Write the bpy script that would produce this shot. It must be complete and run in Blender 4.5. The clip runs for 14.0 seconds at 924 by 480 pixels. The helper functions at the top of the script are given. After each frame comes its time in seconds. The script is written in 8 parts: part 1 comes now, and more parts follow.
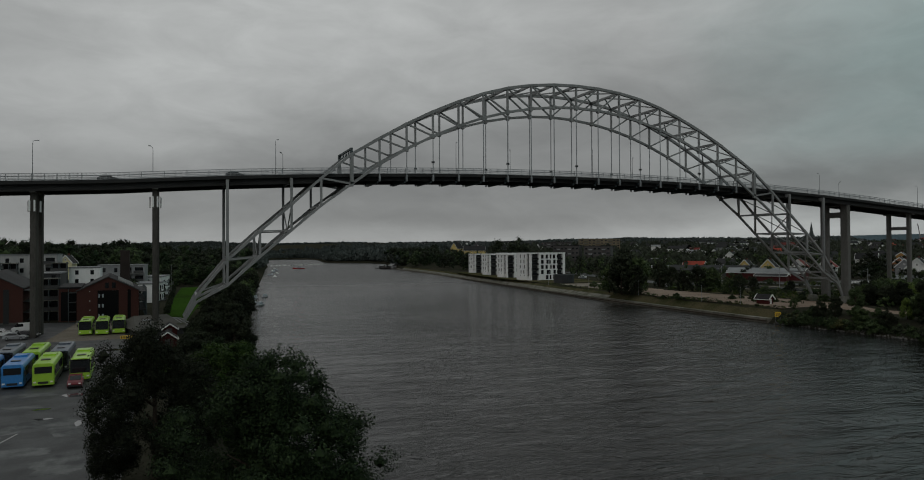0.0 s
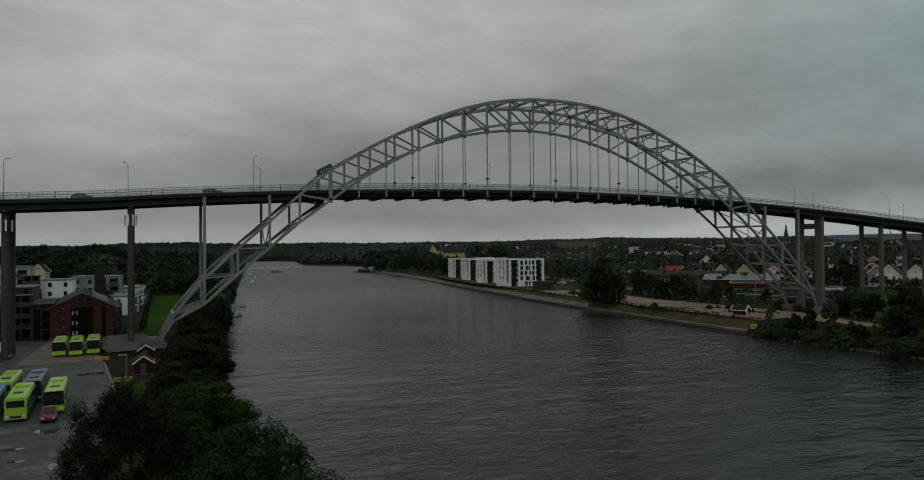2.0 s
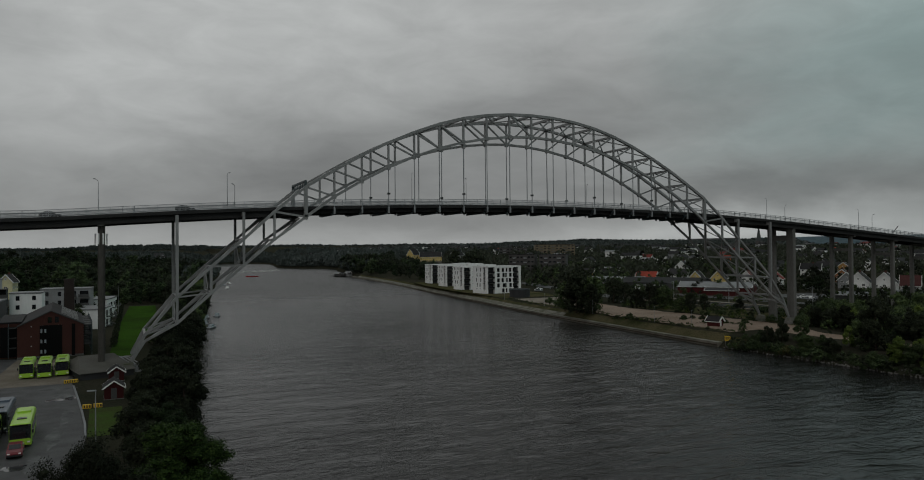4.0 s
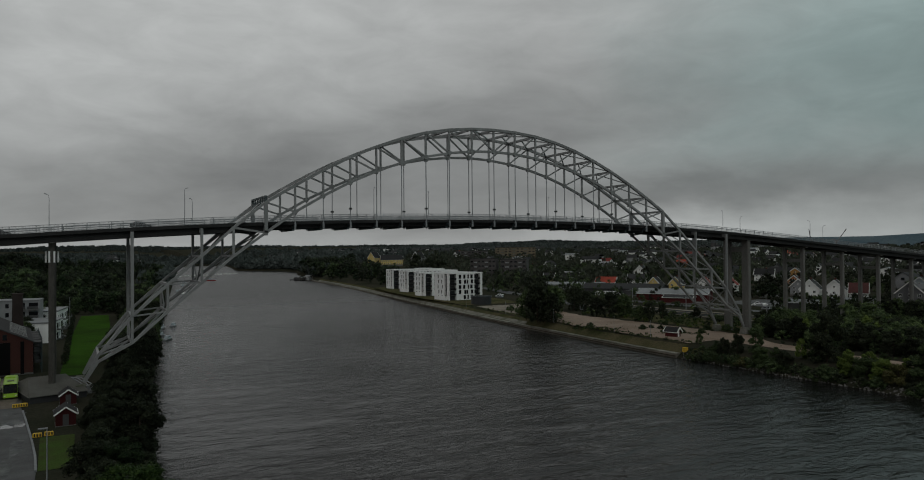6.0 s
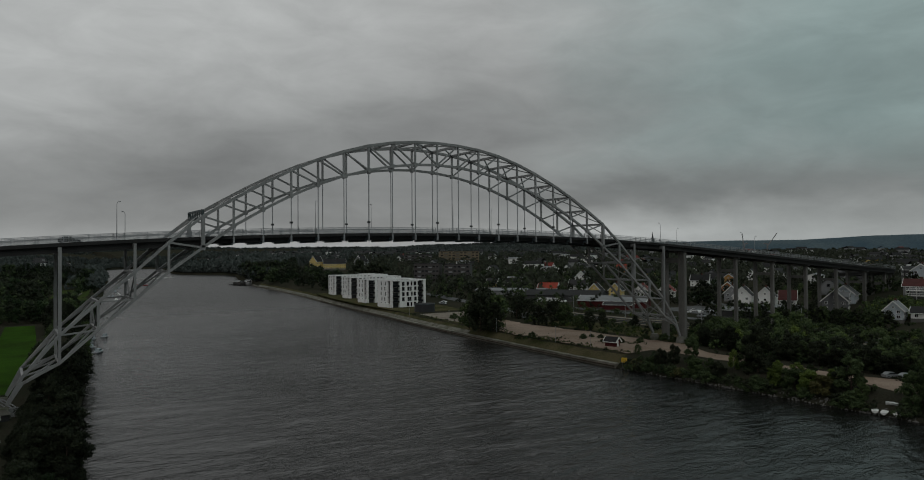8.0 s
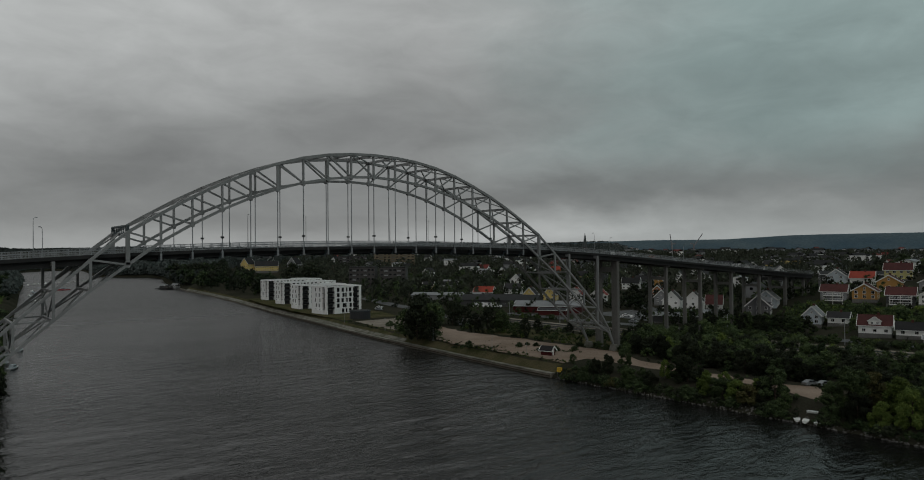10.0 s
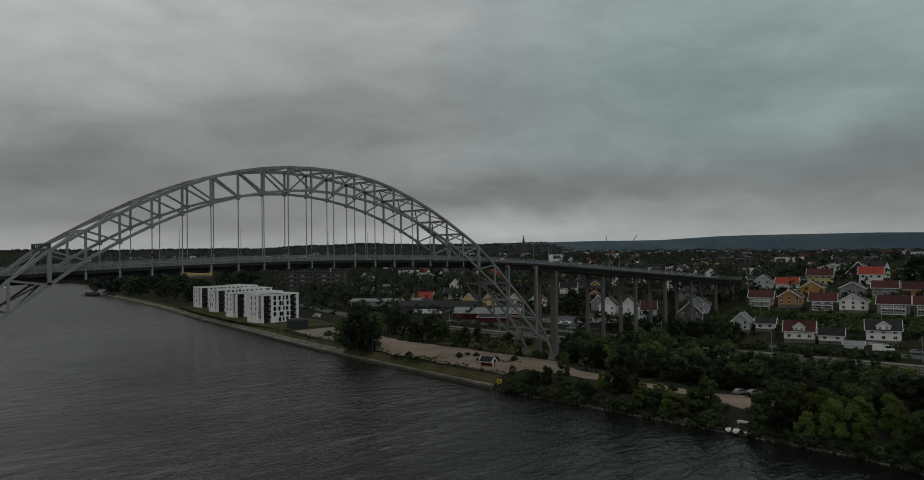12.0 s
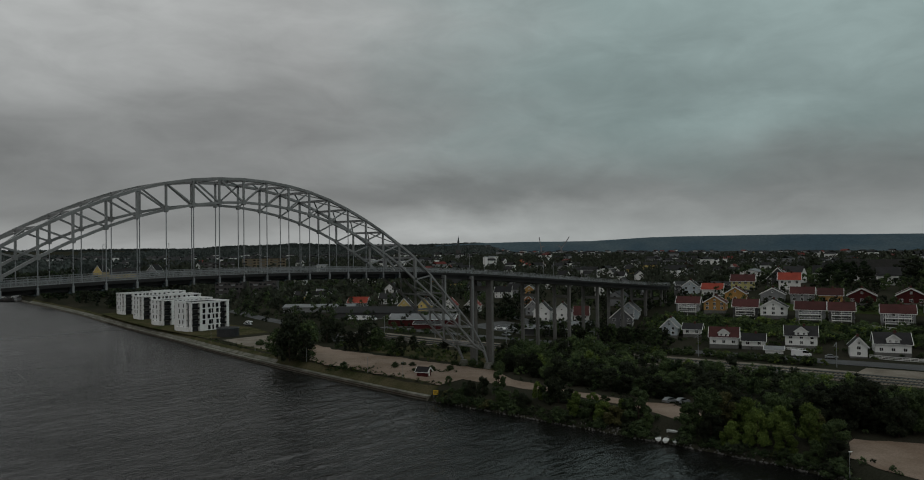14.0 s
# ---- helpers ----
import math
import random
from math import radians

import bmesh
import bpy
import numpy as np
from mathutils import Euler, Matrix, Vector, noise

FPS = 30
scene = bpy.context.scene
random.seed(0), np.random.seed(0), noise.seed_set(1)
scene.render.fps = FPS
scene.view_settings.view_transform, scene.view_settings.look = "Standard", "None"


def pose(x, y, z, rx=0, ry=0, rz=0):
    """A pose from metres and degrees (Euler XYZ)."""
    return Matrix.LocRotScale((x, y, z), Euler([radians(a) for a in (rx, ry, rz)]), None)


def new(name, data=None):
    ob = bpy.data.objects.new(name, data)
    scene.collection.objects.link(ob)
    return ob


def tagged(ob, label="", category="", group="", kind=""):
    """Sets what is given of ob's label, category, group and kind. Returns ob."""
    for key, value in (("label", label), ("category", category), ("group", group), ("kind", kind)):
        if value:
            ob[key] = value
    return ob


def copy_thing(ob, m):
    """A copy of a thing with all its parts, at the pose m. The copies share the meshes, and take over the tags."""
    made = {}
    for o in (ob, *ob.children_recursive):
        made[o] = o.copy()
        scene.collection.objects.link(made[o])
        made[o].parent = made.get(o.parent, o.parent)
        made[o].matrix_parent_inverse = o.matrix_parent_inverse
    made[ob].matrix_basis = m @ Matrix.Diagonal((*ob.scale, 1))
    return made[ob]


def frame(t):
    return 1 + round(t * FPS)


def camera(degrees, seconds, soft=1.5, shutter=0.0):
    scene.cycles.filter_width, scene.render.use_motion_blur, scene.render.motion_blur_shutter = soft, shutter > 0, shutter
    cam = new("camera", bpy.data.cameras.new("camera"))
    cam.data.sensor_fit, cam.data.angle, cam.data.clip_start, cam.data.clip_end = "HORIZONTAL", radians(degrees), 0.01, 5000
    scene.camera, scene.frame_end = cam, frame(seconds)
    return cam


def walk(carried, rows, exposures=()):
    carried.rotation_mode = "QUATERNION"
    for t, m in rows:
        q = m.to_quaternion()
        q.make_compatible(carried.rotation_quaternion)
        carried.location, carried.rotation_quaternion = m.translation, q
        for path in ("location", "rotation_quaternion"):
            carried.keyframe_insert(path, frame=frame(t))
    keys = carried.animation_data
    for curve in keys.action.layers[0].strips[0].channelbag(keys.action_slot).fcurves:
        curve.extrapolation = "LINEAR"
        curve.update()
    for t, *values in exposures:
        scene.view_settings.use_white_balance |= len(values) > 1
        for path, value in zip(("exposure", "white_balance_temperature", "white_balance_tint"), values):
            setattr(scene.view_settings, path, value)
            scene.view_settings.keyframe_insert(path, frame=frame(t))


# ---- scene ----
# ---- camera ----
cam = camera(66.01, 14.0, soft=1.0)
ROWS = (
    (0.0, -99.54, -173.06, 21.46, -21.741, 0.872, 0.326),
    (0.5, -99.64, -173.01, 22.52, -21.835, 0.838, 0.340),
    (1.0, -99.67, -172.97, 23.57, -22.403, 0.818, 0.375),
    (1.5, -99.66, -172.97, 24.54, -23.017, 0.799, 0.419),
    (2.0, -99.59, -172.99, 25.44, -23.410, 0.829, 0.456),
    (2.5, -99.45, -173.02, 26.28, -23.793, 0.867, 0.485),
    (3.0, -99.26, -173.03, 27.10, -24.181, 0.915, 0.513),
    (5.5, -99.55, -172.49, 32.11, -27.534, 0.849, 0.552),
    (6.0, -99.58, -172.65, 32.81, -28.394, 0.902, 0.537),
    (6.5, -99.59, -172.80, 33.51, -29.314, 0.953, 0.513),
    (7.0, -99.59, -172.92, 34.24, -30.478, 0.992, 0.471),
    (7.5, -99.45, -172.88, 35.05, -31.681, 0.993, 0.449),
    (8.0, -99.34, -172.76, 35.96, -32.908, 0.997, 0.433),
    (8.5, -99.30, -172.61, 36.91, -34.174, 0.964, 0.411),
    (11.0, -99.18, -171.30, 41.68, -40.634, 0.835, 0.664),
    (11.5, -99.00, -171.22, 42.57, -41.803, 0.838, 0.697),
    (12.0, -98.86, -171.12, 43.48, -42.993, 0.846, 0.717),
    (12.5, -98.79, -171.00, 44.42, -44.265, 0.842, 0.719),
    (13.0, -98.83, -170.88, 45.29, -45.614, 0.809, 0.703),
    (13.5, -98.94, -170.76, 46.13, -46.948, 0.781, 0.689),
    (14.0, -99.11, -170.64, 46.94, -48.250, 0.779, 0.673),
)
walk(cam, [(t, pose(x, y, z, 90 + pitch, roll, yaw)) for t, x, y, z, yaw, pitch, roll in ROWS])

# ---- overcast sky and soft sun ----
SUN_EL, SUN_AZ = 42.0, 200.0
world = bpy.data.worlds.new("world")
scene.world = world
world.use_nodes = True
nt = world.node_tree
nt.nodes.clear()


def link_nodes(tree, a, ao, b, bi):
    tree.links.new(a.outputs[ao], b.inputs[bi])


def add_node(tree, kind, **kw):
    n = tree.nodes.new(kind)
    for key, val in kw.items():
        n.inputs[key].default_value = val
    return n


w_out = add_node(nt, "ShaderNodeOutputWorld")
w_bg = add_node(nt, "ShaderNodeBackground")
w_sky = add_node(nt, "ShaderNodeTexSky")
w_sky.sky_type = "NISHITA"
w_sky.sun_disc = False
w_sky.sun_elevation = radians(SUN_EL)
w_sky.sun_rotation = radians(SUN_AZ)
w_co = add_node(nt, "ShaderNodeTexCoord")
w_sep = add_node(nt, "ShaderNodeSeparateXYZ")
link_nodes(nt, w_co, "Generated", w_sep, 0)
# cloud deck in bearing and elevation, both in degrees, bent by slow noise
def w_math(op, a, b=None, c=None):
    n = nt.nodes.new("ShaderNodeMath")
    n.operation = op
    for i, val in enumerate((a, b, c)):
        if val is None:
            continue
        if isinstance(val, (int, float)):
            n.inputs[i].default_value = val
        else:
            nt.links.new(val, n.inputs[i])
    return n.outputs[0]


def w_vec(op, a, b):
    n = nt.nodes.new("ShaderNodeVectorMath")
    n.operation = op
    for i, val in enumerate((a, b)):
        if isinstance(val, tuple):
            n.inputs[i].default_value = val
        else:
            nt.links.new(val, n.inputs[i])
    return n


az = w_math("MULTIPLY", w_math("ARCTAN2", w_sep.outputs[0], w_sep.outputs[1]), 57.2958)
el = w_math("MULTIPLY", w_math("ARCSINE", w_sep.outputs[2]), 57.2958)
w_map = add_node(nt, "ShaderNodeMapping", Location=(3.1, 1.7, 0.4), Scale=(1.0, 1.0, 2.6))
link_nodes(nt, w_co, "Generated", w_map, 0)
w_n1 = add_node(nt, "ShaderNodeTexNoise", Scale=4.2, Detail=5.0, Roughness=0.55, Distortion=0.3)
w_n2 = add_node(nt, "ShaderNodeTexNoise", Scale=9.0, Detail=6.0, Roughness=0.58, Distortion=0.4)
for n in (w_n1, w_n2):
    link_nodes(nt, w_map, 0, n, "Vector")
w_sn = add_node(nt, "ShaderNodeSeparateXYZ")
link_nodes(nt, w_n1, "Color", w_sn, 0)
az_w = w_math("MULTIPLY_ADD", w_math("SUBTRACT", w_sn.outputs[0], 0.5), 16.0, az)
el_w = w_math("MULTIPLY_ADD", w_math("SUBTRACT", w_sn.outputs[1], 0.5), 7.0, el)
w_cmb = add_node(nt, "ShaderNodeCombineXYZ")
nt.links.new(az_w, w_cmb.inputs[0])
nt.links.new(el_w, w_cmb.inputs[1])
# banks of cloud: bearing, elevation, half widths, stops lighter or darker
CLOUDS = (
    (-6, 9, 16, 5.0, 0.40), (2, 13, 10, 4.5, 0.20), (2, 19, 18, 6, 0.16), (15, 18, 12, 5, 0.20), (26, 18, 12, 5, 0.10), (9, 7.5, 7, 2.6, -0.26), (16, 6.5, 9, 2.6, -0.42), (30, 10.5, 9, 2.4, -0.42),
    (45, 13, 10, 3.0, -0.22), (45, 8, 9, 1.8, 0.18), (49, 4.9, 15, 1.4, -0.45), (65, 13, 8, 2.6, -0.22), (71, 9.6, 6, 1.8, 0.30),
    (78, 5.5, 9, 2.4, -0.40), (78, 17, 10, 4, 0.15), (48, 1.8, 13, 1.5, 0.42), (22, 2.6, 14, 1.3, -0.25), (-6, 3, 10, 2.0, -0.12),
)
stops = w_math("MULTIPLY", w_math("SUBTRACT", w_n2.outputs["Fac"], 0.5), 0.75)
for ca, ce, wa, we, gain in CLOUDS:
    q = w_vec("MULTIPLY", w_vec("SUBTRACT", w_cmb.outputs[0], (ca, ce, 0.0)).outputs[0], (1 / wa, 1 / we, 0.0)).outputs[0]
    stops = w_math("MULTIPLY_ADD", w_math("POWER", 0.3679, w_vec("DOT_PRODUCT", q, q).outputs["Value"]), gain, stops)
# the deck itself: pale strip over the horizon, greyer above it, lighter towards the zenith
w_h = add_node(nt, "ShaderNodeValToRGB")
w_h.color_ramp.interpolation = "EASE"
e = w_h.color_ramp.elements
e[0].position, e[0].color = 0.0, (0.360, 0.372, 0.372, 1)
e[1].position, e[1].color = 1.0, (0.44, 0.455, 0.45, 1)
for at, val in ((0.014, 0.345), (0.05, 0.270), (0.09, 0.255), (0.15, 0.285), (0.24, 0.345), (0.32, 0.370)):
    e = w_h.color_ramp.elements.new(at)
    e.color = (val, val * 1.03, val * 1.02, 1)
link_nodes(nt, w_sep, 2, w_h, 0)
w_gain = w_math("POWER", 2.0, stops)
w_mul = add_node(nt, "ShaderNodeMixRGB", Fac=1.0)
w_mul.blend_type = "MULTIPLY"
link_nodes(nt, w_h, 0, w_mul, 1)
nt.links.new(w_gain, w_mul.inputs[2])
# bluish-green lens tint painted into the sky colour towards the east
w_tr = add_node(nt, "ShaderNodeMapRange")
w_tr.interpolation_type = "SMOOTHSTEP"
for i, val in ((1, 33.0), (2, 62.0), (3, 0.0), (4, 1.0)):
    w_tr.inputs[i].default_value = val
nt.links.new(az_w, w_tr.inputs[0])
w_tl = add_node(nt, "ShaderNodeMapRange")
w_tl.interpolation_type = "SMOOTHSTEP"
for i, val in ((1, 3.0), (2, 10.0), (3, 0.15), (4, 1.0)):
    w_tl.inputs[i].default_value = val
nt.links.new(el_w, w_tl.inputs[0])
w_teal = add_node(nt, "ShaderNodeMixRGB", Color2=(0.76, 0.945, 0.94, 1))
w_teal.blend_type = "MULTIPLY"
nt.links.new(w_math("MULTIPLY", w_tr.outputs[0], w_tl.outputs[0]), w_teal.inputs[0])
link_nodes(nt, w_mul, 0, w_teal, 1)
# a little of the clear sky behind the cloud
w_skm = add_node(nt, "ShaderNodeMixRGB", Fac=1.0, Color2=(0.012, 0.012, 0.012, 1))
w_skm.blend_type = "MULTIPLY"
link_nodes(nt, w_sky, 0, w_skm, 1)
w_add = add_node(nt, "ShaderNodeMixRGB", Fac=0.08)
link_nodes(nt, w_teal, 0, w_add, 1)
link_nodes(nt, w_skm, 0, w_add, 2)
link_nodes(nt, w_add, 0, w_bg, 0)
w_bg.inputs[1].default_value = 1.0
link_nodes(nt, w_bg, 0, w_out, 0)

sun = new("sun", bpy.data.lights.new("sun", "SUN"))
sun.data.energy, sun.data.angle, sun.data.color = 0.28, radians(25), (1.0, 0.97, 0.93)
sun.matrix_world = pose(0, 0, 200, 90 - SUN_EL, 0, 180 - SUN_AZ)

# ---- materials ----
def material(name, color, rough=0.8, metal=0.0, var=0.25, scale=1.0, bump=0.0, fine=12.0, color2=None, per_object=0.0, island=0.0, spec=0.5, streak=0.0):
    """Base colour broken by two scales of noise, optional second colour for stains, bump, per-object or per-island variation."""
    m = bpy.data.materials.new(name)
    m.use_nodes = True
    t = m.node_tree
    b = t.nodes["Principled BSDF"]
    b.inputs["Roughness"].default_value = rough
    b.inputs["Metallic"].default_value = metal
    b.inputs["Specular IOR Level"].default_value = spec
    co = add_node(t, "ShaderNodeTexCoord")
    geo = add_node(t, "ShaderNodeNewGeometry")
    mp = add_node(t, "ShaderNodeMapping", Scale=(1, 1, 0.25 if streak else 1))
    t.links.new(geo.outputs["Position"], mp.inputs[0])
    n1 = add_node(t, "ShaderNodeTexNoise", Scale=scale * 0.35, Detail=4.0, Roughness=0.6)
    n2 = add_node(t, "ShaderNodeTexNoise", Scale=scale * fine, Detail=3.0, Roughness=0.6)
    t.links.new(mp.outputs[0], n1.inputs["Vector"])
    t.links.new(mp.outputs[0], n2.inputs["Vector"])
    mix = add_node(t, "ShaderNodeMixRGB")
    c2 = color2 or tuple(c * (1 - var) for c in color)
    mix.inputs[1].default_value = (*color, 1)
    mix.inputs[2].default_value = (*c2, 1)
    rmp = add_node(t, "ShaderNodeMapRange")
    for i, val in ((1, 0.38), (2, 0.64), (3, 0.0), (4, 1.0)):
        rmp.inputs[i].default_value = val
    t.links.new(n1.outputs["Fac"], rmp.inputs[0])
    t.links.new(rmp.outputs[0], mix.inputs[0])
    hv = add_node(t, "ShaderNodeHueSaturation")
    t.links.new(mix.outputs[0], hv.inputs["Color"])
    r2 = add_node(t, "ShaderNodeMapRange")
    for i, val in ((1, 0.3), (2, 0.7), (3, 1 - var * 0.6), (4, 1 + var * 0.6)):
        r2.inputs[i].default_value = val
    t.links.new(n2.outputs["Fac"], r2.inputs[0])
    last = r2.outputs[0]
    for amount, source in ((per_object, "obj"), (island, "isl")):
        if amount:
            info = add_node(t, "ShaderNodeObjectInfo") if source == "obj" else geo
            mr = add_node(t, "ShaderNodeMapRange")
            for i, val in ((1, 0.0), (2, 1.0), (3, 1 - amount), (4, 1 + amount)):
                mr.inputs[i].default_value = val
            t.links.new(info.outputs["Random" if source == "obj" else "Random Per Island"], mr.inputs[0])
            mm = add_node(t, "ShaderNodeMath")
            mm.operation = "MULTIPLY"
            t.links.new(last, mm.inputs[0])
            t.links.new(mr.outputs[0], mm.inputs[1])
            last = mm.outputs[0]
    t.links.new(last, hv.inputs["Value"])
    t.links.new(hv.outputs[0], b.inputs["Base Color"])
    if bump:
        bp = add_node(t, "ShaderNodeBump", Strength=bump, Distance=0.05)
        t.links.new(n2.outputs["Fac"], bp.inputs["Height"])
        t.links.new(bp.outputs[0], b.inputs["Normal"])
    return m


STEEL = material("painted_steel", (0.245, 0.249, 0.248), 0.45, 0.0, 0.25, 0.6, 0.15, 8, streak=1)
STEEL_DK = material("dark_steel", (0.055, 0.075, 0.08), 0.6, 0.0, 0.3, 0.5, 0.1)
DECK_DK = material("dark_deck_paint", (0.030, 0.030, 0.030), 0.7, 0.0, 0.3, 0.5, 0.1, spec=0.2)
GALV = material("galvanised_steel", (0.30, 0.31, 0.32), 0.5, 0.4, 0.2, 1.0)
CONCRETE = material("concrete", (0.15, 0.148, 0.14), 0.9, 0.0, 0.3, 0.5, 0.3, 8, color2=(0.11, 0.108, 0.10), streak=1, spec=0.25)
CONCRETE_LT = material("pale_worn_concrete", (0.20, 0.19, 0.165), 0.9, 0.0, 0.4, 0.9, 0.4, 6, color2=(0.085, 0.085, 0.06), per_object=0.3, spec=0.2)
QUAY_DK = material("wet_quay_concrete", (0.19, 0.172, 0.14), 0.85, 0.0, 0.4, 0.9, 0.4, 6, color2=(0.10, 0.094, 0.075), streak=1, spec=0.2)
CONCRETE_DK = material("weathered_concrete", (0.17, 0.165, 0.15), 0.95, 0.0, 0.35, 0.6, 0.4, 6, color2=(0.08, 0.085, 0.06), spec=0.2)
ASPHALT = material("asphalt", (0.060, 0.060, 0.061), 0.8, 0.0, 0.3, 0.35, 0.2, 10, color2=(0.095, 0.095, 0.096), spec=0.25)
YARD = material("worn_yard_asphalt", (0.026, 0.026, 0.027), 0.6, 0.0, 0.4, 0.8, 0.25, 12, color2=(0.064, 0.064, 0.065), spec=0.4)
TAR = material("tarred_timber", (0.022, 0.02, 0.018), 0.8, 0.0, 0.3, 1.5, 0.2, 12, spec=0.2)
GRAVEL = material("gravel", (0.23, 0.20, 0.165), 0.95, 0.0, 0.3, 0.3, 0.5, 8, color2=(0.15, 0.125, 0.10), spec=0.1)
SAND = material("sandy_gravel", (0.27, 0.205, 0.162), 0.95, 0.0, 0.3, 0.25, 0.5, 10, color2=(0.19, 0.135, 0.10), spec=0.1)
GRASS = material("grass", (0.034, 0.078, 0.012), 0.95, 0.0, 0.4, 0.3, 0.6, 10, color2=(0.028, 0.052, 0.012), spec=0)
ROUGH_GRASS = material("rough_grass", (0.088, 0.076, 0.044), 0.95, 0.0, 0.6, 0.35, 0.8, 8, color2=(0.04, 0.046, 0.02), spec=0)
GARDEN = material("garden_grass", (0.050, 0.082, 0.022), 0.95, 0.0, 0.45, 0.5, 0.6, 10, color2=(0.05, 0.052, 0.024), spec=0.0)
# pier concrete with the west side's shade put into its colour
PIER_SHADE = material("shaded_pier_concrete", (0.085, 0.080, 0.072), 0.9, 0.0, 0.35, 0.5, 0.3, 8, color2=(0.05, 0.047, 0.042), streak=1, spec=0.15)
CABIN_RED = material("deep_red_board", (0.046, 0.010, 0.010), 0.8, 0.0, 0.2, 0.5, 0.05, 8, spec=0.15)
EARTH = material("wooded_ground", (0.029, 0.030, 0.021), 0.97, 0.0, 0.4, 0.08, 0.8, 30, color2=(0.042, 0.039, 0.029), spec=0)
# blue-grey of the far haze mixed into the ridge's base colour
RIDGE_HAZED = material("hazed_ridge_wood", (0.054, 0.083, 0.104), 0.95, 0.0, 0.3, 0.01, 0.0, 10, color2=(0.085, 0.112, 0.125), spec=0)
ROCK = material("rip_rap_stone", (0.16, 0.155, 0.145), 0.9, 0.0, 0.35, 1.2, 0.5, 6, island=0.3, spec=0.2)
WHITE = material("white_painted_board", (0.74, 0.74, 0.72), 0.6, 0.0, 0.1, 0.4, 0.05, 6)
RENDER_W = material("white_render", (0.78, 0.78, 0.77), 0.75, 0.0, 0.08, 0.3, 0.05, 4, streak=1)
DARKPANEL = material("dark_panel", (0.035, 0.036, 0.038), 0.6, 0.0, 0.2, 0.5, spec=0.3)
BRICK_RED = material("red_brick", (0.095, 0.040, 0.032), 0.9, 0.0, 0.3, 0.5, 0.3, 14, color2=(0.085, 0.036, 0.03), spec=0.2)
ROOF_RED = material("red_tile_roof", (0.16, 0.030, 0.024), 0.75, 0.0, 0.3, 0.6, 0.3, 8, per_object=0.25, spec=0.2)
ROOF_ORANGE = material("orange_tile_roof", (0.30, 0.050, 0.03), 0.7, 0.0, 0.25, 0.6, 0.3, 8, per_object=0.12, spec=0.2)
ROOF_MAROON = material("maroon_tile_roof", (0.070, 0.022, 0.020), 0.75, 0.0, 0.3, 0.6, 0.3, 8, per_object=0.2, spec=0.2)
ROOF_DK = material("dark_tile_roof", (0.030, 0.029, 0.030), 0.75, 0.0, 0.3, 0.6, 0.3, 8, per_object=0.3, spec=0.15)
ROOF_GREY = material("grey_sheet_roof", (0.20, 0.205, 0.21), 0.6, 0.0, 0.25, 0.3, 0.1, 6, spec=0.3)
YELLOW_W = material("yellow_board", (0.58, 0.44, 0.15), 0.7, 0.0, 0.15, 0.5, 0.05, 8)
OCHRE_W = material("ochre_board", (0.42, 0.22, 0.055), 0.7, 0.0, 0.15, 0.5, 0.05, 8)
ORANGE_W = material("orange_board", (0.36, 0.14, 0.05), 0.7, 0.0, 0.15, 0.5, 0.05, 8)
OLIVE_W = material("olive_yellow_board", (0.46, 0.42, 0.17), 0.7, 0.0, 0.15, 0.5, 0.05, 8)
GREY_W = material("grey_board", (0.24, 0.245, 0.25), 0.7, 0.0, 0.2, 0.5, 0.05, 8)
BLUEGREY_W = material("pale_blue_board", (0.42, 0.47, 0.50), 0.7, 0.0, 0.15, 0.5, 0.05, 8)
DARK_W = material("dark_board", (0.07, 0.07, 0.07), 0.75, 0.0, 0.2, 0.5, 0.05, 8, spec=0.2)
BARN_RED = material("barn_red_board", (0.072, 0.013, 0.013), 0.75, 0.0, 0.2, 0.5, 0.05, 8, spec=0.2)
TAN_W = material("tan_render", (0.17, 0.135, 0.085), 0.8, 0.0, 0.15, 0.5)
BROWN_W = material("brown_block", (0.07, 0.064, 0.062), 0.8, 0.0, 0.2, 0.3)
GLASS = material("window_glass", (0.012, 0.014, 0.016), 0.08, 0.0, 0.2, 0.2)
TRUNK = material("bark", (0.07, 0.055, 0.045), 0.95, 0.0, 0.3, 2.0, 0.5, spec=0)
BLACK_GL = material("black_glazing", (0.008, 0.008, 0.009), 0.3, 0.0, 0.3, 0.3, spec=0.12)
SOOT_BRICK = material("sooty_brick", (0.045, 0.036, 0.033), 0.9, 0.0, 0.3, 0.5, 0.3, 14, spec=0.1)
BUS_GREEN = material("lime_paint", (0.33, 0.56, 0.045), 0.3, 0.0, 0.08, 0.4)
BUS_BLUE = material("blue_paint", (0.035, 0.20, 0.50), 0.3, 0.0, 0.08, 0.4)
BUS_BLACK = material("black_paint", (0.02, 0.021, 0.023), 0.3, 0.0, 0.1, 0.4)
BUS_GREY = material("grey_blue_paint", (0.09, 0.11, 0.14), 0.35, 0.0, 0.1, 0.4)
TYRE = material("rubber", (0.02, 0.02, 0.02), 0.9, 0.0, 0.1, 1.0)
CAR_WHITE = material("white_car_paint", (0.70, 0.70, 0.70), 0.3, 0.0, 0.05, 0.5)
CAR_RED = material("red_car_paint", (0.15, 0.012, 0.02), 0.3, 0.0, 0.05, 0.5)
CAR_GREY = material("silver_car_paint", (0.25, 0.26, 0.27), 0.3, 0.4, 0.05, 0.5)
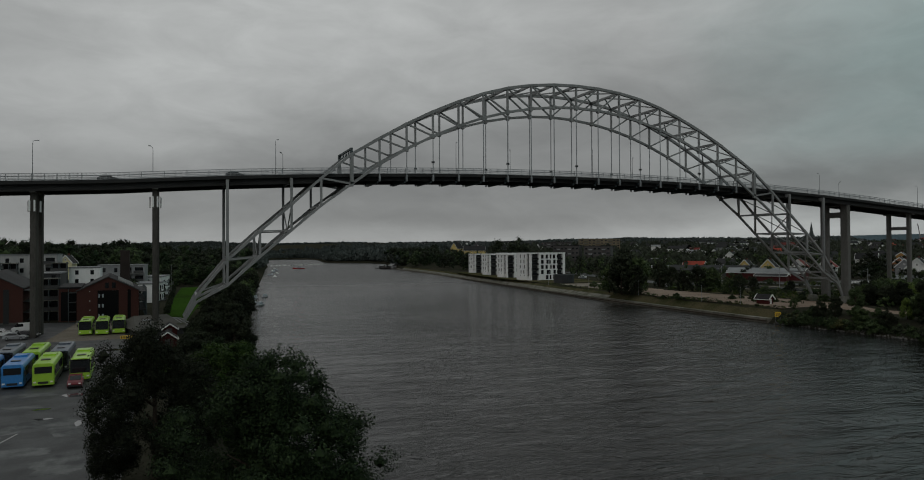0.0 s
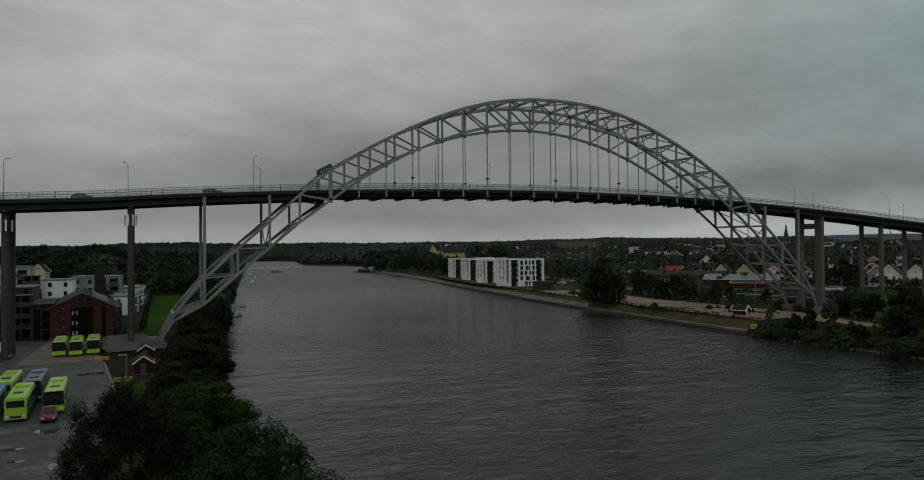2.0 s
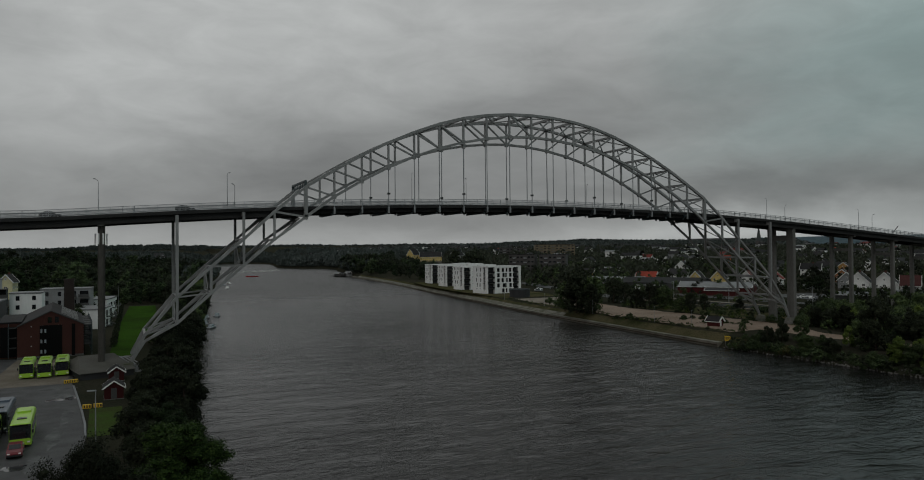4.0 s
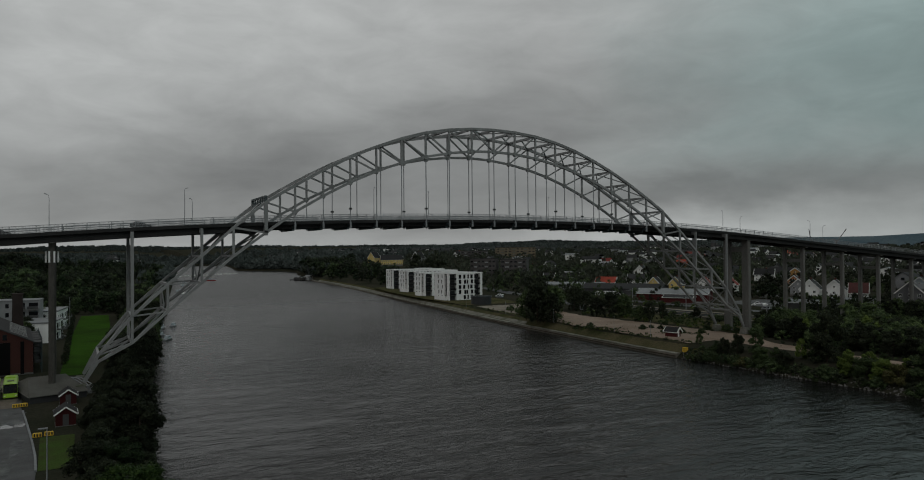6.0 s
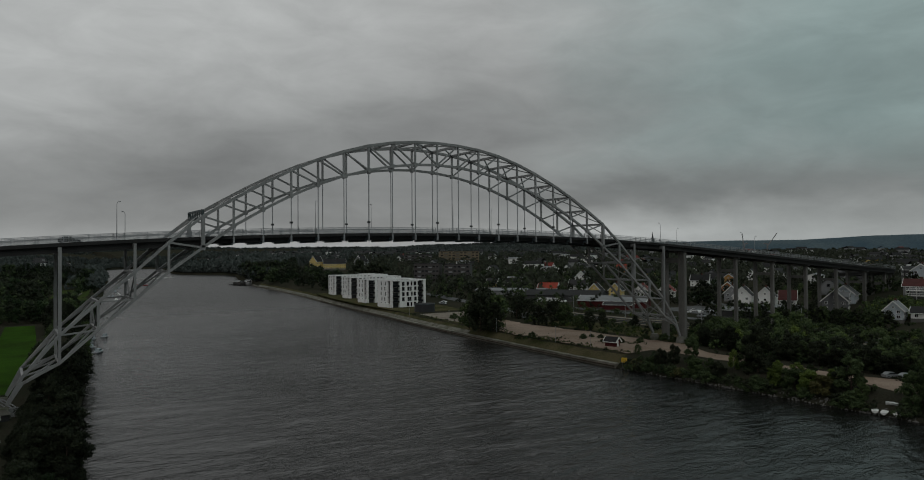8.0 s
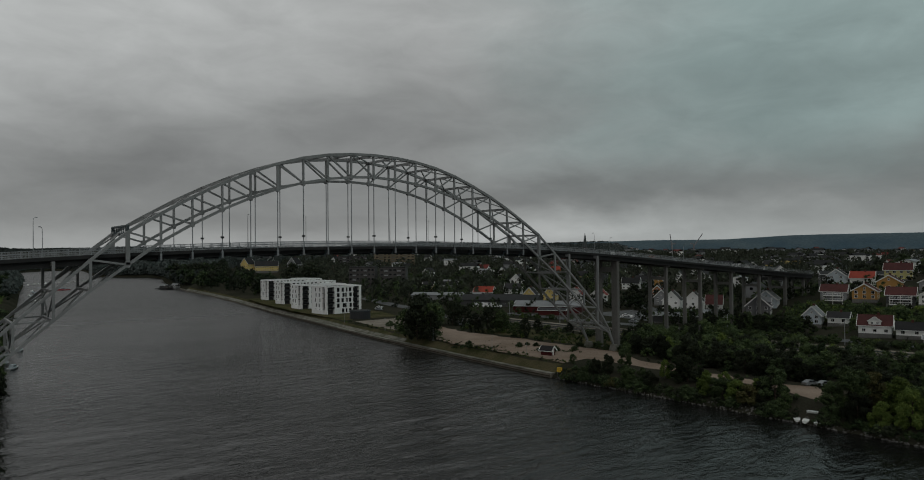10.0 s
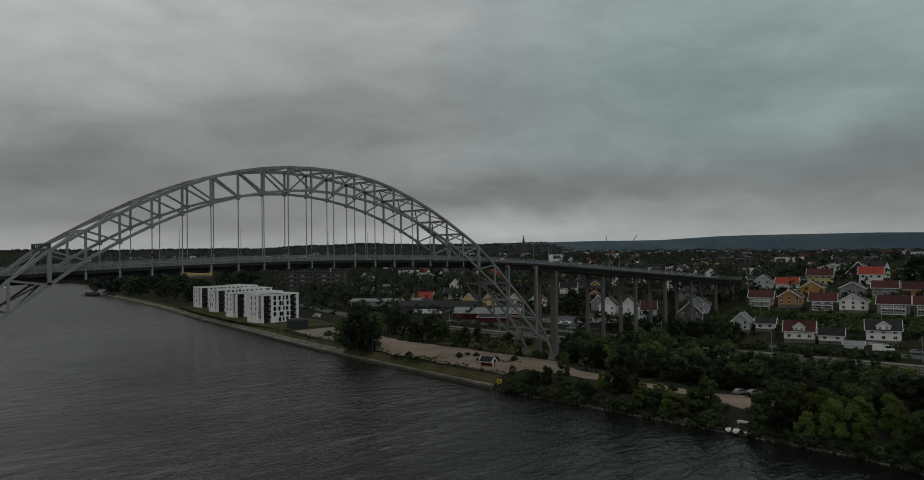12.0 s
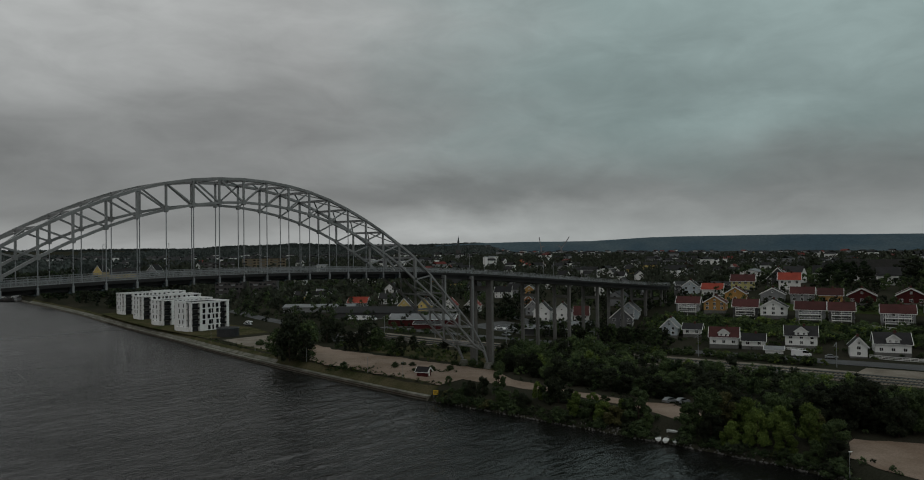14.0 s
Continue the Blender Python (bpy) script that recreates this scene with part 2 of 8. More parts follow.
SIGN_YELLOW = material("yellow_sign", (0.72, 0.45, 0.03), 0.5, 0.0, 0.05, 1.0)
WHITE_PAINT = material("white_line_paint", (0.55, 0.55, 0.53), 0.7, 0.0, 0.3, 1.0)
COPPER = material("dark_slate_spire", (0.045, 0.055, 0.055), 0.7, 0.0, 0.2, 0.2)


def leaf_material(name, c1, c2, c3):
    m = bpy.data.materials.new(name)
    m.use_nodes = True
    t = m.node_tree
    b = t.nodes["Principled BSDF"]
    b.inputs["Roughness"].default_value = 0.6
    b.inputs["Specular IOR Level"].default_value = 0.08
    geo = add_node(t, "ShaderNodeNewGeometry")
    info = add_node(t, "ShaderNodeObjectInfo")
    ramp = add_node(t, "ShaderNodeValToRGB")
    e = ramp.color_ramp.elements
    e[0].position, e[0].color = 0.0, (*c1, 1)
    e[1].position, e[1].color = 1.0, (*c3, 1)
    k = ramp.color_ramp.elements.new(0.55)
    k.color = (*c2, 1)
    t.links.new(geo.outputs["Random Per Island"], ramp.inputs[0])
    hv = add_node(t, "ShaderNodeHueSaturation")
    mr = add_node(t, "ShaderNodeMapRange")
    for i, val in ((1, 0.0), (2, 1.0), (3, 0.65), (4, 1.35)):
        mr.inputs[i].default_value = val
    t.links.new(info.outputs["Random"], mr.inputs[0])
    t.links.new(mr.outputs[0], hv.inputs["Value"])
    t.links.new(ramp.outputs[0], hv.inputs["Color"])
    t.links.new(hv.outputs[0], b.inputs["Base Color"])
    return m


LEAF = leaf_material("leaves", (0.030, 0.047, 0.020), (0.055, 0.081, 0.033), (0.100, 0.134, 0.052))
LEAF_LT = leaf_material("light_leaves", (0.042, 0.066, 0.017), (0.086, 0.125, 0.030), (0.165, 0.208, 0.050))
LEAF_DK = leaf_material("dark_leaves", (0.012, 0.016, 0.010), (0.021, 0.026, 0.015), (0.035, 0.042, 0.023))
LEAF_DEEP = leaf_material("deep_green_leaves", (0.008, 0.014, 0.007), (0.015, 0.026, 0.011), (0.030, 0.048, 0.018))
# town foliage, its colour raised to carry some haze
LEAF_TOWN_HAZED = leaf_material("hazed_town_leaves", (0.028, 0.033, 0.023), (0.043, 0.050, 0.035), (0.064, 0.074, 0.051))
LEAF_YG = leaf_material("yellowish_leaves", (0.013, 0.028, 0.008), (0.028, 0.053, 0.012), (0.054, 0.092, 0.020))
# far leaves lightened and blued: distance haze put into the base colour
LEAF_HAZED = leaf_material("hazed_leaves", (0.038, 0.047, 0.044), (0.058, 0.069, 0.064), (0.080, 0.093, 0.088))
LEAF_OL = leaf_material("olive_leaves", (0.044, 0.048, 0.020), (0.078, 0.078, 0.031), (0.128, 0.112, 0.046))
LEAF_BL = leaf_material("bluish_leaves", (0.024, 0.037, 0.017), (0.043, 0.062, 0.027), (0.070, 0.097, 0.041))


def water_material():
    m = bpy.data.materials.new("river_water")
    m.use_nodes = True
    t = m.node_tree
    b = t.nodes["Principled BSDF"]
    b.inputs["Base Color"].default_value = (0.008, 0.0081, 0.0074, 1)
    b.inputs["Roughness"].default_value = 0.12
    b.inputs["IOR"].default_value = 1.30
    geo = add_node(t, "ShaderNodeNewGeometry")
    mp = add_node(t, "ShaderNodeMapping", Rotation=(0, 0, radians(25)), Scale=(0.55, 1.3, 1))
    t.links.new(geo.outputs["Position"], mp.inputs[0])
    n1 = add_node(t, "ShaderNodeTexNoise", Scale=0.5, Detail=4.0, Roughness=0.58, Distortion=0.7)
    n2 = add_node(t, "ShaderNodeTexNoise", Scale=0.035, Detail=3.0, Roughness=0.5, Distortion=0.6)
    n3 = add_node(t, "ShaderNodeTexNoise", Scale=0.16, Detail=4.0, Roughness=0.6, Distortion=0.6)
    for n in (n1, n2, n3):
        t.links.new(mp.outputs[0], n.inputs["Vector"])
    # calm and ruffled patches
    amp = add_node(t, "ShaderNodeMapRange")
    for i, val in ((1, 0.35), (2, 0.65), (3, 0.4), (4, 1.15)):
        amp.inputs[i].default_value = val
    t.links.new(n2.outputs["Fac"], amp.inputs[0])
    # the wind takes hold towards the open reach beyond the bridge
    sep = add_node(t, "ShaderNodeSeparateXYZ")
    t.links.new(geo.outputs["Position"], sep.inputs[0])
    wind = add_node(t, "ShaderNodeMapRange")
    wind.interpolation_type = "SMOOTHSTEP"
    for i, val in ((1, -125.0), (2, 10.0), (3, 0.92), (4, 1.5)):
        wind.inputs[i].default_value = val
    lee = add_node(t, "ShaderNodeMapRange")
    lee.interpolation_type = "SMOOTHSTEP"
    for i, val in ((1, 40.0), (2, 420.0), (3, 0.12), (4, 0.34)):
        lee.inputs[i].default_value = val
    t.links.new(sep.outputs[1], lee.inputs[0])
    t.links.new(lee.outputs[0], b.inputs["Roughness"])
    t.links.new(sep.outputs[1], wind.inputs[0])
    calm = add_node(t, "ShaderNodeMapRange")
    calm.interpolation_type = "SMOOTHSTEP"
    for i, val in ((1, -85.0), (2, -20.0), (3, 0.62), (4, 1.0)):
        calm.inputs[i].default_value = val
    t.links.new(sep.outputs[0], calm.inputs[0])
    gust = add_node(t, "ShaderNodeMath")
    gust.operation = "MULTIPLY"
    t.links.new(calm.outputs[0], gust.inputs[0])
    t.links.new(wind.outputs[0], gust.inputs[1])
    force = add_node(t, "ShaderNodeMath")
    force.operation = "MULTIPLY"
    t.links.new(amp.outputs[0], force.inputs[0])
    t.links.new(gust.outputs[0], force.inputs[1])
    b1 = add_node(t, "ShaderNodeBump", Distance=0.46)
    t.links.new(force.outputs[0], b1.inputs["Strength"])
    t.links.new(n1.outputs["Fac"], b1.inputs["Height"])
    b2 = add_node(t, "ShaderNodeBump", Distance=1.0)
    t.links.new(gust.outputs[0], b2.inputs["Strength"])
    t.links.new(n3.outputs["Fac"], b2.inputs["Height"])
    t.links.new(b2.outputs[0], b1.inputs["Normal"])
    t.links.new(b1.outputs[0], b.inputs["Normal"])
    return m


WATER = water_material()


# ---- mesh helpers ----
class Geo:
    def __init__(self):
        self.v, self.f, self.mi = [], [], []

    def face(self, pts, mi=0):
        i = len(self.v)
        self.v += [tuple(p) for p in pts]
        self.f.append(tuple(range(i, i + len(pts))))
        self.mi.append(mi)

    def hexa(self, p, mi=0):
        """p: four bottom corners counter-clockwise, then the four above them."""
        i = len(self.v)
        self.v += [tuple(q) for q in p]
        for q in ((3, 2, 1, 0), (4, 5, 6, 7), (0, 1, 5, 4), (1, 2, 6, 5), (2, 3, 7, 6), (3, 0, 4, 7)):
            self.f.append(tuple(i + k for k in q))
            self.mi.append(mi)

    def box(self, x0, x1, y0, y1, z0, z1, mi=0):
        self.hexa([(x0, y0, z0), (x1, y0, z0), (x1, y1, z0), (x0, y1, z0), (x0, y0, z1), (x1, y0, z1), (x1, y1, z1), (x0, y1, z1)], mi)

    def beam(self, a, b, w, h, mi=0, side=None):
        """A bar of width w (level) and depth h from a to b."""
        a, b = Vector(a), Vector(b)
        d = (b - a).normalized()
        s = Vector(side) if side else d.cross(Vector((0, 0, 1)))
        if s.length < 1e-3:
            s = Vector((1, 0, 0))
        s = (s - d * s.dot(d)).normalized()
        u = s.cross(d)
        s, u = s * (w / 2), u * (h / 2)
        self.hexa([a - s - u, a + s - u, a + s + u, a - s + u, b - s - u, b + s - u, b + s + u, b - s + u], mi)

    def cyl(self, a, b, r0, r1=None, n=8, mi=0, caps=True):
        a, b = Vector(a), Vector(b)
        r1 = r0 if r1 is None else r1
        d = (b - a).normalized()
        s = d.orthogonal().normalized()
        u = d.cross(s)
        i = len(self.v)
        for p, r in ((a, r0), (b, r1)):
            for k in range(n):
                t = 2 * math.pi * k / n
                self.v.append(tuple(p + s * (r * math.cos(t)) + u * (r * math.sin(t))))
        for k in range(n):
            self.f.append((i + k, i + (k + 1) % n, i + n + (k + 1) % n, i + n + k))
            self.mi.append(mi)
        if caps:
            self.f.append(tuple(i + k for k in reversed(range(n))))
            self.f.append(tuple(i + n + k for k in range(n)))
            self.mi += [mi, mi]

    def sweep(self, pts, w, h, side):
        """One bent bar through all the points, with mitred corners."""
        pts = [Vector(p) for p in pts]
        i0 = len(self.v)
        for i, p in enumerate(pts):
            d = (pts[min(i + 1, len(pts) - 1)] - pts[max(i - 1, 0)]).normalized()
            s = Vector(side)
            s = (s - d * s.dot(d)).normalized()
            u = s.cross(d)
            self.v += [tuple(p + s * (a * w / 2) + u * (b * h / 2)) for a, b in ((-1, -1), (1, -1), (1, 1), (-1, 1))]
        n = len(pts)
        for i in range(n - 1):
            a = i0 + 4 * i
            for k in range(4):
                self.f.append((a + k, a + (k + 1) % 4, a + 4 + (k + 1) % 4, a + 4 + k))
                self.mi.append(0)
        self.f += [(i0 + 3, i0 + 2, i0 + 1, i0), tuple(i0 + 4 * (n - 1) + k for k in range(4))]
        self.mi += [0, 0]

    def strip(self, left, right, mi=0):
        """A ribbon between two rows of points."""
        i = len(self.v)
        n = len(left)
        self.v += [tuple(p) for p in left] + [tuple(p) for p in right]
        for k in range(n - 1):
            self.f.append((i + k, i + n + k, i + n + k + 1, i + k + 1))
            self.mi.append(mi)

    def moved(self, m):
        self.v = [tuple(m @ Vector(p)) for p in self.v]
        return self

    def mesh(self, name, mats):
        me = bpy.data.meshes.new(name)
        me.from_pydata(self.v, [], self.f)
        mats = mats if isinstance(mats, (list, tuple)) else [mats]
        for m in mats:
            me.materials.append(m)
        if len(mats) > 1:
            me.polygons.foreach_set("material_index", self.mi)
        me.update()
        return me


def part(name, geo, mats, parent=None, label="", at=None):
    me = geo if isinstance(geo, bpy.types.Mesh) else geo.mesh(name, mats)
    ob = new(name, me)
    if parent is not None:
        ob.parent = parent
    if at is not None:
        ob.matrix_basis = at
    if label:
        ob["label"] = label
    return ob


def empty(name, m=None, label="", category="", group="", kind=""):
    ob = new(name)
    ob.empty_display_size = 0.5
    if m is not None:
        ob.matrix_basis = m
    return tagged(ob, label, category, group, kind)


def lerp_table(table, q):
    xs = [a for a, _ in table]
    return float(np.interp(q, xs, [b for _, b in table]))


def smooth(a, b, x):
    t = min(1.0, max(0.0, (x - a) / (b - a)))
    return t * t * (3 - 2 * t)


# ---- river, ground ----
SHORE_L = ((-5000, -140), (-400, -97), (-90, -91), (0, -86), (66, -78), (140, -70), (250, -58), (454, -33), (700, -4), (905, 23), (1146, 46), (1400, 68), (1650, 96), (1740, 130), (1800, 178), (5000, 300))
SHORE_R = ((-5000, 20), (-300, 38), (-155, 43), (-143, 46), (-136, 51), (-131, 57.5), (-120, 60), (-90, 60.5), (-40, 60.3), (-14, 59.6), (0, 60), (30, 62), (75, 66), (103, 68.6), (140, 73), (180, 79), (273, 91), (400, 111), (500, 124), (600, 134), (700, 150), (858, 184), (1000, 220), (1082, 223), (1150, 176), (1200, 166), (1300, 176), (1500, 208), (1700, 232), (1760, 215), (1800, 181), (5000, 302))


def shore_l(y):
    return lerp_table(SHORE_L, y)


def shore_r(y):
    return lerp_table(SHORE_R, y)


SLOPE = ((0, 0), (120, 0), (134, 1), (169, 9.5), (206, 14), (264, 15.5), (400, 15.5))


def ground_h(x, y):
    """Height of the land: level banks, rising ground to the east, wooded hills far off."""
    d = math.hypot(x + 100, y + 170)
    far = 16 * smooth(500, 1500, d) + 40 * smooth(1700, 4300, d)
    if 600 < y < 2300:
        far *= max(smooth(0, 190, max(shore_l(y) - x, x - shore_r(y))), smooth(1810, 2300, y))
    if x < (shore_l(y) + shore_r(y)) / 2:
        h = 4.0 + 5 * smooth(150, 420, y) * smooth(-60, -160, x - shore_l(y)) + far * 0.8
        ridge = 20 * smooth(3300, 4300, d) * (0.75 + 0.5 * noise.noise((x / 900, y / 900, 3.0)))
        ridge -= lerp_table(((-14, 20), (-5, 17), (-2, 2), (0, 0)), math.degrees(math.atan2(x + 100, y + 170))) * smooth(3300, 4200, d)
    else:
        e = x - shore_r(y)
        h = 4.0 + 1.5 * smooth(60, 100, e) + 4 * smooth(130, 260, e)
        h += lerp_table(SLOPE, e) * smooth(35, -15, y) * smooth(-420, -250, y)
        h += far * (0.75 + 0.35 * smooth(-200, 900, y))
        bearing = math.degrees(math.atan2(x + 100, y + 170))
        town = 1 - 0.55 * smooth(49.5, 53, bearing)
        h = h + (0 if d < 1500 else 13 * smooth(1500, 2300, d) * smooth(3000, 2500, d) * smooth(22, 30, bearing) * smooth(53, 50.5, bearing))
        ridge = (34 - 16 * smooth(45, 55, bearing)) * smooth(3500, 4400, d) * (0.8 + 0.4 * noise.noise((x / 1100, y / 1100, 7.0)))
        ridge -= lerp_table(((0, 0), (6, 30), (28, 33), (31, 20), (35, 8), (39, 20), (44, 29), (48, 24), (53, 10), (60, 0)), bearing) * smooth(3300, 4200, d)
        h *= 1.0 if d < 1500 else town + (1 - town) * smooth(2600, 1500, d)
    wob = 0.0 if d < 420 else 9 * smooth(3200, 4000, d) * noise.noise((x / 420, y / 420, 8.0)) + 6 * smooth(420, 1600, d) * noise.noise((x / 260, y / 260, 0.5))
    return h + ridge + wob


ROWS_Y = sorted(set([-4600, -3200, -2200, -1500, -1000, -700, -500, -400] + [-155, -147, -143, -139, -136, -133, -131, -126] + list(range(-320, 420, 10)) + list(range(420, 1100, 25)) + list(range(1100, 2400, 50)) + [1800] + list(range(2400, 4700, 110))))
OFF = [4600, 4000, 3500, 3100, 2800, 2500, 2200, 1950, 1700, 1500, 1300, 1150, 1000, 880, 770, 680, 600, 530, 470, 420, 375, 335, 300, 270, 245, 220, 200, 180, 165, 150, 135, 120, 108, 96, 84, 72, 60, 50, 40, 30, 22, 15, 9]


def make_ground():
    g, n = Geo(), 0
    for y in ROWS_Y:
        xl, xr = shore_l(y), shore_r(y)
        row = [(xl - o, y, ground_h(xl - o, y)) for o in OFF]
        row += [(xl - 5, y, 3.6), (xl - 2, y, 1.6), (xl, y, 0.2), (xl + 3, y, -2.0)]
        wide = max(0.2, xr - xl)
        row = row[:-1] + [(xl + min(3, wide * 0.3), y, -2.0), (xr - min(0.6, wide * 0.3), y, -2.0)]
        row += [(xr - 0.05, y, 0.2), (xr + 1.0, y, 0.95), (xr + 4, y, 3.0), (xr + 5.4, y, 3.95)]
        row += [(xr + o, y, ground_h(xr + o, y)) for o in reversed(OFF)]
        g.v += row
        n = len(row)
    for j in range(len(ROWS_Y) - 1):
        for i in range(n - 1):
            a = j * n + i
            g.f.append((a, a + 1, a + n + 1, a + n))
            g.mi.append(0)
    ob = part("ground", g, EARTH)
    for p in ob.data.polygons:
        p.use_smooth = True
    return tagged(ob, "dark wooded and grassy river banks rising to hills", "ground", kind="structure")


make_ground()
g = Geo()
g.face([(-4800, -4800, 0), (4800, -4800, 0), (4800, 1850, 0), (-4800, 1850, 0)])
tagged(part("water", g, WATER), "dark grey river water with small ripples", "river", kind="structure")


# wooded ridge on the eastern horizon, far behind all else, haze painted blue
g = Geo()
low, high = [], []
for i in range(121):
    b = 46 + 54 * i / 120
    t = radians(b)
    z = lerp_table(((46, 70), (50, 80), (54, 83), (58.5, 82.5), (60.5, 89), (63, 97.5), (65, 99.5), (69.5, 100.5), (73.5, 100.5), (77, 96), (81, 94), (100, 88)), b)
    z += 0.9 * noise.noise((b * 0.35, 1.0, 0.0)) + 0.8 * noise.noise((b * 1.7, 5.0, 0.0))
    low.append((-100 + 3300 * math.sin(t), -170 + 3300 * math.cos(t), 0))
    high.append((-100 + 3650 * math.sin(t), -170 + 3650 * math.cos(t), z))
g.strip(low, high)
tagged(part("backdrop", g, RIDGE_HAZED), "blue-grey wooded ridge on the eastern horizon", "hill", kind="structure")

# ---- arch bridge ----
PANEL, HALF_W = 6.82, 7.08
TOP_Z = (65.65, 65.43, 64.73, 63.47, 61.53, 59.0, 56.02, 52.56, 48.65, 44.53)
BOT_Z = (59.72, 59.41, 58.58, 57.23, 55.35, 52.89, 49.92, 46.40, 42.43, 37.48)
# the legs below the deck: x, top chord, bottom chord, half the distance of the two trusses
LEG = ((61.38, 44.53, 37.48, 7.08), (68.6, 38.6, 32.2, 7.08), (75.4, 32.3, 26.4, 7.08), (82.4, 26.2, 20.4, 7.05), (89.4, 19.7, 14.1, 6.9), (95.8, 11.9, 10.6, 6.3), (98.4, 6.6, 6.4, 5.96))


def deck_z(x):
    """Underside of the hangers' cross beams along the bridge."""
    a = abs(x)
    if a <= 112:
        return 39.39 - 1.588 * (a / 68.2) ** 2
    return 39.39 - 1.588 * (112 / 68.2) ** 2 - (0.0765 if x > 0 else 0.045) * (a - 112)


bridge = empty("arch_bridge", None, "grey steel through-arch road bridge over a river", "bridge")


def bar(name, a, b, w, h, mat=STEEL, side=None):
    g = Geo()
    g.beam(a, b, w, h, side=side)
    return part(name, g, mat, bridge)


def chord(name, pts, w, h):
    g = Geo()
    g.sweep(pts, w, h, (0, 1, 0))
    return part(name, g, STEEL, bridge)


Y_AX = (0, 1, 0)
for side in (-1, 1):
    y = side * HALF_W
    top = [(k * PANEL, y, TOP_Z[abs(k)]) for k in range(-9, 10)]
    bot = [(k * PANEL, y, BOT_Z[abs(k)]) for k in range(-9, 10)]
    for s in (-1, 1):
        leg_t = [(s * x, side * w, zt) for x, zt, zb, w in LEG]
        leg_b = [(s * x, side * w, zb) for x, zt, zb, w in LEG]
        chord("leg_top_chord", leg_t, 0.58, 0.58)
        chord("leg_bottom_chord", leg_b, 0.54, 0.54)
        for i in (1, 2, 3, 4):
            bar("leg_post", leg_t[i], leg_b[i], 0.5, 0.5, side=Y_AX)
        bar("leg_diagonal", leg_t[1], leg_b[0], 0.42, 0.42, side=Y_AX)
        # columns standing on the legs and carrying the deck
        for i, w in ((2, 0.56), (4, 0.64)):
            x, zt = s * LEG[i][0], LEG[i][1]
            bar("spandrel_column", (x, y, zt), (x, y, deck_z(x) + 0.9), w, w, side=Y_AX)
        # concrete footing
        g = Geo()
        x0, fy = s * 99.0, side * 5.96
        g.hexa([(x0 - 1.7, fy - 1.5, 2.5), (x0 + 1.7, fy - 1.5, 2.5), (x0 + 1.7, fy + 1.5, 2.5), (x0 - 1.7, fy + 1.5, 2.5),
                (x0 - 0.9, fy - 0.9, 6.1), (x0 + 0.9, fy - 0.9, 6.1), (x0 + 0.9, fy + 0.9, 6.1), (x0 - 0.9, fy + 0.9, 6.1)])
        part("footing", g, CONCRETE_DK, bridge)
    chord("top_chord", top, 0.72, 0.70)
    chord("bottom_chord", bot, 0.64, 0.62)
    for k in range(-9, 10):
        t, b = top[k + 9], bot[k + 9]
        bar("portal_post" if abs(k) == 9 else "arch_post", t, b, 0.8 if abs(k) == 9 else 0.5, 0.8 if abs(k) == 9 else 0.46, side=Y_AX)
        if k < 0:
            bar("arch_diagonal", t, bot[k + 10], 0.4, 0.38, side=Y_AX)
        if k > 0:
            bar("arch_diagonal", t, bot[k + 8], 0.4, 0.38, side=Y_AX)
        # gusset plates
        g = Geo()
        x, _, z = b
        g.hexa([(x - 0.35, y - 0.4, z - 0.62), (x + 0.35, y - 0.4, z - 0.62), (x + 0.35, y + 0.4, z - 0.62), (x - 0.35, y + 0.4, z - 0.62), (x - 0.62, y - 0.4, z + 0.5), (x + 0.62, y - 0.4, z + 0.5), (x + 0.62, y + 0.4, z + 0.5), (x - 0.62, y + 0.4, z + 0.5)])
        part("gusset_plate", g, STEEL, bridge)
        if abs(k) < 9:
            bar("hanger", b, (b[0], y, deck_z(b[0]) + 0.2), 0.17, 0.17, GALV, side=Y_AX)
            g = Geo()
            g.box(x - 0.2, x + 0.2, y - 0.2, y + 0.2, deck_z(x) - 0.1, deck_z(x) + 1.4)
            part("hanger_anchor", g, GALV, bridge)

# bracing between the two trusses
for k in range(-9, 10):
    x, z = k * PANEL, TOP_Z[abs(k)]
    if k == -9:
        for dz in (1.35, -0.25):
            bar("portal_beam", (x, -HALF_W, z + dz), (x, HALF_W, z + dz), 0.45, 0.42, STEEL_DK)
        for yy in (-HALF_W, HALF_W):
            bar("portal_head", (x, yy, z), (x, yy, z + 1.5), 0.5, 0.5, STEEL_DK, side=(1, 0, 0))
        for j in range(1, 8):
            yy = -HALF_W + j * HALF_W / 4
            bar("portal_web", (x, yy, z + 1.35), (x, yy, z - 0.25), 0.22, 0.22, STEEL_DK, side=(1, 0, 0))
    else:
        bar("wind_strut", (x, -HALF_W, z), (x, HALF_W, z), 0.5, 0.62)
        if k == 9:
            continue
        n = k + (1 if k >= 0 else -1)
        for s in (-1, 1):
            bar("wind_brace", (x, 0, z), (n * PANEL, s * HALF_W, TOP_Z[abs(n)]), 0.3, 0.3)
        if k == 0:
            for s in (-1, 1):
                bar("wind_brace", (x, 0, z), (-PANEL, s * HALF_W, TOP_Z[1]), 0.3, 0.3)
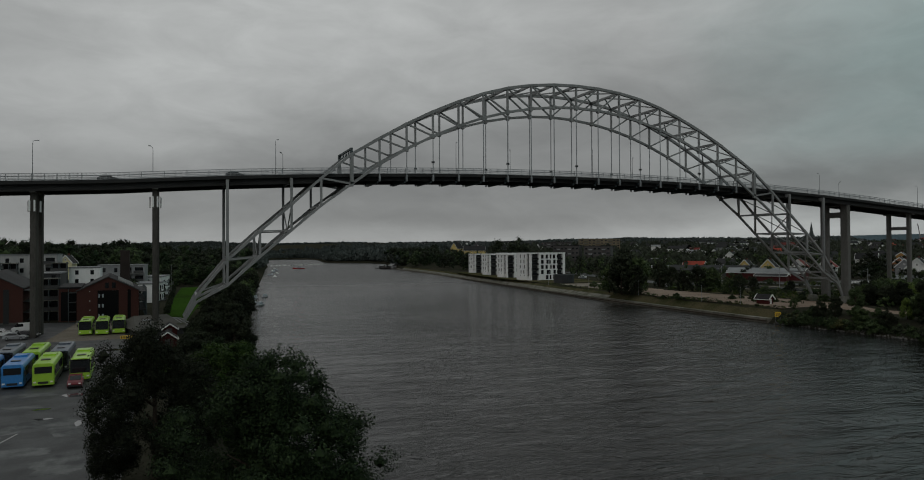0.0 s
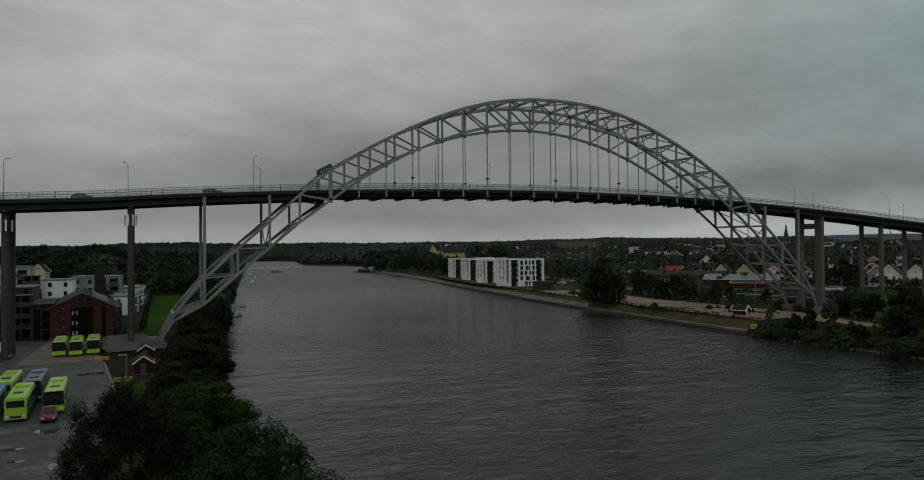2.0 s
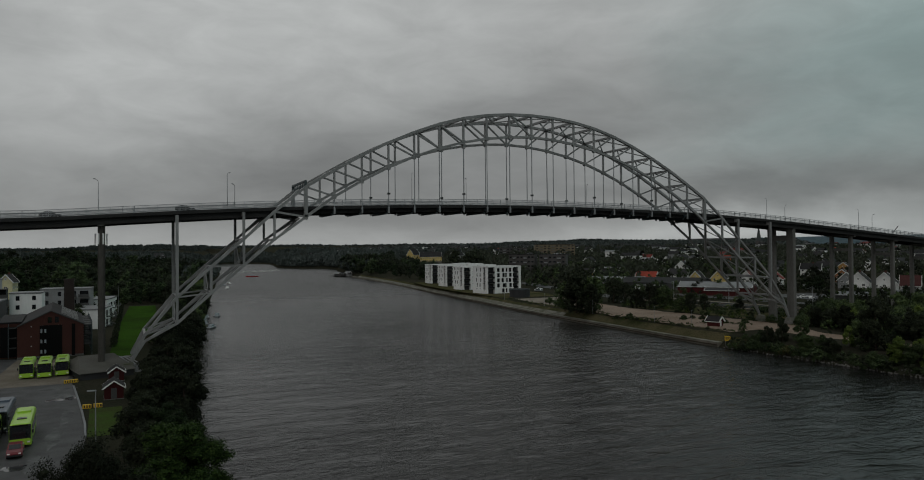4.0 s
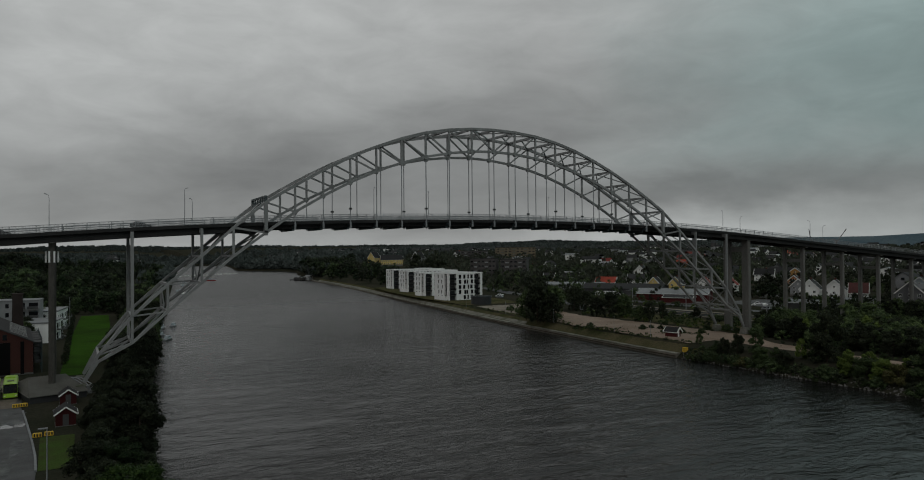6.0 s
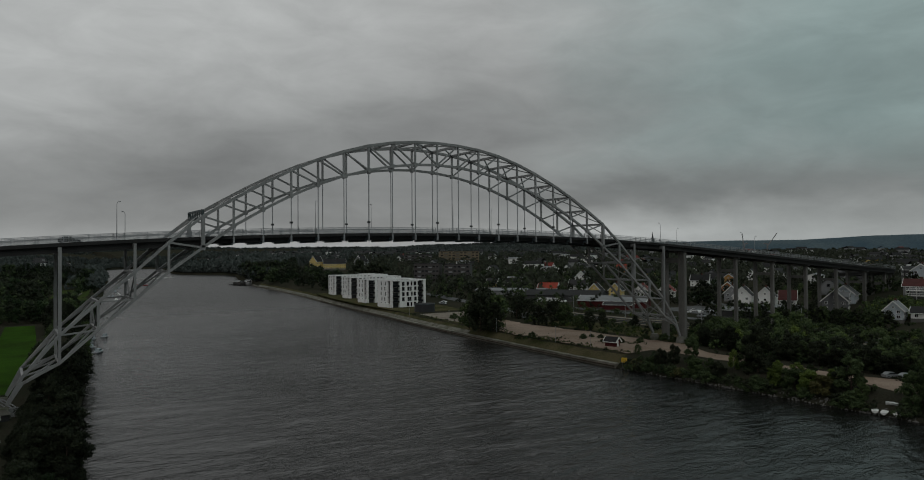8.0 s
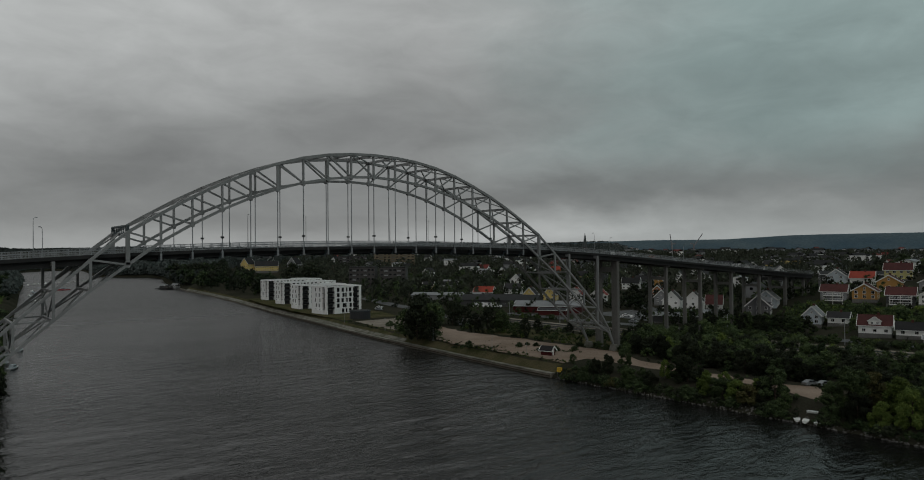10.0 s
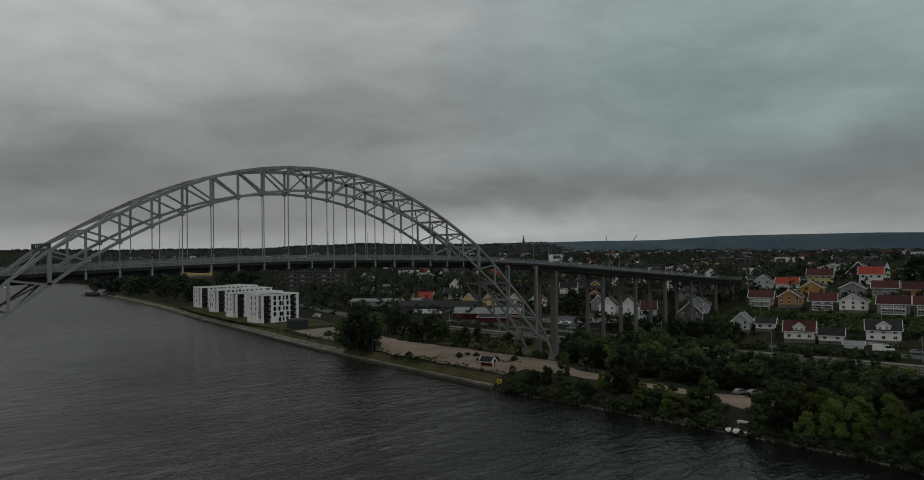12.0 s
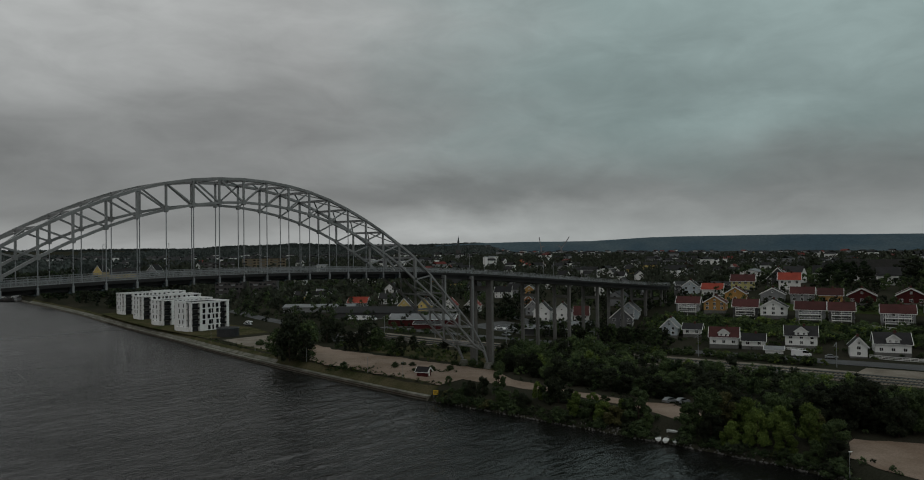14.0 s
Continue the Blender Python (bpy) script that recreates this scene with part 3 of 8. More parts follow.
for s in (-1, 1):
    for i, (x, zt, zb, w) in enumerate(LEG[:-1]):
        if i in (1, 2, 3, 4, 5):
            bar("leg_strut", (s * x, -w, zt), (s * x, w, zt), 0.5, 0.5)
        if 1 <= i < 5:
            bar("leg_strut", (s * x, -w, zb), (s * x, w, zb), 0.5, 0.5)
        if i < 5:
            nx, nzt, nzb, nw = LEG[i + 1]
            for d in (-1, 1):
                bar("leg_brace", (s * x, 0, zt), (s * nx, d * nw, nzt), 0.26, 0.26)
                bar("leg_brace", (s * x, 0, zb), (s * nx, d * nw, nzb), 0.26, 0.26)
                if i in (2, 3, 4):
                    bar("leg_diagonal", (s * x, d * w, zb), (s * nx, d * nw, nzt), 0.3, 0.3, side=Y_AX)
                    bar("sway_brace", (s * x, d * w, zt), (s * x, 0, zb), 0.24, 0.24)
    x, zt, zb, w = LEG[2]
    for i in (2, 4):
        x = s * LEG[i][0]
        bar("column_cross_beam", (x, -HALF_W, deck_z(x) + 0.5), (x, HALF_W, deck_z(x) + 0.5), 0.6, 0.9)

# deck, girders, cross beams
CURVE_X = 223.0


def deck_frame(x):
    """Centre, direction across and underside height at a length x; beyond CURVE_X the road turns north."""
    if x <= CURVE_X:
        return Vector((x, 0, 0)), Vector((0, 1, 0)), deck_z(x)
    a = (x - CURVE_X) / 95.0
    a = min(a, 1.1)
    rest = max(0.0, x - CURVE_X - 95.0 * 1.1)
    c = Vector((CURVE_X + 95 * math.sin(a) + rest * math.cos(a), 95 * (1 - math.cos(a)) + rest * math.sin(a), 0))
    return c, Vector((-math.sin(a), math.cos(a), 0)), deck_z(x) + 0.02 * (x - CURVE_X)


def ribbon(name, y0, y1, z0, z1, x0, x1, mat, label=""):
    g = Geo()
    n = max(2, int((x1 - x0) / 5.0))
    rows = []
    for i in range(n + 1):
        c, s, z = deck_frame(x0 + (x1 - x0) * i / n)
        up = Vector((0, 0, z))
        rows.append((c + s * y0 + up + Vector((0, 0, z0)), c + s * y1 + up + Vector((0, 0, z0)), c + s * y1 + up + Vector((0, 0, z1)), c + s * y0 + up + Vector((0, 0, z1))))
    for r in rows:
        g.v += [tuple(p) for p in r]
    for i in range(n):
        a = i * 4
        for k in range(4):
            g.f.append((a + k, a + 4 + k, a + 4 + (k + 1) % 4, a + (k + 1) % 4))
            g.mi.append(0)
    g.f += [(0, 1, 2, 3), (n * 4 + 3, n * 4 + 2, n * 4 + 1, n * 4)]
    g.mi += [0, 0]
    return part(name, g, mat, bridge, label)


ribbon("deck_slab", -6.3, 6.3, 1.25, 1.62, -330, 330, CONCRETE)
ribbon("roadway", -4.6, 4.6, 1.62, 1.68, -330, 330, ASPHALT, "grey asphalt carriageway")
for y0 in (-6.35, 4.65):
    ribbon("footway", y0, y0 + 1.7, 1.63, 1.82, -330, 330, CONCRETE)
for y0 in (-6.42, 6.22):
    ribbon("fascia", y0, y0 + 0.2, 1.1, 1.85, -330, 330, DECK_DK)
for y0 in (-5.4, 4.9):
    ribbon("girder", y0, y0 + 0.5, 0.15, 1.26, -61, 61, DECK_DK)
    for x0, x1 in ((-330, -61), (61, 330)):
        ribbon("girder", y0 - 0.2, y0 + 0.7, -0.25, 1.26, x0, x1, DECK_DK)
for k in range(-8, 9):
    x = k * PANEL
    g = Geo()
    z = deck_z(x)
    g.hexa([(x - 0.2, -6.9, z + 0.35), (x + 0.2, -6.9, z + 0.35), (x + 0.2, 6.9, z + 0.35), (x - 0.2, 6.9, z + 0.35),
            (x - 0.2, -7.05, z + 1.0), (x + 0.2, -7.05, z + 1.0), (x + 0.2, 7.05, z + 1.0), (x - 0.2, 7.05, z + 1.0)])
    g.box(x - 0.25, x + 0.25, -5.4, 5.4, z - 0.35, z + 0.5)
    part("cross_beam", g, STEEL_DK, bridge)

# railings: rails and posts
for y in (-6.25, 6.25):
    for z, r in ((3.3, 0.05), (2.75, 0.09), (2.35, 0.04), (1.98, 0.04)):
        ribbon("handrail" if z > 3 else "rail", y - r, y + r, z - r, z + r, -200, 300, GALV)
    g = Geo()
    g.box(-0.065, 0.065, -0.065, 0.065, 1.7, 3.34)
    post_me = g.mesh("rail_post", GALV)
    for i in range(150):
        x = -150 + i * 2.27
        c, s, z = deck_frame(x)
        part("rail_post", post_me, None, bridge, at=Matrix.Translation(c + s * y + Vector((0, 0, z))))
# fine balusters of the railings, too thin to tell apart
for y in (-6.25, 6.25):
    g = Geo()
    for i in range(1500):
        c, s, z = deck_frame(-150 + i * 0.24)
        p = c + s * y
        g.v += [(p.x - 0.026, p.y, z + 1.75), (p.x + 0.026, p.y, z + 1.75), (p.x + 0.026, p.y, z + 3.25), (p.x - 0.026, p.y, z + 3.25)]
        n = len(g.v)
        g.f.append((n - 4, n - 3, n - 2, n - 1))
        g.mi.append(0)
    ob = part("baluster_infill", g, GALV, bridge)
    ob["kind"] = "stuff"


def column(x, y, wx, wy, z0, z1, mat=CONCRETE):
    g = Geo()
    c = 0.18
    ring = [(wx - c, -wy), (wx, -wy + c), (wx, wy - c), (wx - c, wy), (-wx + c, wy), (-wx, wy - c), (-wx, -wy + c), (-wx + c, -wy)]
    i = len(g.v)
    for z in (z0, z1):
        g.v += [(x + a, y + b, z) for a, b in ring]
    for k in range(8):
        g.f.append((k, (k + 1) % 8, 8 + (k + 1) % 8, 8 + k))
        g.mi.append(0)
    g.f += [tuple(range(8, 16))]
    g.mi += [0]
    return part("pier_column", g, mat, bridge)


# west piers get the concrete with painted shade, the east pier the plain one
for x, wx, wy, yy in ((-104.2, 0.62, 1.2, 3.2), (102.6, 0.72, 1.4, 3.9), (-127.3, 0.62, 1.2, 3.2)):
    for y in (-yy, yy):
        column(x, y, wx, wy, 2.5, deck_z(x) + 0.2, PIER_SHADE if x < 0 else CONCRETE)
    g = Geo()
    g.box(x - wx * 0.8, x + wx * 0.8, -3.0, 3.0, deck_z(x) - 4.2, deck_z(x) - 2.4)
    part("pier_cross_beam", g, CONCRETE, bridge)
    g = Geo()
    g.box(x - wx * 0.9, x + wx * 0.9, -5.5, 5.5, deck_z(x) - 0.45, deck_z(x) - 0.1)
    part("pier_cap", g, CONCRETE, bridge)
for x in (-150.4, -173.3, -196.2, -219, -242, -265, -288, 132.7, 155.5, 178.3, 200.8, 223.5, 246, 268):
    c, s, z = deck_frame(x)
    for y in (-3.7, 3.7):
        p = c + s * y
        column(p.x, p.y, 0.55, 0.7, 2.5, z - 0.1)
    g = Geo()
    g.beam(c - s * 5.4 + Vector((0, 0, z - 0.3)), c + s * 5.4 + Vector((0, 0, z - 0.3)), 1.0, 0.6)
    part("pier_cap", g, CONCRETE, bridge)
    g = Geo()
    g.beam(c - s * 3.2 + Vector((0, 0, z - 5.2)), c + s * 3.2 + Vector((0, 0, z - 5.2)), 0.7, 1.1)
    part("pier_cross_beam", g, CONCRETE, bridge)

# ---- trees ----
def crown_mesh(name, seed, height, radius, clumps, leaves, leaf, mat, base=0.22, shape="round"):
    """A crown of many small leaves grouped in uneven clumps."""
    rnd = np.random.RandomState(seed)
    centres = []
    z0, z1 = height * base, height
    for i in range(clumps):
        t = rnd.rand() ** 0.8
        z = z0 + (z1 - z0) * t
        if shape == "cone":
            rr = radius * (1.02 - t) ** 0.9
        elif shape == "weep":
            rr = radius * math.sqrt(max(0.03, 1 - (1.5 * t - 0.55) ** 2))
        else:
            rr = radius * math.sqrt(max(0.04, 1 - (2 * t - 0.85) ** 2 * 0.78))
        a = rnd.rand() * 2 * math.pi
        q = rr * (0.25 + 0.72 * math.sqrt(rnd.rand()))
        lump = 1 + (0.36 if shape == "spray" else 0.22) * noise.noise((3 * math.cos(a) + seed, 3 * math.sin(a), 4 * t))
        centres.append((q * lump * math.cos(a), q * lump * math.sin(a), z * (1 + 0.06 * (rnd.rand() - 0.5))))
    if leaf <= 0.27 and shape != "cone":
        # big boughs, each with its own heap of clumps
        boughs = []
        count = 11 if shape == "spray" else 8
        for i in range(count):
            t = (i + 0.5 + 0.5 * (rnd.rand() - 0.5)) / count
            rr = radius * math.sqrt(max(0.05, 1 - (1.85 * t - 0.8) ** 2 * 0.85))
            a = i * 2.4 + rnd.rand() * 0.9
            q = rr * (0.5 + 0.25 * rnd.rand()) * (0.35 if t > 0.88 else 1)
            boughs.append((q * math.cos(a), q * math.sin(a), z0 + (z1 - z0) * (0.06 + 0.82 * t), radius * (0.34 + 0.16 * rnd.rand())))
        centres = []
        for i in range(clumps):
            bx, by, bz, br = boughs[i % count]
            d = rnd.normal(size=3)
            d *= br * (0.35 + 0.65 * rnd.rand() ** 0.5) / np.linalg.norm(d)
            centres.append((bx + d[0], by + d[1], max(z0 * 0.4, bz + d[2] * (0.75 if shape != "weep" else 1.3))))
    size = radius * 0.30 * (60 / clumps) ** 0.33
    spray = shape == "spray"
    g = Geo()
    c = np.array(centres)
    n = clumps * leaves
    d = rnd.normal(size=(n, 3))
    d /= np.linalg.norm(d, axis=1)[:, None]
    rr = size * (0.25 + 1.0 * rnd.rand(n, 1) ** (1.0 if leaf > 0.2 else 1.25)) * (0.7 + 0.6 * np.repeat(rnd.rand(clumps, 1), leaves, 0))
    if leaf <= 0.2:
        # fine foliage lies close round each clump
        rr = size * (0.38 + 0.64 * rnd.rand(n, 1) ** 0.75) * (0.7 + 0.45 * np.repeat(rnd.rand(clumps, 1), leaves, 0))
    p = np.repeat(c, leaves, 0) + d * rr * np.array([1, 1, 0.8 if shape != "weep" else 1.25])
    if spray:
        # twigs reach outwards from each clump
        out = np.repeat(c, leaves, 0) * np.array([1, 1, 0.0]) / radius + np.array([0, 0, 0.45])
        p += out * size * 0.5 * rnd.rand(n, 1) ** 3
    u = rnd.normal(size=(n, 3)) + np.array([0, 0, -0.2])
    if leaf <= 0.2:
        # blades turn their faces outwards
        u -= (0.8 if leaf < 0.15 else 0.5) * d * (u * d).sum(1)[:, None]
    u /= np.linalg.norm(u, axis=1)[:, None]
    w = np.cross(u, d + rnd.normal(size=(n, 3)) * 0.6)
    w /= np.linalg.norm(w, axis=1)[:, None] + 1e-9
    s = leaf * (0.6 + 0.8 * rnd.rand(n, 1))
    k = 4 if leaf < 0.19 else 3
    quad = (np.stack([p - u * s, p + w * s * 0.55, p + u * s, p - w * s * 0.55], 1) if k == 4 else np.stack([p - u * s, p + w * s * 0.9, p + u * s], 1)).reshape(-1, 3)
    me = bpy.data.meshes.new(name)
    verts = quad.tolist()
    faces = [tuple(range(k * i, k * i + k)) for i in range(n)]
    # solid core added inside each clump to block light
    for x, y, z in centres:
        k = len(verts)
        r = size * (0.62 if leaf > 0.2 else 0.42)
        verts += [(x + r, y, z), (x, y + r, z), (x - r, y, z), (x, y - r, z), (x, y, z + r * 0.8), (x, y, z - r * 0.8)]
        for i in range(4):
            faces += [(k + i, k + (i + 1) % 4, k + 4), (k + (i + 1) % 4, k + i, k + 5)]
    me.from_pydata(verts, [], faces)
    me.materials.append(mat)
    me.update()
    return me


def trunk_mesh(seed, height, r):
    rnd = random.Random(seed)
    g = Geo()
    g.cyl((0, 0, -0.3), (0.1, 0.05, height * 0.45), r, r * 0.6, 7)
    g.cyl((0.1, 0.05, height * 0.45), (0, 0.1, height * 0.85), r * 0.6, r * 0.15, 6)
    for i in range(5):
        a = i * 1.26 + rnd.random()
        z = height * (0.25 + 0.1 * i)
        q = height * 0.22
        g.cyl((0.05, 0.03, z), (q * math.cos(a), q * math.sin(a), z + height * 0.16), r * 0.4, r * 0.1, 5)
    return g.mesh("trunk", TRUNK)


def tree(name, seed, height, radius, clumps, leaves, leaf, mat, label, base=0.07, shape="round"):
    e = empty(name, Matrix.Translation((0, 0, -400)), label, "tree")
    part("crown", crown_mesh("crown", seed, height, radius, clumps, leaves, leaf, mat, base, shape), None, e)
    part("trunk", trunk_mesh(seed, height, 0.02 * height + 0.06), None, e)
    return e


PROTO = {
    "big": tree("broadleaf_tree", 1, 12.5, 6.6, 300, 420, 0.085, LEAF_DEEP, "big dense dark green broadleaf tree on the bank", 0.08, "spray"),
    "weep": tree("birch_tree", 2, 12.5, 5.2, 280, 380, 0.078, LEAF_DK, "tall dark green drooping birch beside the yard", 0.04, "weep"),
    "mid": tree("broadleaf_tree", 23, 10, 4.8, 190, 230, 0.11, LEAF_DEEP, "round mid-green broadleaf tree beside the yard", 0.05),
    "mid_y": tree("broadleaf_tree", 29, 10, 4.6, 180, 220, 0.11, LEAF_YG, "round yellowish-green broadleaf tree beside the yard", 0.05),
    "fine": tree("broadleaf_tree", 13, 10, 4.6, 150, 120, 0.195, LEAF, "dark green broadleaf tree beside the yard", 0.06),
    "fine_d": tree("broadleaf_tree", 14, 10, 4.0, 150, 120, 0.195, LEAF_DK, "very dark green broadleaf tree on the bank", 0.05),
    "fine_l": tree("broadleaf_tree", 15, 10, 4.4, 150, 120, 0.195, LEAF_LT, "yellow-green broadleaf tree on the river bank", 0.03),
    "fine_o": tree("broadleaf_tree", 16, 10, 4.4, 150, 120, 0.195, LEAF_OL, "brownish olive broadleaf tree on the river bank", 0.03),
    "fine_s": tree("broadleaf_tree", 17, 10, 3.0, 150, 120, 0.195, LEAF_BL, "slender grey-green tree on the river bank", 0.02),
    "a": tree("broadleaf_tree", 3, 10, 4.6, 60, 42, 0.36, LEAF, "dark green round broadleaf tree on the bank"),
    "b": tree("broadleaf_tree", 4, 10, 3.9, 58, 42, 0.36, LEAF_DK, "very dark green broadleaf tree with uneven crown", 0.04),
    "c": tree("broadleaf_tree", 5, 10, 4.3, 58, 42, 0.36, LEAF_LT, "light yellow-green broadleaf tree on the bank"),
    "d": tree("broadleaf_tree", 6, 10, 3.4, 52, 42, 0.36, LEAF, "slender dark green tree on the bank", 0.04),
    "spruce": tree("spruce_tree", 7, 12, 2.7, 52, 40, 0.36, LEAF_DK, "dark green pointed spruce", 0.05, "cone"),
    "bush": tree("bush", 8, 3.2, 2.4, 44, 60, 0.2, LEAF_BL, "low dark green bush", 0.0),
    "bush_l": tree("bush", 9, 3.0, 2.3, 44, 60, 0.2, LEAF_OL, "low light green bush", 0.0),
}
for e in PROTO.values():
    e["category"] = "bush" if e.name.startswith("bush") else "tree"
USED = set()
CROWD = {}


def crowd(wood, kind, x, y, scale, z=None):
    """One more tree of a wood that is kept as a single object."""
    CROWD.setdefault(wood, []).append((kind, x, y, ground_h(x, y) if z is None else z, scale))


def grow_crowds():
    for wood, rows in CROWD.items():
        rnd = np.random.RandomState(len(rows))
        verts, faces, mats, base = [], [], [], {}
        slots = [LEAF, LEAF_DK, LEAF_LT, LEAF_OL, LEAF_BL, LEAF_DEEP]
        dense = "thicket" in wood or "east shore" in wood
        for kind, x, y, z, s in rows:
            mi = {"a": 0, "b": 1, "c": 2, "d": 0, "bush": 0, "bush_l": 2}[kind]
            h, r = (3.0, 2.3) if kind.startswith("bush") else (10.0, 4.3 if kind != "d" else 3.3)
            if "west" in wood or "park" in wood or "far" in wood or "east shore" in wood or "viaduct" in wood:
                mi = (1, 1, 5, 4)[rnd.randint(4)]
            elif rnd.rand() < 0.3:
                mi = (5, 4, 4, 1)[rnd.randint(4)]
            low = kind.startswith("bush")
            n, m = (36, 46) if dense and not low else ((12, 17) if low else ((32, 26) if "west" in wood or "park" in wood or "flats" in wood else (15, 16)))
            dense_k = (dense and not low) or n == 32
            t = rnd.rand(n) ** 0.8
            a = rnd.rand(n) * 6.2832
            q = r * np.sqrt(np.maximum(0.05, 1 - (2 * t - 0.85) ** 2 * 0.78)) * (0.3 + 0.7 * np.sqrt(rnd.rand(n)))
            c = np.stack([q * np.cos(a), q * np.sin(a), h * (0.08 + 0.92 * t)], 1)
            if n >= 30:
                k = 6
                c[k:] = c[np.arange(n - k) % k] * np.array([0.85, 0.85, 0.92]) + rnd.normal(size=(n - k, 3)) * r * np.array([0.2, 0.2, 0.17])
                c[:, 2] = np.maximum(c[:, 2], 0.3)
            d = rnd.normal(size=(n * m, 3))
            d /= np.linalg.norm(d, axis=1)[:, None]
            p = np.repeat(c, m, 0) + d * r * (0.31 if dense_k else 0.38) * (0.3 + 0.9 * rnd.rand(n * m, 1))
            u = rnd.normal(size=(n * m, 3))
            u /= np.linalg.norm(u, axis=1)[:, None]
            w = np.cross(u, d)
            k = r * (0.078 if dense_k else 0.16) * (0.6 + 0.8 * rnd.rand(n * m, 1))
            leaf = np.stack([p - u * k, p + w * k * 0.9, p + u * k], 1).reshape(-1, 3) * s + np.array([x, y, z])
            i0 = len(verts)
            verts += leaf.tolist()
            faces += [(i0 + 3 * i, i0 + 3 * i + 1, i0 + 3 * i + 2) for i in range(n * m)]
            mats += [mi] * (n * m)
            # a solid light-blocking core added in every clump
            for px, py, pz in c * s + np.array([x, y, z]):
                i0 = len(verts)
                k = r * (0.18 if dense_k else 0.26) * s
                verts += [(px + k, py, pz), (px - k * 0.5, py + k, pz), (px - k * 0.5, py - k, pz), (px, py, pz + k), (px, py, pz - k)]
                faces += [(i0, i0 + 1, i0 + 3), (i0 + 1, i0 + 2, i0 + 3), (i0 + 2, i0, i0 + 3), (i0 + 1, i0, i0 + 4), (i0 + 2, i0 + 1, i0 + 4), (i0, i0 + 2, i0 + 4)]
                mats += [mi] * 6
        me = bpy.data.meshes.new(wood)
        me.from_pydata(verts, [], faces)
        for m in slots:
            me.materials.append(m)
        me.polygons.foreach_set("material_index", mats)
        me.update()
        tagged(new("shrubbery", me), wood, "woods", kind="stuff")


def plant(kind, x, y, scale=1.0, z=None, spin=None, wide=1.0, group=""):
    z = ground_h(x, y) if z is None else z
    spin = (x * 37.7 + y * 91.3) % 360 if spin is None else spin
    src = PROTO[kind]
    m = pose(x, y, z - 0.1, 0, 0, spin)
    if kind in USED:
        ob = copy_thing(src, m)
    else:
        ob = src
        ob.matrix_basis = m
        USED.add(kind)
    ob.scale = (scale * wide, scale * wide, scale)
    if group:
        ob["group"] = group
    return ob


# the two great trees and their neighbours by the yard
plant("big", -94.8, -131.5, 0.93, 3.6, 20, 1.02)
plant("weep", -101.2, -116.0, 0.93, 3.9, 0, 0.96)
plant("mid_y", -94.4, -96.5, 0.9, 3.6, 0, 1.25)
plant("mid", -95.5, -77.0, 0.72, 3.6, 30, 1.1)
plant("mid_y", -93.6, -112.0, 0.62, 3.6, 80, 1.05)
plant("fine_d", -98.0, -104.0, 0.52, 3.9, 10, 1.1)
for k, x, y, s, w in (("fine_d", -91.5, -12, 0.92, 0.9), ("fine_d", -94, -21, 0.8, 1.0), ("fine_d", -90.0, -1, 0.86, 0.9), ("fine_d", -91.0, 11, 0.8, 1.0), ("fine_d", -89.5, -27, 0.9, 0.95), ("fine_d", -95.5, -29, 0.62, 1.0), ("fine_d", -93.5, -36, 0.8, 1.0), ("fine_d", -96.5, -46, 0.75, 1.0), ("fine_d", -94.0, -53, 0.8, 1.0)):
    plant(k, x, y, s, 3.2, wide=w, group="trees along the west bank")
rnd = random.Random(5)
# bank of trees under and before the bridge
for y in range(-86, 60, 8):
    x = shore_l(y)
    g1 = "trees along the west bank"
    near = y < -30
    plant(rnd.choice(("fine_d", "fine_d", "fine_d")) if near else "b", x - 1.8 + rnd.uniform(-0.8, 0.6), y + rnd.uniform(-2, 2), rnd.uniform(0.45, 0.9), 2.4, wide=0.9, group=g1)
    if not -32 < y < 34:
        plant("fine_d" if y < 0 else "b", x - 7.0 + rnd.uniform(-1, 1), y + rnd.uniform(-2, 2), rnd.uniform(0.55, 0.8), 3.7, group=g1)
    elif y < -14:
        plant("fine_d", x - 7.5, y + rnd.uniform(-1, 1), rnd.uniform(0.5, 0.66), 3.7, group=g1)
for y in range(60, 300, 9):
    x = shore_l(y)
    plant(rnd.choice("bbbd"), x - 2.6 + rnd.uniform(-1.5, 1.0), y + rnd.uniform(-3, 3), rnd.uniform(0.55, 0.95), 2.0, group="trees along the west bank")
    if 150 < y < 262:
        plant(rnd.choice("abb"), x - 13 + rnd.uniform(-3, 3), y + rnd.uniform(-3, 3), rnd.uniform(0.8, 1.3), 3.9, group="trees along the west bank")
for y in range(40, 215, 9):
    plant(rnd.choice("abbd"), shore_l(y) - 11.5 + rnd.uniform(-0.8, 1.2), y + rnd.uniform(-3, 3), rnd.uniform(0.45, 0.75), 3.9, group="trees along the west bank")
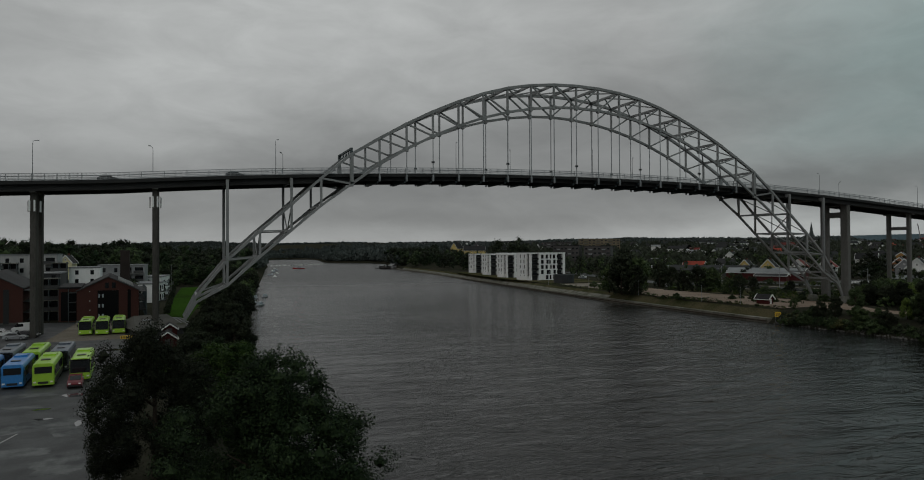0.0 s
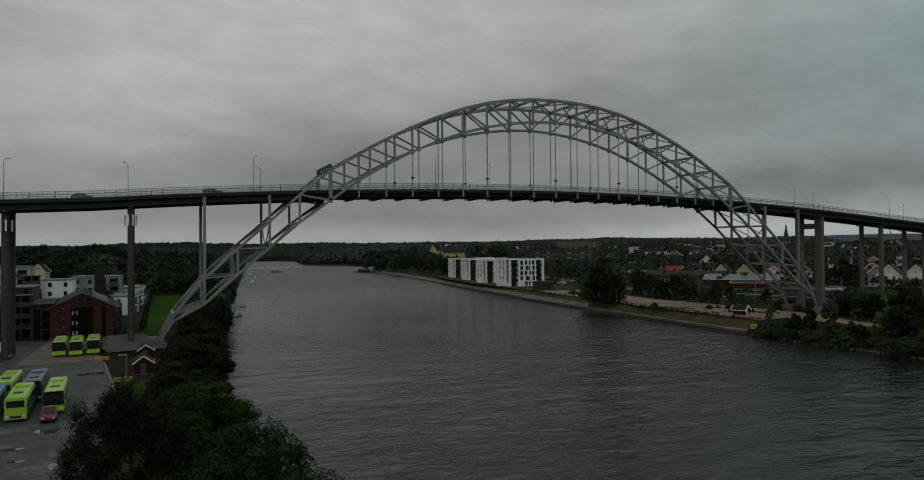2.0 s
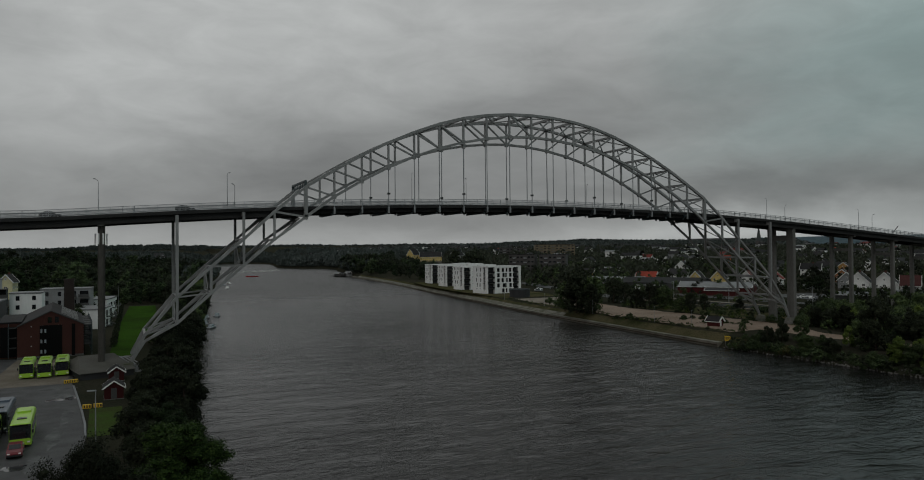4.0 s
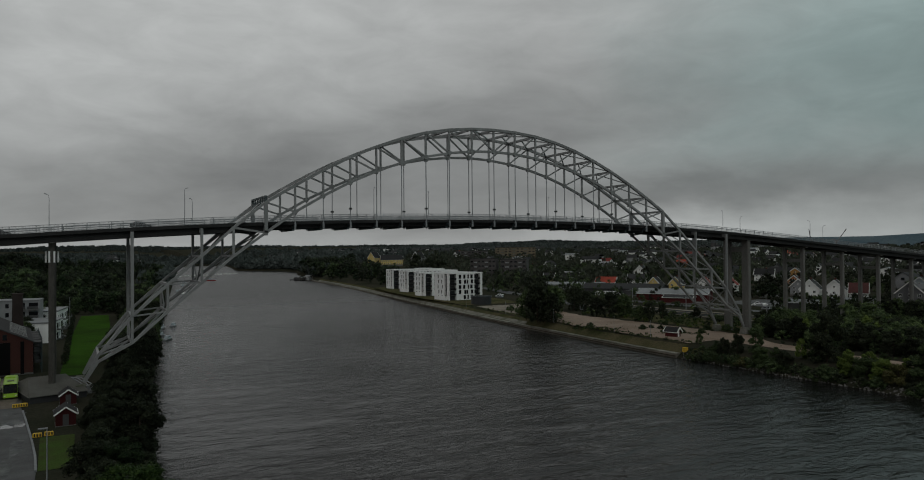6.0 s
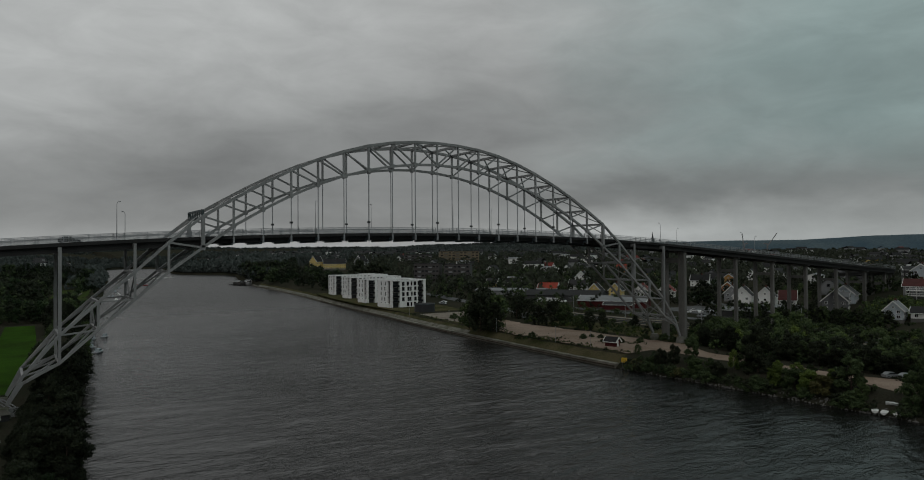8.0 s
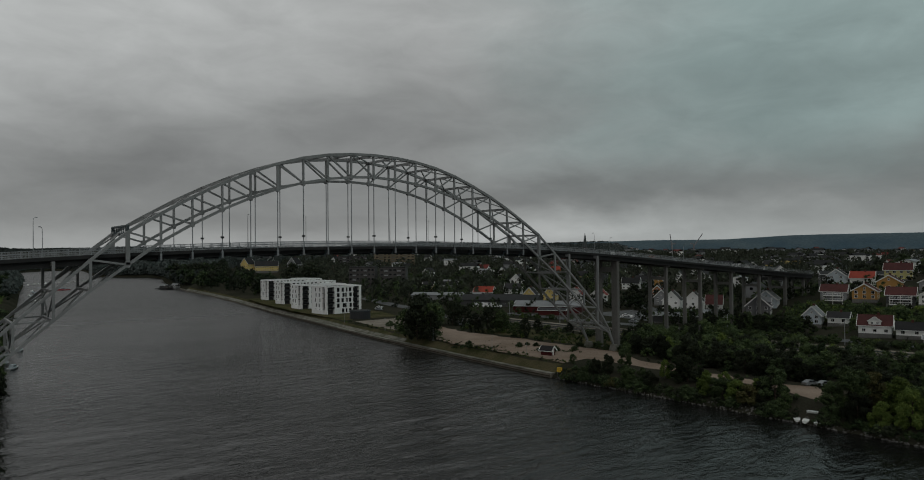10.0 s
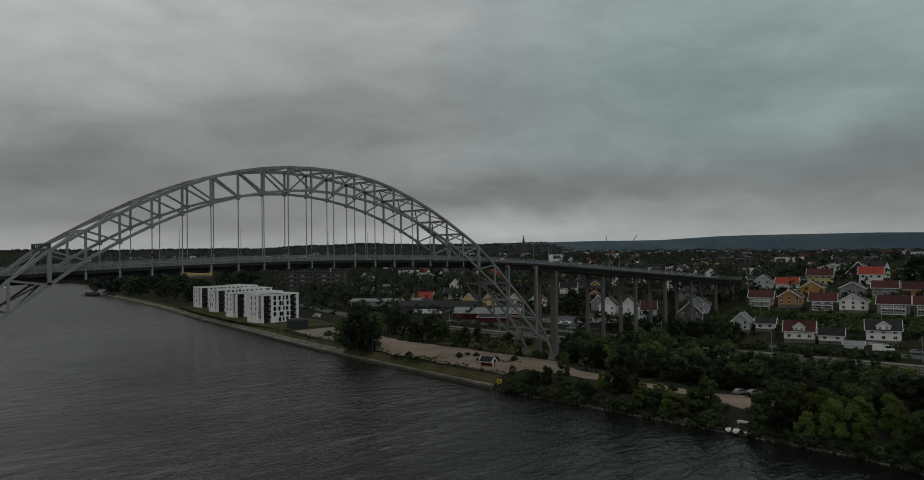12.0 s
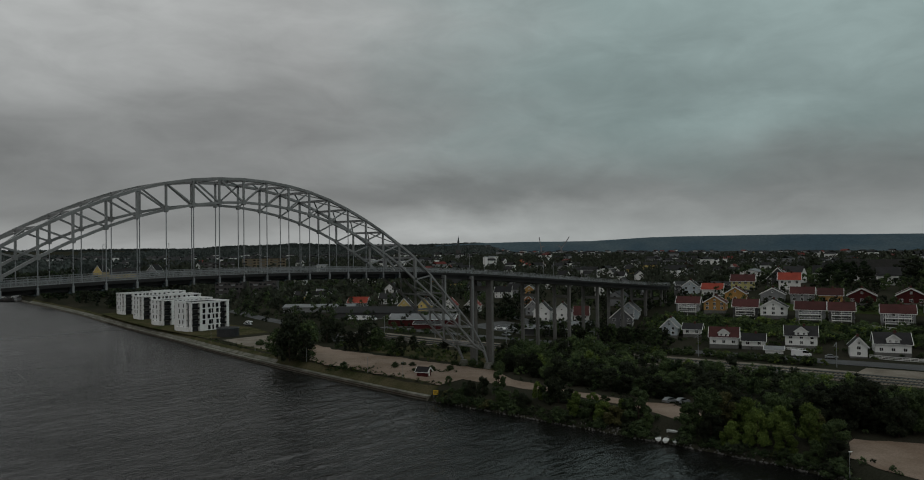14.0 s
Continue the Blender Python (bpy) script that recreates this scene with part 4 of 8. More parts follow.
# park and wood behind the lawn
for i in range(80):
    y = rnd.uniform(232, 430)
    x = shore_l(y) - (rnd.uniform(8, 150) if y < 262 else rnd.uniform(48, 170))
    if not (-112 < x + 0.12 * (y - 225) < -84 and y < 300):
        crowd("dark green park trees behind the lawn", rnd.choice("abbb"), x, y, rnd.uniform(1.0, 2.25))
for i in range(70):
    y = rnd.uniform(210, 265)
    crowd("dark green park trees behind the lawn", rnd.choice("abbd"), shore_l(y) - rnd.uniform(20, 62), y, rnd.uniform(0.7, 1.15))
for i in range(60):
    y = rnd.uniform(285, 440)
    crowd("dark green park trees behind the lawn", rnd.choice("abb"), shore_l(y) - rnd.uniform(33, 75), y, rnd.uniform(1.0, 1.9))
for i in range(26):
    y = rnd.uniform(60, 220)
    plant(rnd.choice("abbd"), -118 + rnd.uniform(-4, 3) + 0.06 * (y - 60), y, rnd.uniform(0.5, 0.9), 4.0, group="park trees")

# east bank: thicket behind the track
def thicket_front(y):
    return lerp_table(((-165, 92), (-140, 90), (-128, 84), (-95, 82), (-84, 87), (-72, 85), (-60, 88), (-42, 88), (-26, 92), (-10, 100), (4, 112)), y)


for i in range(360):
    y = rnd.uniform(-165, 4)
    lo, hi = thicket_front(y), lerp_table(((-165, 127), (-100, 126), (-60, 127), (4, 135)), y)
    x = rnd.uniform(lo, hi)
    if noise.noise((x * 0.07, y * 0.07, 4.0)) > 0.42:
        continue
    size = rnd.uniform(0.42, 0.78) + 0.3 * max(0, noise.noise((x * 0.05, y * 0.05, 1.0)))
    kind = rnd.choice("aaaabbbbddabdaac")
    if x < lo + 0.10 * (hi - lo):
        plant(rnd.choice(("fine", "fine_d", "fine_d", "fine_s", "fine_d")), x + 2, y, size * 0.95, wide=1.1, group="thicket on the east bank")
    else:
        crowd("dark green thicket between river and railway", kind, x, y, size)
for i in range(160):
    y = rnd.uniform(-165, 4)
    x = rnd.uniform(thicket_front(y), 140)
    crowd("dark green thicket between river and railway", rnd.choice(("bush", "bush", "bush_l")), x, y, rnd.uniform(0.5, 1.0) * (0.5 if x > 127 else 1.0))
# trees and bushes standing on the shore, in loose groups
SHORE_G = "shore growth"
for k, x, y, s, w in (("fine_s", 64, -21, 0.34, 1.3), ("fine", 65, -25, 0.36, 1.3), ("fine", 64.4, -41.5, 0.5, 1.2), ("fine_s", 65.6, -45, 0.56, 1.0), ("fine_d", 64, -48.5, 0.5, 1.2), ("fine_d", 64.5, -28.5, 0.62, 0.75), ("fine_d", 65.5, -32.5, 0.78, 0.62), ("fine_s", 66.3, -38, 0.82, 0.8), ("fine_l", 67.3, -51.5, 0.55, 0.7),
                      ("fine_d", 68, -58, 1.3, 0.85), ("fine_s", 66.4, -55.5, 0.7, 0.9), ("fine_l", 68.4, -63.5, 0.40, 0.8),
                      ("fine_l", 64.8, -65.5, 0.62, 1.0), ("fine", 65.2, -70, 0.6, 1.25), ("fine_l", 65.2, -74.2, 0.6, 1.2), ("fine_o", 64.2, -78, 0.56, 1.25), ("fine_s", 66, -83.4, 1.12, 0.95),
                      ("fine", 65, -86.5, 0.5, 0.7), ("fine_d", 64.2, -81.0, 0.42, 0.9),
                      ("fine_s", 64, -97.5, 0.95, 0.85), ("fine", 67, -100, 0.95, 1.0), ("fine_o", 70, -103, 0.86, 0.9), ("fine_d", 64, -103, 0.72, 1.0), ("fine_l", 63.5, -108, 0.62, 0.95),
                      ("fine_l", 67.5, -110, 0.85, 0.9), ("fine_d", 72, -108, 0.8, 1.0), ("fine_l", 64.5, -113.5, 0.98, 0.8), ("fine_l", 69, -117, 0.72, 1.0), ("fine_l", 64, -119.5, 0.6, 1.0),
                      ("fine", 74, -114, 0.9, 1.0), ("fine_l", 67, -123.5, 0.9, 0.8), ("fine", 63, -126, 0.5, 0.95), ("fine_o", 71, -124, 0.6, 1.0), ("fine_d", 62.6, -130, 0.6, 1.0), ("fine", 66.4, -129, 0.66, 1.0),
                      ("fine_d", 77, -121, 1.05, 1.0), ("fine_d", 80, -127, 1.15, 0.95), ("fine_d", 86, -131, 1.2, 0.95), ("fine_d", 84, -137, 0.95, 1.0), ("fine", 90, -139, 1.05, 1.0), ("fine_d", 79, -112, 0.9, 1.0),
                      ("fine_d", 86, -121, 1.0, 1.0), ("fine", 93, -127, 1.0, 1.0), ("fine", 90, -148, 0.9, 1.0), ("fine_d", 96, -144, 1.0, 1.0), ("fine_d", 76, -104, 0.72, 1.0),
                      ("fine_d", 69.5, -61, 0.42, 1.2), ("fine_l", 70, -67, 0.36, 1.2), ("fine_s", 69, -72, 0.42, 1.2), ("fine_l", 69.5, -77, 0.34, 1.2), ("fine_d", 68.5, -80, 0.45, 1.2), ("fine_o", 70, -55, 0.3, 1.2)):
    plant(k, x - 1.2 if y > -134 and x < 70 else x, y, s, 1.3 if x < shore_r(y) + 6 else None, wide=w, group=SHORE_G)
for i in range(46):
    y = -18 - i * 2.5 + rnd.uniform(-1, 1)
    gap = noise.noise((y * 0.11, 2.0, 7.0))
    if -97 < y < -89 or gap > 0.22:
        continue
    plant(rnd.choice(("bush", "bush", "bush", "bush", "bush_l")), shore_r(y) + rnd.uniform(0.3, 2.6), y, rnd.uniform(0.3, 0.95) * (1.0 - 0.9 * gap), 0.6, wide=rnd.uniform(1.0, 1.4), group=SHORE_G)
for i in range(190):
    y = rnd.uniform(-137, -16)
    if -96 < y < -90 or noise.noise((y * 0.11, 2.0, 7.0)) > 0.26:
        continue
    crowd("low growth on the east shore", rnd.choice(("bush", "bush", "bush", "bush", "bush_l")), shore_r(y) + rnd.uniform(-0.5, 3.5), y, rnd.uniform(0.25, 0.7), rnd.uniform(0.0, 1.4))
for i in range(90):
    y = rnd.uniform(-175, -14)
    x = rnd.choice((thicket_front(y) - rnd.uniform(0, 5), shore_r(y) + rnd.uniform(4, 9)))
    crowd("low growth on the east shore", rnd.choice(("bush", "bush_l", "bush")), x, y, rnd.uniform(0.18, 0.42))
for x, y, s, k in ((66, 69, 1.5, "b"), (70, 73, 1.65, "b"), (73, 67, 1.35, "a"), (68.5, 63, 1.1, "b"), (75, 74, 1.35, "b"), (67, 79, 1.1, "a"), (72, 80, 1.2, "b"),
                   (101, 66, 1.0, "b"), (105, 61, 0.95, "a"), (98, 71, 0.8, "b"), (108, 66, 0.85, "b"), (102, 43, 0.75, "b"), (99.5, 46, 0.6, "a"), (115, 49, 0.6, "b"),
                   (108, 100, 1.1, "b"), (103, 106, 1.0, "a"), (112, 96, 0.9, "b"), (113, 104, 1.0, "b"), (121, 36, 0.5, "b"), (66, -17, 0.3, "a"), (98, -15, 0.5, "b"), (103, -12, 0.5, "a"), (92, -17, 0.45, "a")):
    plant(k, x, y, s, wide=0.86, group="trees on the gravel lot")
for x, y, s in ((100, -9.5, 0.8), (103, -8, 0.7), (106, -4, 0.9), (98.5, -3, 0.6), (101, 3, 0.7), (97, 8.5, 0.6), (83, 26, 0.4), (79, 22, 0.35), (86, 20, 0.45), (81, 24, 0.45), (85, 24, 0.4), (70, 40, 0.5), (67, 36, 0.4), (82, 6, 0.5), (85, 9, 0.45), (88, 3, 0.5), (78, 11, 0.35), (77, 96, 0.8), (80, 104, 0.8), (74, 88, 0.7), (84, 118, 0.8)):
    plant("bush", x, y, s, wide=1.3, group="bushes on the gravel lot")
for i in range(150):
    y = rnd.uniform(-5, 100)
    x = rnd.choice((rnd.uniform(104, 131), rnd.uniform(118, 130), rnd.uniform(150, 158)))
    crowd("rough bushes along the railway", rnd.choice(("bush", "bush", "bush_l", "bush")), x, y, rnd.uniform(0.25, 0.8))
for i in range(120):
    y = rnd.uniform(100, 330)
    crowd("dark trees between the flats and the sheds", rnd.choice(("b", "b", "a", "bush", "d")), shore_r(y) + rnd.uniform(60, 112), y, rnd.uniform(0.4, 0.85))
# gardens between the houses and along the railway
for i in range(110):
    y = rnd.uniform(-100, 2)
    x = lerp_table(((-100, 164.5), (-60, 160), (-20, 155.5), (2, 153)), y) + rnd.uniform(0, 5.5)
    crowd("rough bushes along the railway", rnd.choice(("bush", "bush", "bush_l", "bush")), x, y, rnd.uniform(0.5, 0.95))
for i in range(150):
    y = rnd.uniform(-165, -8)
    crowd("hedges and shrubs below the terraced houses", rnd.choice(("bush", "bush", "bush_l", "bush")), rnd.uniform(214, 223.5), y, rnd.uniform(0.4, 0.75))
for i in range(70):
    y = rnd.uniform(-165, 0)
    crowd("hedges and shrubs below the terraced houses", rnd.choice(("a", "b", "d", "bush")), rnd.uniform(238, 249), y, rnd.uniform(0.3, 0.5))
for i in range(60):
    y = rnd.uniform(-165, -10)
    crowd("hedges and shrubs below the terraced houses", rnd.choice(("a", "b", "d")), rnd.uniform(203, 214), y, rnd.uniform(0.28, 0.5))
for i in range(40):
    x, y = rnd.uniform(196, 226), rnd.uniform(8, 34)
    crowd("dark hedges and garden trees by the railway", rnd.choice("bbd"), x, y, rnd.uniform(0.3, 0.6))
for i in range(190):
    x, y = rnd.uniform(172, 206), rnd.uniform(-36, 40)
    if x < 192 and (y > -18 or x < 184):
        crowd("dark hedges and garden trees by the railway", rnd.choice("bbad"), x, y, rnd.uniform(0.4, 0.72))
for i in range(240):
    x, y = rnd.uniform(186, 224), rnd.uniform(-160, -10)
    crowd("low shrubs round the houses", rnd.choice(("bush", "bush", "bush_l")), x, y, rnd.uniform(0.3, 0.6))
for i in range(260):
    x, y = rnd.uniform(201, 223), rnd.uniform(-160, -12)
    crowd("green garden bushes on the slope", rnd.choice(("bush", "bush", "bush_l", "bush")), x, y, rnd.uniform(0.5, 0.9))
for i in range(200):
    x, y = rnd.uniform(238, 345), rnd.uniform(-165, 60)
    crowd("dark garden trees between terraced houses", rnd.choice("bbad"), x, y, rnd.uniform(0.4, 0.65))
for i in range(420):
    y = rnd.uniform(30, 440)
    x = shore_r(y) + rnd.uniform(110, 330)
    if not (x < 262 and y < 190):
        crowd("dark trees among the houses of the town", rnd.choice("bbbad"), x, y, rnd.uniform(0.5, 0.95))
for i in range(170):
    y = rnd.uniform(370, 860)
    crowd("dark trees along the far east bank", rnd.choice("abb"), shore_r(y) + rnd.uniform(5 if y > 450 else 12, 75), y, rnd.uniform(0.8, 1.5) + 0.5 * smooth(560, 700, y))
for i in range(150):
    y = rnd.uniform(400, 760)
    crowd("dark rounded woods behind the west bank", rnd.choice("abb"), shore_l(y) - rnd.uniform(10, 330), y, rnd.uniform(1.3, 2.1))
for i in range(260):
    y = rnd.uniform(-150, 60)
    x = rnd.uniform(300, 520)
    crowd("dark garden trees on the hill", rnd.choice("bbad"), x, y, rnd.uniform(0.4, 0.9))
for i in range(26):
    x, y = rnd.gauss(80, 8), rnd.gauss(16, 22)
    crowd("weeds scattered over the gravel lot", rnd.choice(("bush", "bush_l", "bush")), x, y, rnd.uniform(0.05, 0.13), 3.98)
for x0, y0 in ((71, 27), (63, 36), (80, 8), (86, 2), (66, 33)):
    for i in range(16):
        crowd("weeds scattered over the gravel lot", rnd.choice(("bush", "bush_l", "bush")), x0 + rnd.gauss(0, 2.4), y0 + rnd.gauss(0, 1.6), rnd.uniform(0.12, 0.26), 3.95)
for i in range(120):
    y = rnd.uniform(-14, 160)
    crowd("weeds scattered over the gravel lot", rnd.choice(("bush", "bush_l", "bush")), shore_r(y) + rnd.uniform(2, 9), y, rnd.uniform(0.10, 0.26))
for i in range(150):
    t = rnd.random()
    y = -14 + 84 * t
    crowd("weeds scattered over the gravel lot", rnd.choice(("bush", "bush_l", "bush")), lerp_table(((-14, 66), (0, 66.5), (40, 67), (62, 70), (84, 78)), y) + rnd.gauss(0, 1.1), y, rnd.uniform(0.06, 0.2), 3.9)
for i in range(60):
    y = rnd.uniform(0, 90)
    crowd("rough bushes along the railway", rnd.choice(("bush", "bush", "bush_l")), rnd.uniform(97, 112), y, rnd.uniform(0.25, 0.6))
for x, y, k in ((171, 413, 2.45), (179, 409, 2.2), (188, 411, 2.5), (195, 417, 2.0)):
    crowd("tall round dark trees behind the white flats", "b", x, y, k)
for b0, b1, n, k in ((-14.5, -11.5, 12, 1.7), (-11, -9, 6, 1.5), (-8.6, -6.8, 8, 1.55), (-5.6, -1.7, 26, 2.1), (-1.2, 0.1, 6, 1.6), (0.2, 3.9, 26, 2.05), (4.2, 5.5, 6, 1.5)):
    for i in range(n):
        b, d = radians(rnd.uniform(b0, b1)), rnd.uniform(840, 930)
        edge = min(1.0, 0.72 + 0.9 * min(b - radians(b0), radians(b1) - b) / radians(b1 - b0))
        crowd("dark rounded woods behind the west bank", "b", -100 + d * math.sin(b), -170 + d * math.cos(b), k * edge * rnd.uniform(0.85, 1.1))
for i in range(60):
    x, y = rnd.uniform(196, 262), rnd.uniform(66, 140)
    if min(math.hypot(x - hx, y - hy) for hx, hy in ((232, 64), (250, 84), (244, 146), (248, 130), (231, 50))) > 9 and not 196 < x < 216 and abs(y) > 9:
        crowd("dark garden trees round the houses by the viaduct", rnd.choice("bbda"), x, y, rnd.uniform(0.45, 0.8))
for x, y, k in ((284, -11, 0.95), (287, -7, 0.85), (304, -67, 1.1), (311, -72, 1.25), (318, -66, 1.2), (322, -78, 1.3), (330, -58, 1.1), (308, -82, 1.1), (336, -70, 1.3), (326, -16, 1.0), (389, 9, 2.1), (393, 14, 1.7), (400, -38, 1.2), (404, -32, 1.1), (396, -46, 0.9), (392, -84, 1.2), (400, -88, 1.4), (408, -92, 1.3), (432, -40, 1.3), (440, -60, 1.3), (446, -80, 1.4), (398, -24, 1.2), (436, -22, 1.3), (384, -90, 1.1), (420, -96, 1.5)):
    crowd("tall dark park trees round the black hall on the hill", "b", x, y, k)
crowd("dark garden trees round the houses by the viaduct", "b", 226, 85, 1.3)
crowd("dark garden trees round the houses by the viaduct", "b", 231, 90, 1.15)
for i in range(70):
    t = rnd.random()
    crowd("dark garden trees round the houses by the viaduct", rnd.choice("bbbd"), 186 + 6 * t + rnd.uniform(-3, 3), 26 - 56 * t, rnd.uniform(0.34, 0.5))
grow_crowds()


# far woods: leaf clumps too many to count, one object each
def far_wood(name, seed, count, place, size, mat, label, wide=0.42):
    rnd = np.random.RandomState(seed)
    verts, faces = [], []
    for i in range(count):
        p = place(rnd)
        if p is None:
            continue
        x, y = p
        z = ground_h(x, y)
        h = size * (0.6 + 0.8 * rnd.rand())
        r = h * wide
        for j in range(13):
            a, t = rnd.rand() * 6.283, rnd.rand()
            q = r * math.sqrt(max(0.06, 1 - (2 * t - 0.9) ** 2)) * (0.5 + 0.5 * rnd.rand())
            c = (x + q * math.cos(a), y + q * math.sin(a), z + h * (0.12 + 0.88 * t))
            s = max(h * 0.17, r * 0.4) * (0.6 + 0.8 * rnd.rand())
            k = len(verts)
            b = rnd.rand() * 6.283
            tilt = rnd.rand() - 0.5
            verts += [(c[0] - s * math.cos(b), c[1] - s * math.sin(b), c[2] - s * 0.5), (c[0] + s * math.cos(b), c[1] + s * math.sin(b), c[2] - s * 0.4), (c[0] + s * tilt, c[1] - s * tilt, c[2] + s)]
            faces.append((k, k + 1, k + 2))
            if j % 2:
                verts.append((c[0] - s * math.sin(b), c[1] + s * math.cos(b), c[2]))
                faces.append((k, k + 3, k + 2))
    me = bpy.data.meshes.new(name)
    me.from_pydata(verts, [], faces)
    me.materials.append(mat)
    return tagged(new(name, me), label, "woods", kind="stuff")


def sector(d0, d1, b0, b1):
    def place(rnd):
        d = d0 + (d1 - d0) * rnd.rand() ** 0.7
        b = math.radians(b0 + (b1 - b0) * rnd.rand())
        x, y = -100 + d * math.sin(b), -170 + d * math.cos(b)
        if shore_l(y) - 6 < x < shore_r(y) + 12 and y < 1800:
            return None
        return x, y
    return place


def along_shore(y0, y1, left):
    def place(rnd):
        y = y0 + (y1 - y0) * rnd.rand()
        return (shore_l(y) - 2 - 26 * rnd.rand(), y) if left else (shore_r(y) + 3 + 34 * rnd.rand(), y)
    return place


far_wood("far_woods", 11, 1800, sector(900, 1250, -25, 13), 11, LEAF_HAZED, "dark distant woods on the west bank")
far_wood("far_woods", 12, 4800, sector(1120, 2400, -20, 40), 8, LEAF_HAZED, "dark distant woods beyond the river bend", 0.8)
far_wood("far_woods", 16, 2600, along_shore(540, 1800, True), 8, LEAF_HAZED, "dark trees down to the water of the west bank")
far_wood("far_woods", 17, 2600, along_shore(640, 1800, False), 9, LEAF_HAZED, "dark trees down to the water at the bend")
far_wood("far_woods", 19, 900, lambda r: (90 + 240 * r.rand(), 1802 + 70 * r.rand() ** 2), 9, LEAF_HAZED, "dark trees down to the water at the head of the bay")
far_wood("far_woods", 20, 1500, lambda r: (lambda y: (shore_r(y) + 4 + 150 * r.rand() ** 1.5, y))(1000 + 270 * r.rand()), 13, LEAF_HAZED, "tall dark trees on the wooded point of the bend")
far_wood("far_woods", 18, 900, sector(1255, 1330, 0, 30), 7, LEAF_HAZED, "dark trees on the shore beyond the bend")
far_wood("far_woods", 13, 8600, sector(520, 1700, 24, 90), 8.0, LEAF_TOWN_HAZED, "dark trees among distant houses of the town")
far_wood("far_woods", 14, 9000, sector(1650, 2900, 20, 92), 6.5, LEAF_HAZED, "dark distant trees beyond the town", 1.1)
far_wood("far_woods", 15, 8000, sector(3300, 4500, -30, 50), 6, LEAF_HAZED, "dark wooded ridge on the horizon", 1.5)
# ---- east bank: quay, lots, roads ----
def sheet(name, outline, z, mat, label, category):
    g = Geo()
    g.face([(x, y, z) for x, y in outline])
    return tagged(part(name, g, mat), label, category, kind="structure")


def draped(name, left, right, lift, mat, label, category, steps=6, rag=0.0):
    """A ribbon of ground cover that follows the land."""
    g = Geo()
    rows = []
    for (a, b) in zip(left, right):
        rows.append([(a[0] + (b[0] - a[0]) * i / steps, a[1] + (b[1] - a[1]) * i / steps) for i in range(steps + 1)])
    fine = []
    for r0, r1 in zip(rows, rows[1:]):
        for q in range(12):
            fine.append([(p[0] + (s[0] - p[0]) * q / 12, p[1] + (s[1] - p[1]) * q / 12) for p, s in zip(r0, r1)])
    fine.append(rows[-1])
    if rag:
        for k, r in enumerate(fine):
            for i in (0, steps):
                x, y = r[i]
                r[i] = (x + rag * noise.noise((x * 0.16 + i, y * 0.16, 2.0)) + 0.35 * rag * noise.noise((x * 0.12, y * 0.12, i + 4.0)), y + rag * noise.noise((x * 0.16, y * 0.16, 9.0 + i)))
    for r in fine:
        g.v += [(x, y, ground_h(x, y) + lift) for x, y in r]
    n = steps + 1
    for j in range(len(fine) - 1):
        for i in range(steps):
            a = j * n + i
            g.f.append((a, a + 1, a + n + 1, a + n))
            g.mi.append(0)
    return tagged(part(name, g, mat), label, category, kind="structure")


# quay wall of concrete blocks with a kerb, from the yellow sign to the far bend
quay = empty("quay_wall", None, "weathered grey concrete quay wall with a timber fender", "quay", kind="structure")
ys = [-14 + i * 6.0 for i in range(110)]
for a, b in zip(ys, ys[1:]):
    g = Geo()
    xa, xb = shore_r(a), shore_r(b)
    g.hexa([(xa - 0.6, a + 0.03, -2), (xa + 1.2, a + 0.03, -2), (xb + 1.2, b - 0.03, -2), (xb - 0.6, b - 0.03, -2),
            (xa - 0.5, a + 0.03, 1.1), (xa + 1.2, a + 0.03, 1.1), (xb + 1.2, b - 0.03, 1.1), (xb - 0.5, b - 0.03, 1.1)])
    part("quay_block", g, QUAY_DK, quay)
    g = Geo()
    g.beam((xa + 0.5, a, 1.26), (xb + 0.5, b, 1.26), 1.9, 0.3)
    part("kerb", g, CONCRETE_LT, quay)
    if b < 330:
        g = Geo()
        g.beam((xa - 0.72, a, 0.62), (xb - 0.72, b, 0.62), 0.2, 0.3)
        part("fender_beam", g, TRUNK, quay)
lip = [(shore_r(y) + 1.1, y) for y in range(-14, 600, 12)]
g = Geo()
g.strip([(x + 0.35, y, 1.38) for x, y in lip], [(x + 3.1, y, 3.2) for x, y in lip])
g.strip([(x + 3.1, y, 3.2) for x, y in lip], [(x + 4.6, y, 4.05) for x, y in lip])
tagged(part("grass_verge", g, ROUGH_GRASS), "dry grassy slope above the quay", "grass", kind="structure")
g = Geo()
g.strip([(x + 0.45, y, 1.52) for x, y in lip[8:]], [(x + 1.9, y, 2.48) for x, y in lip[8:]])
tagged(part("path", g, CONCRETE_LT), "pale gravel quayside path", "path", kind="structure")

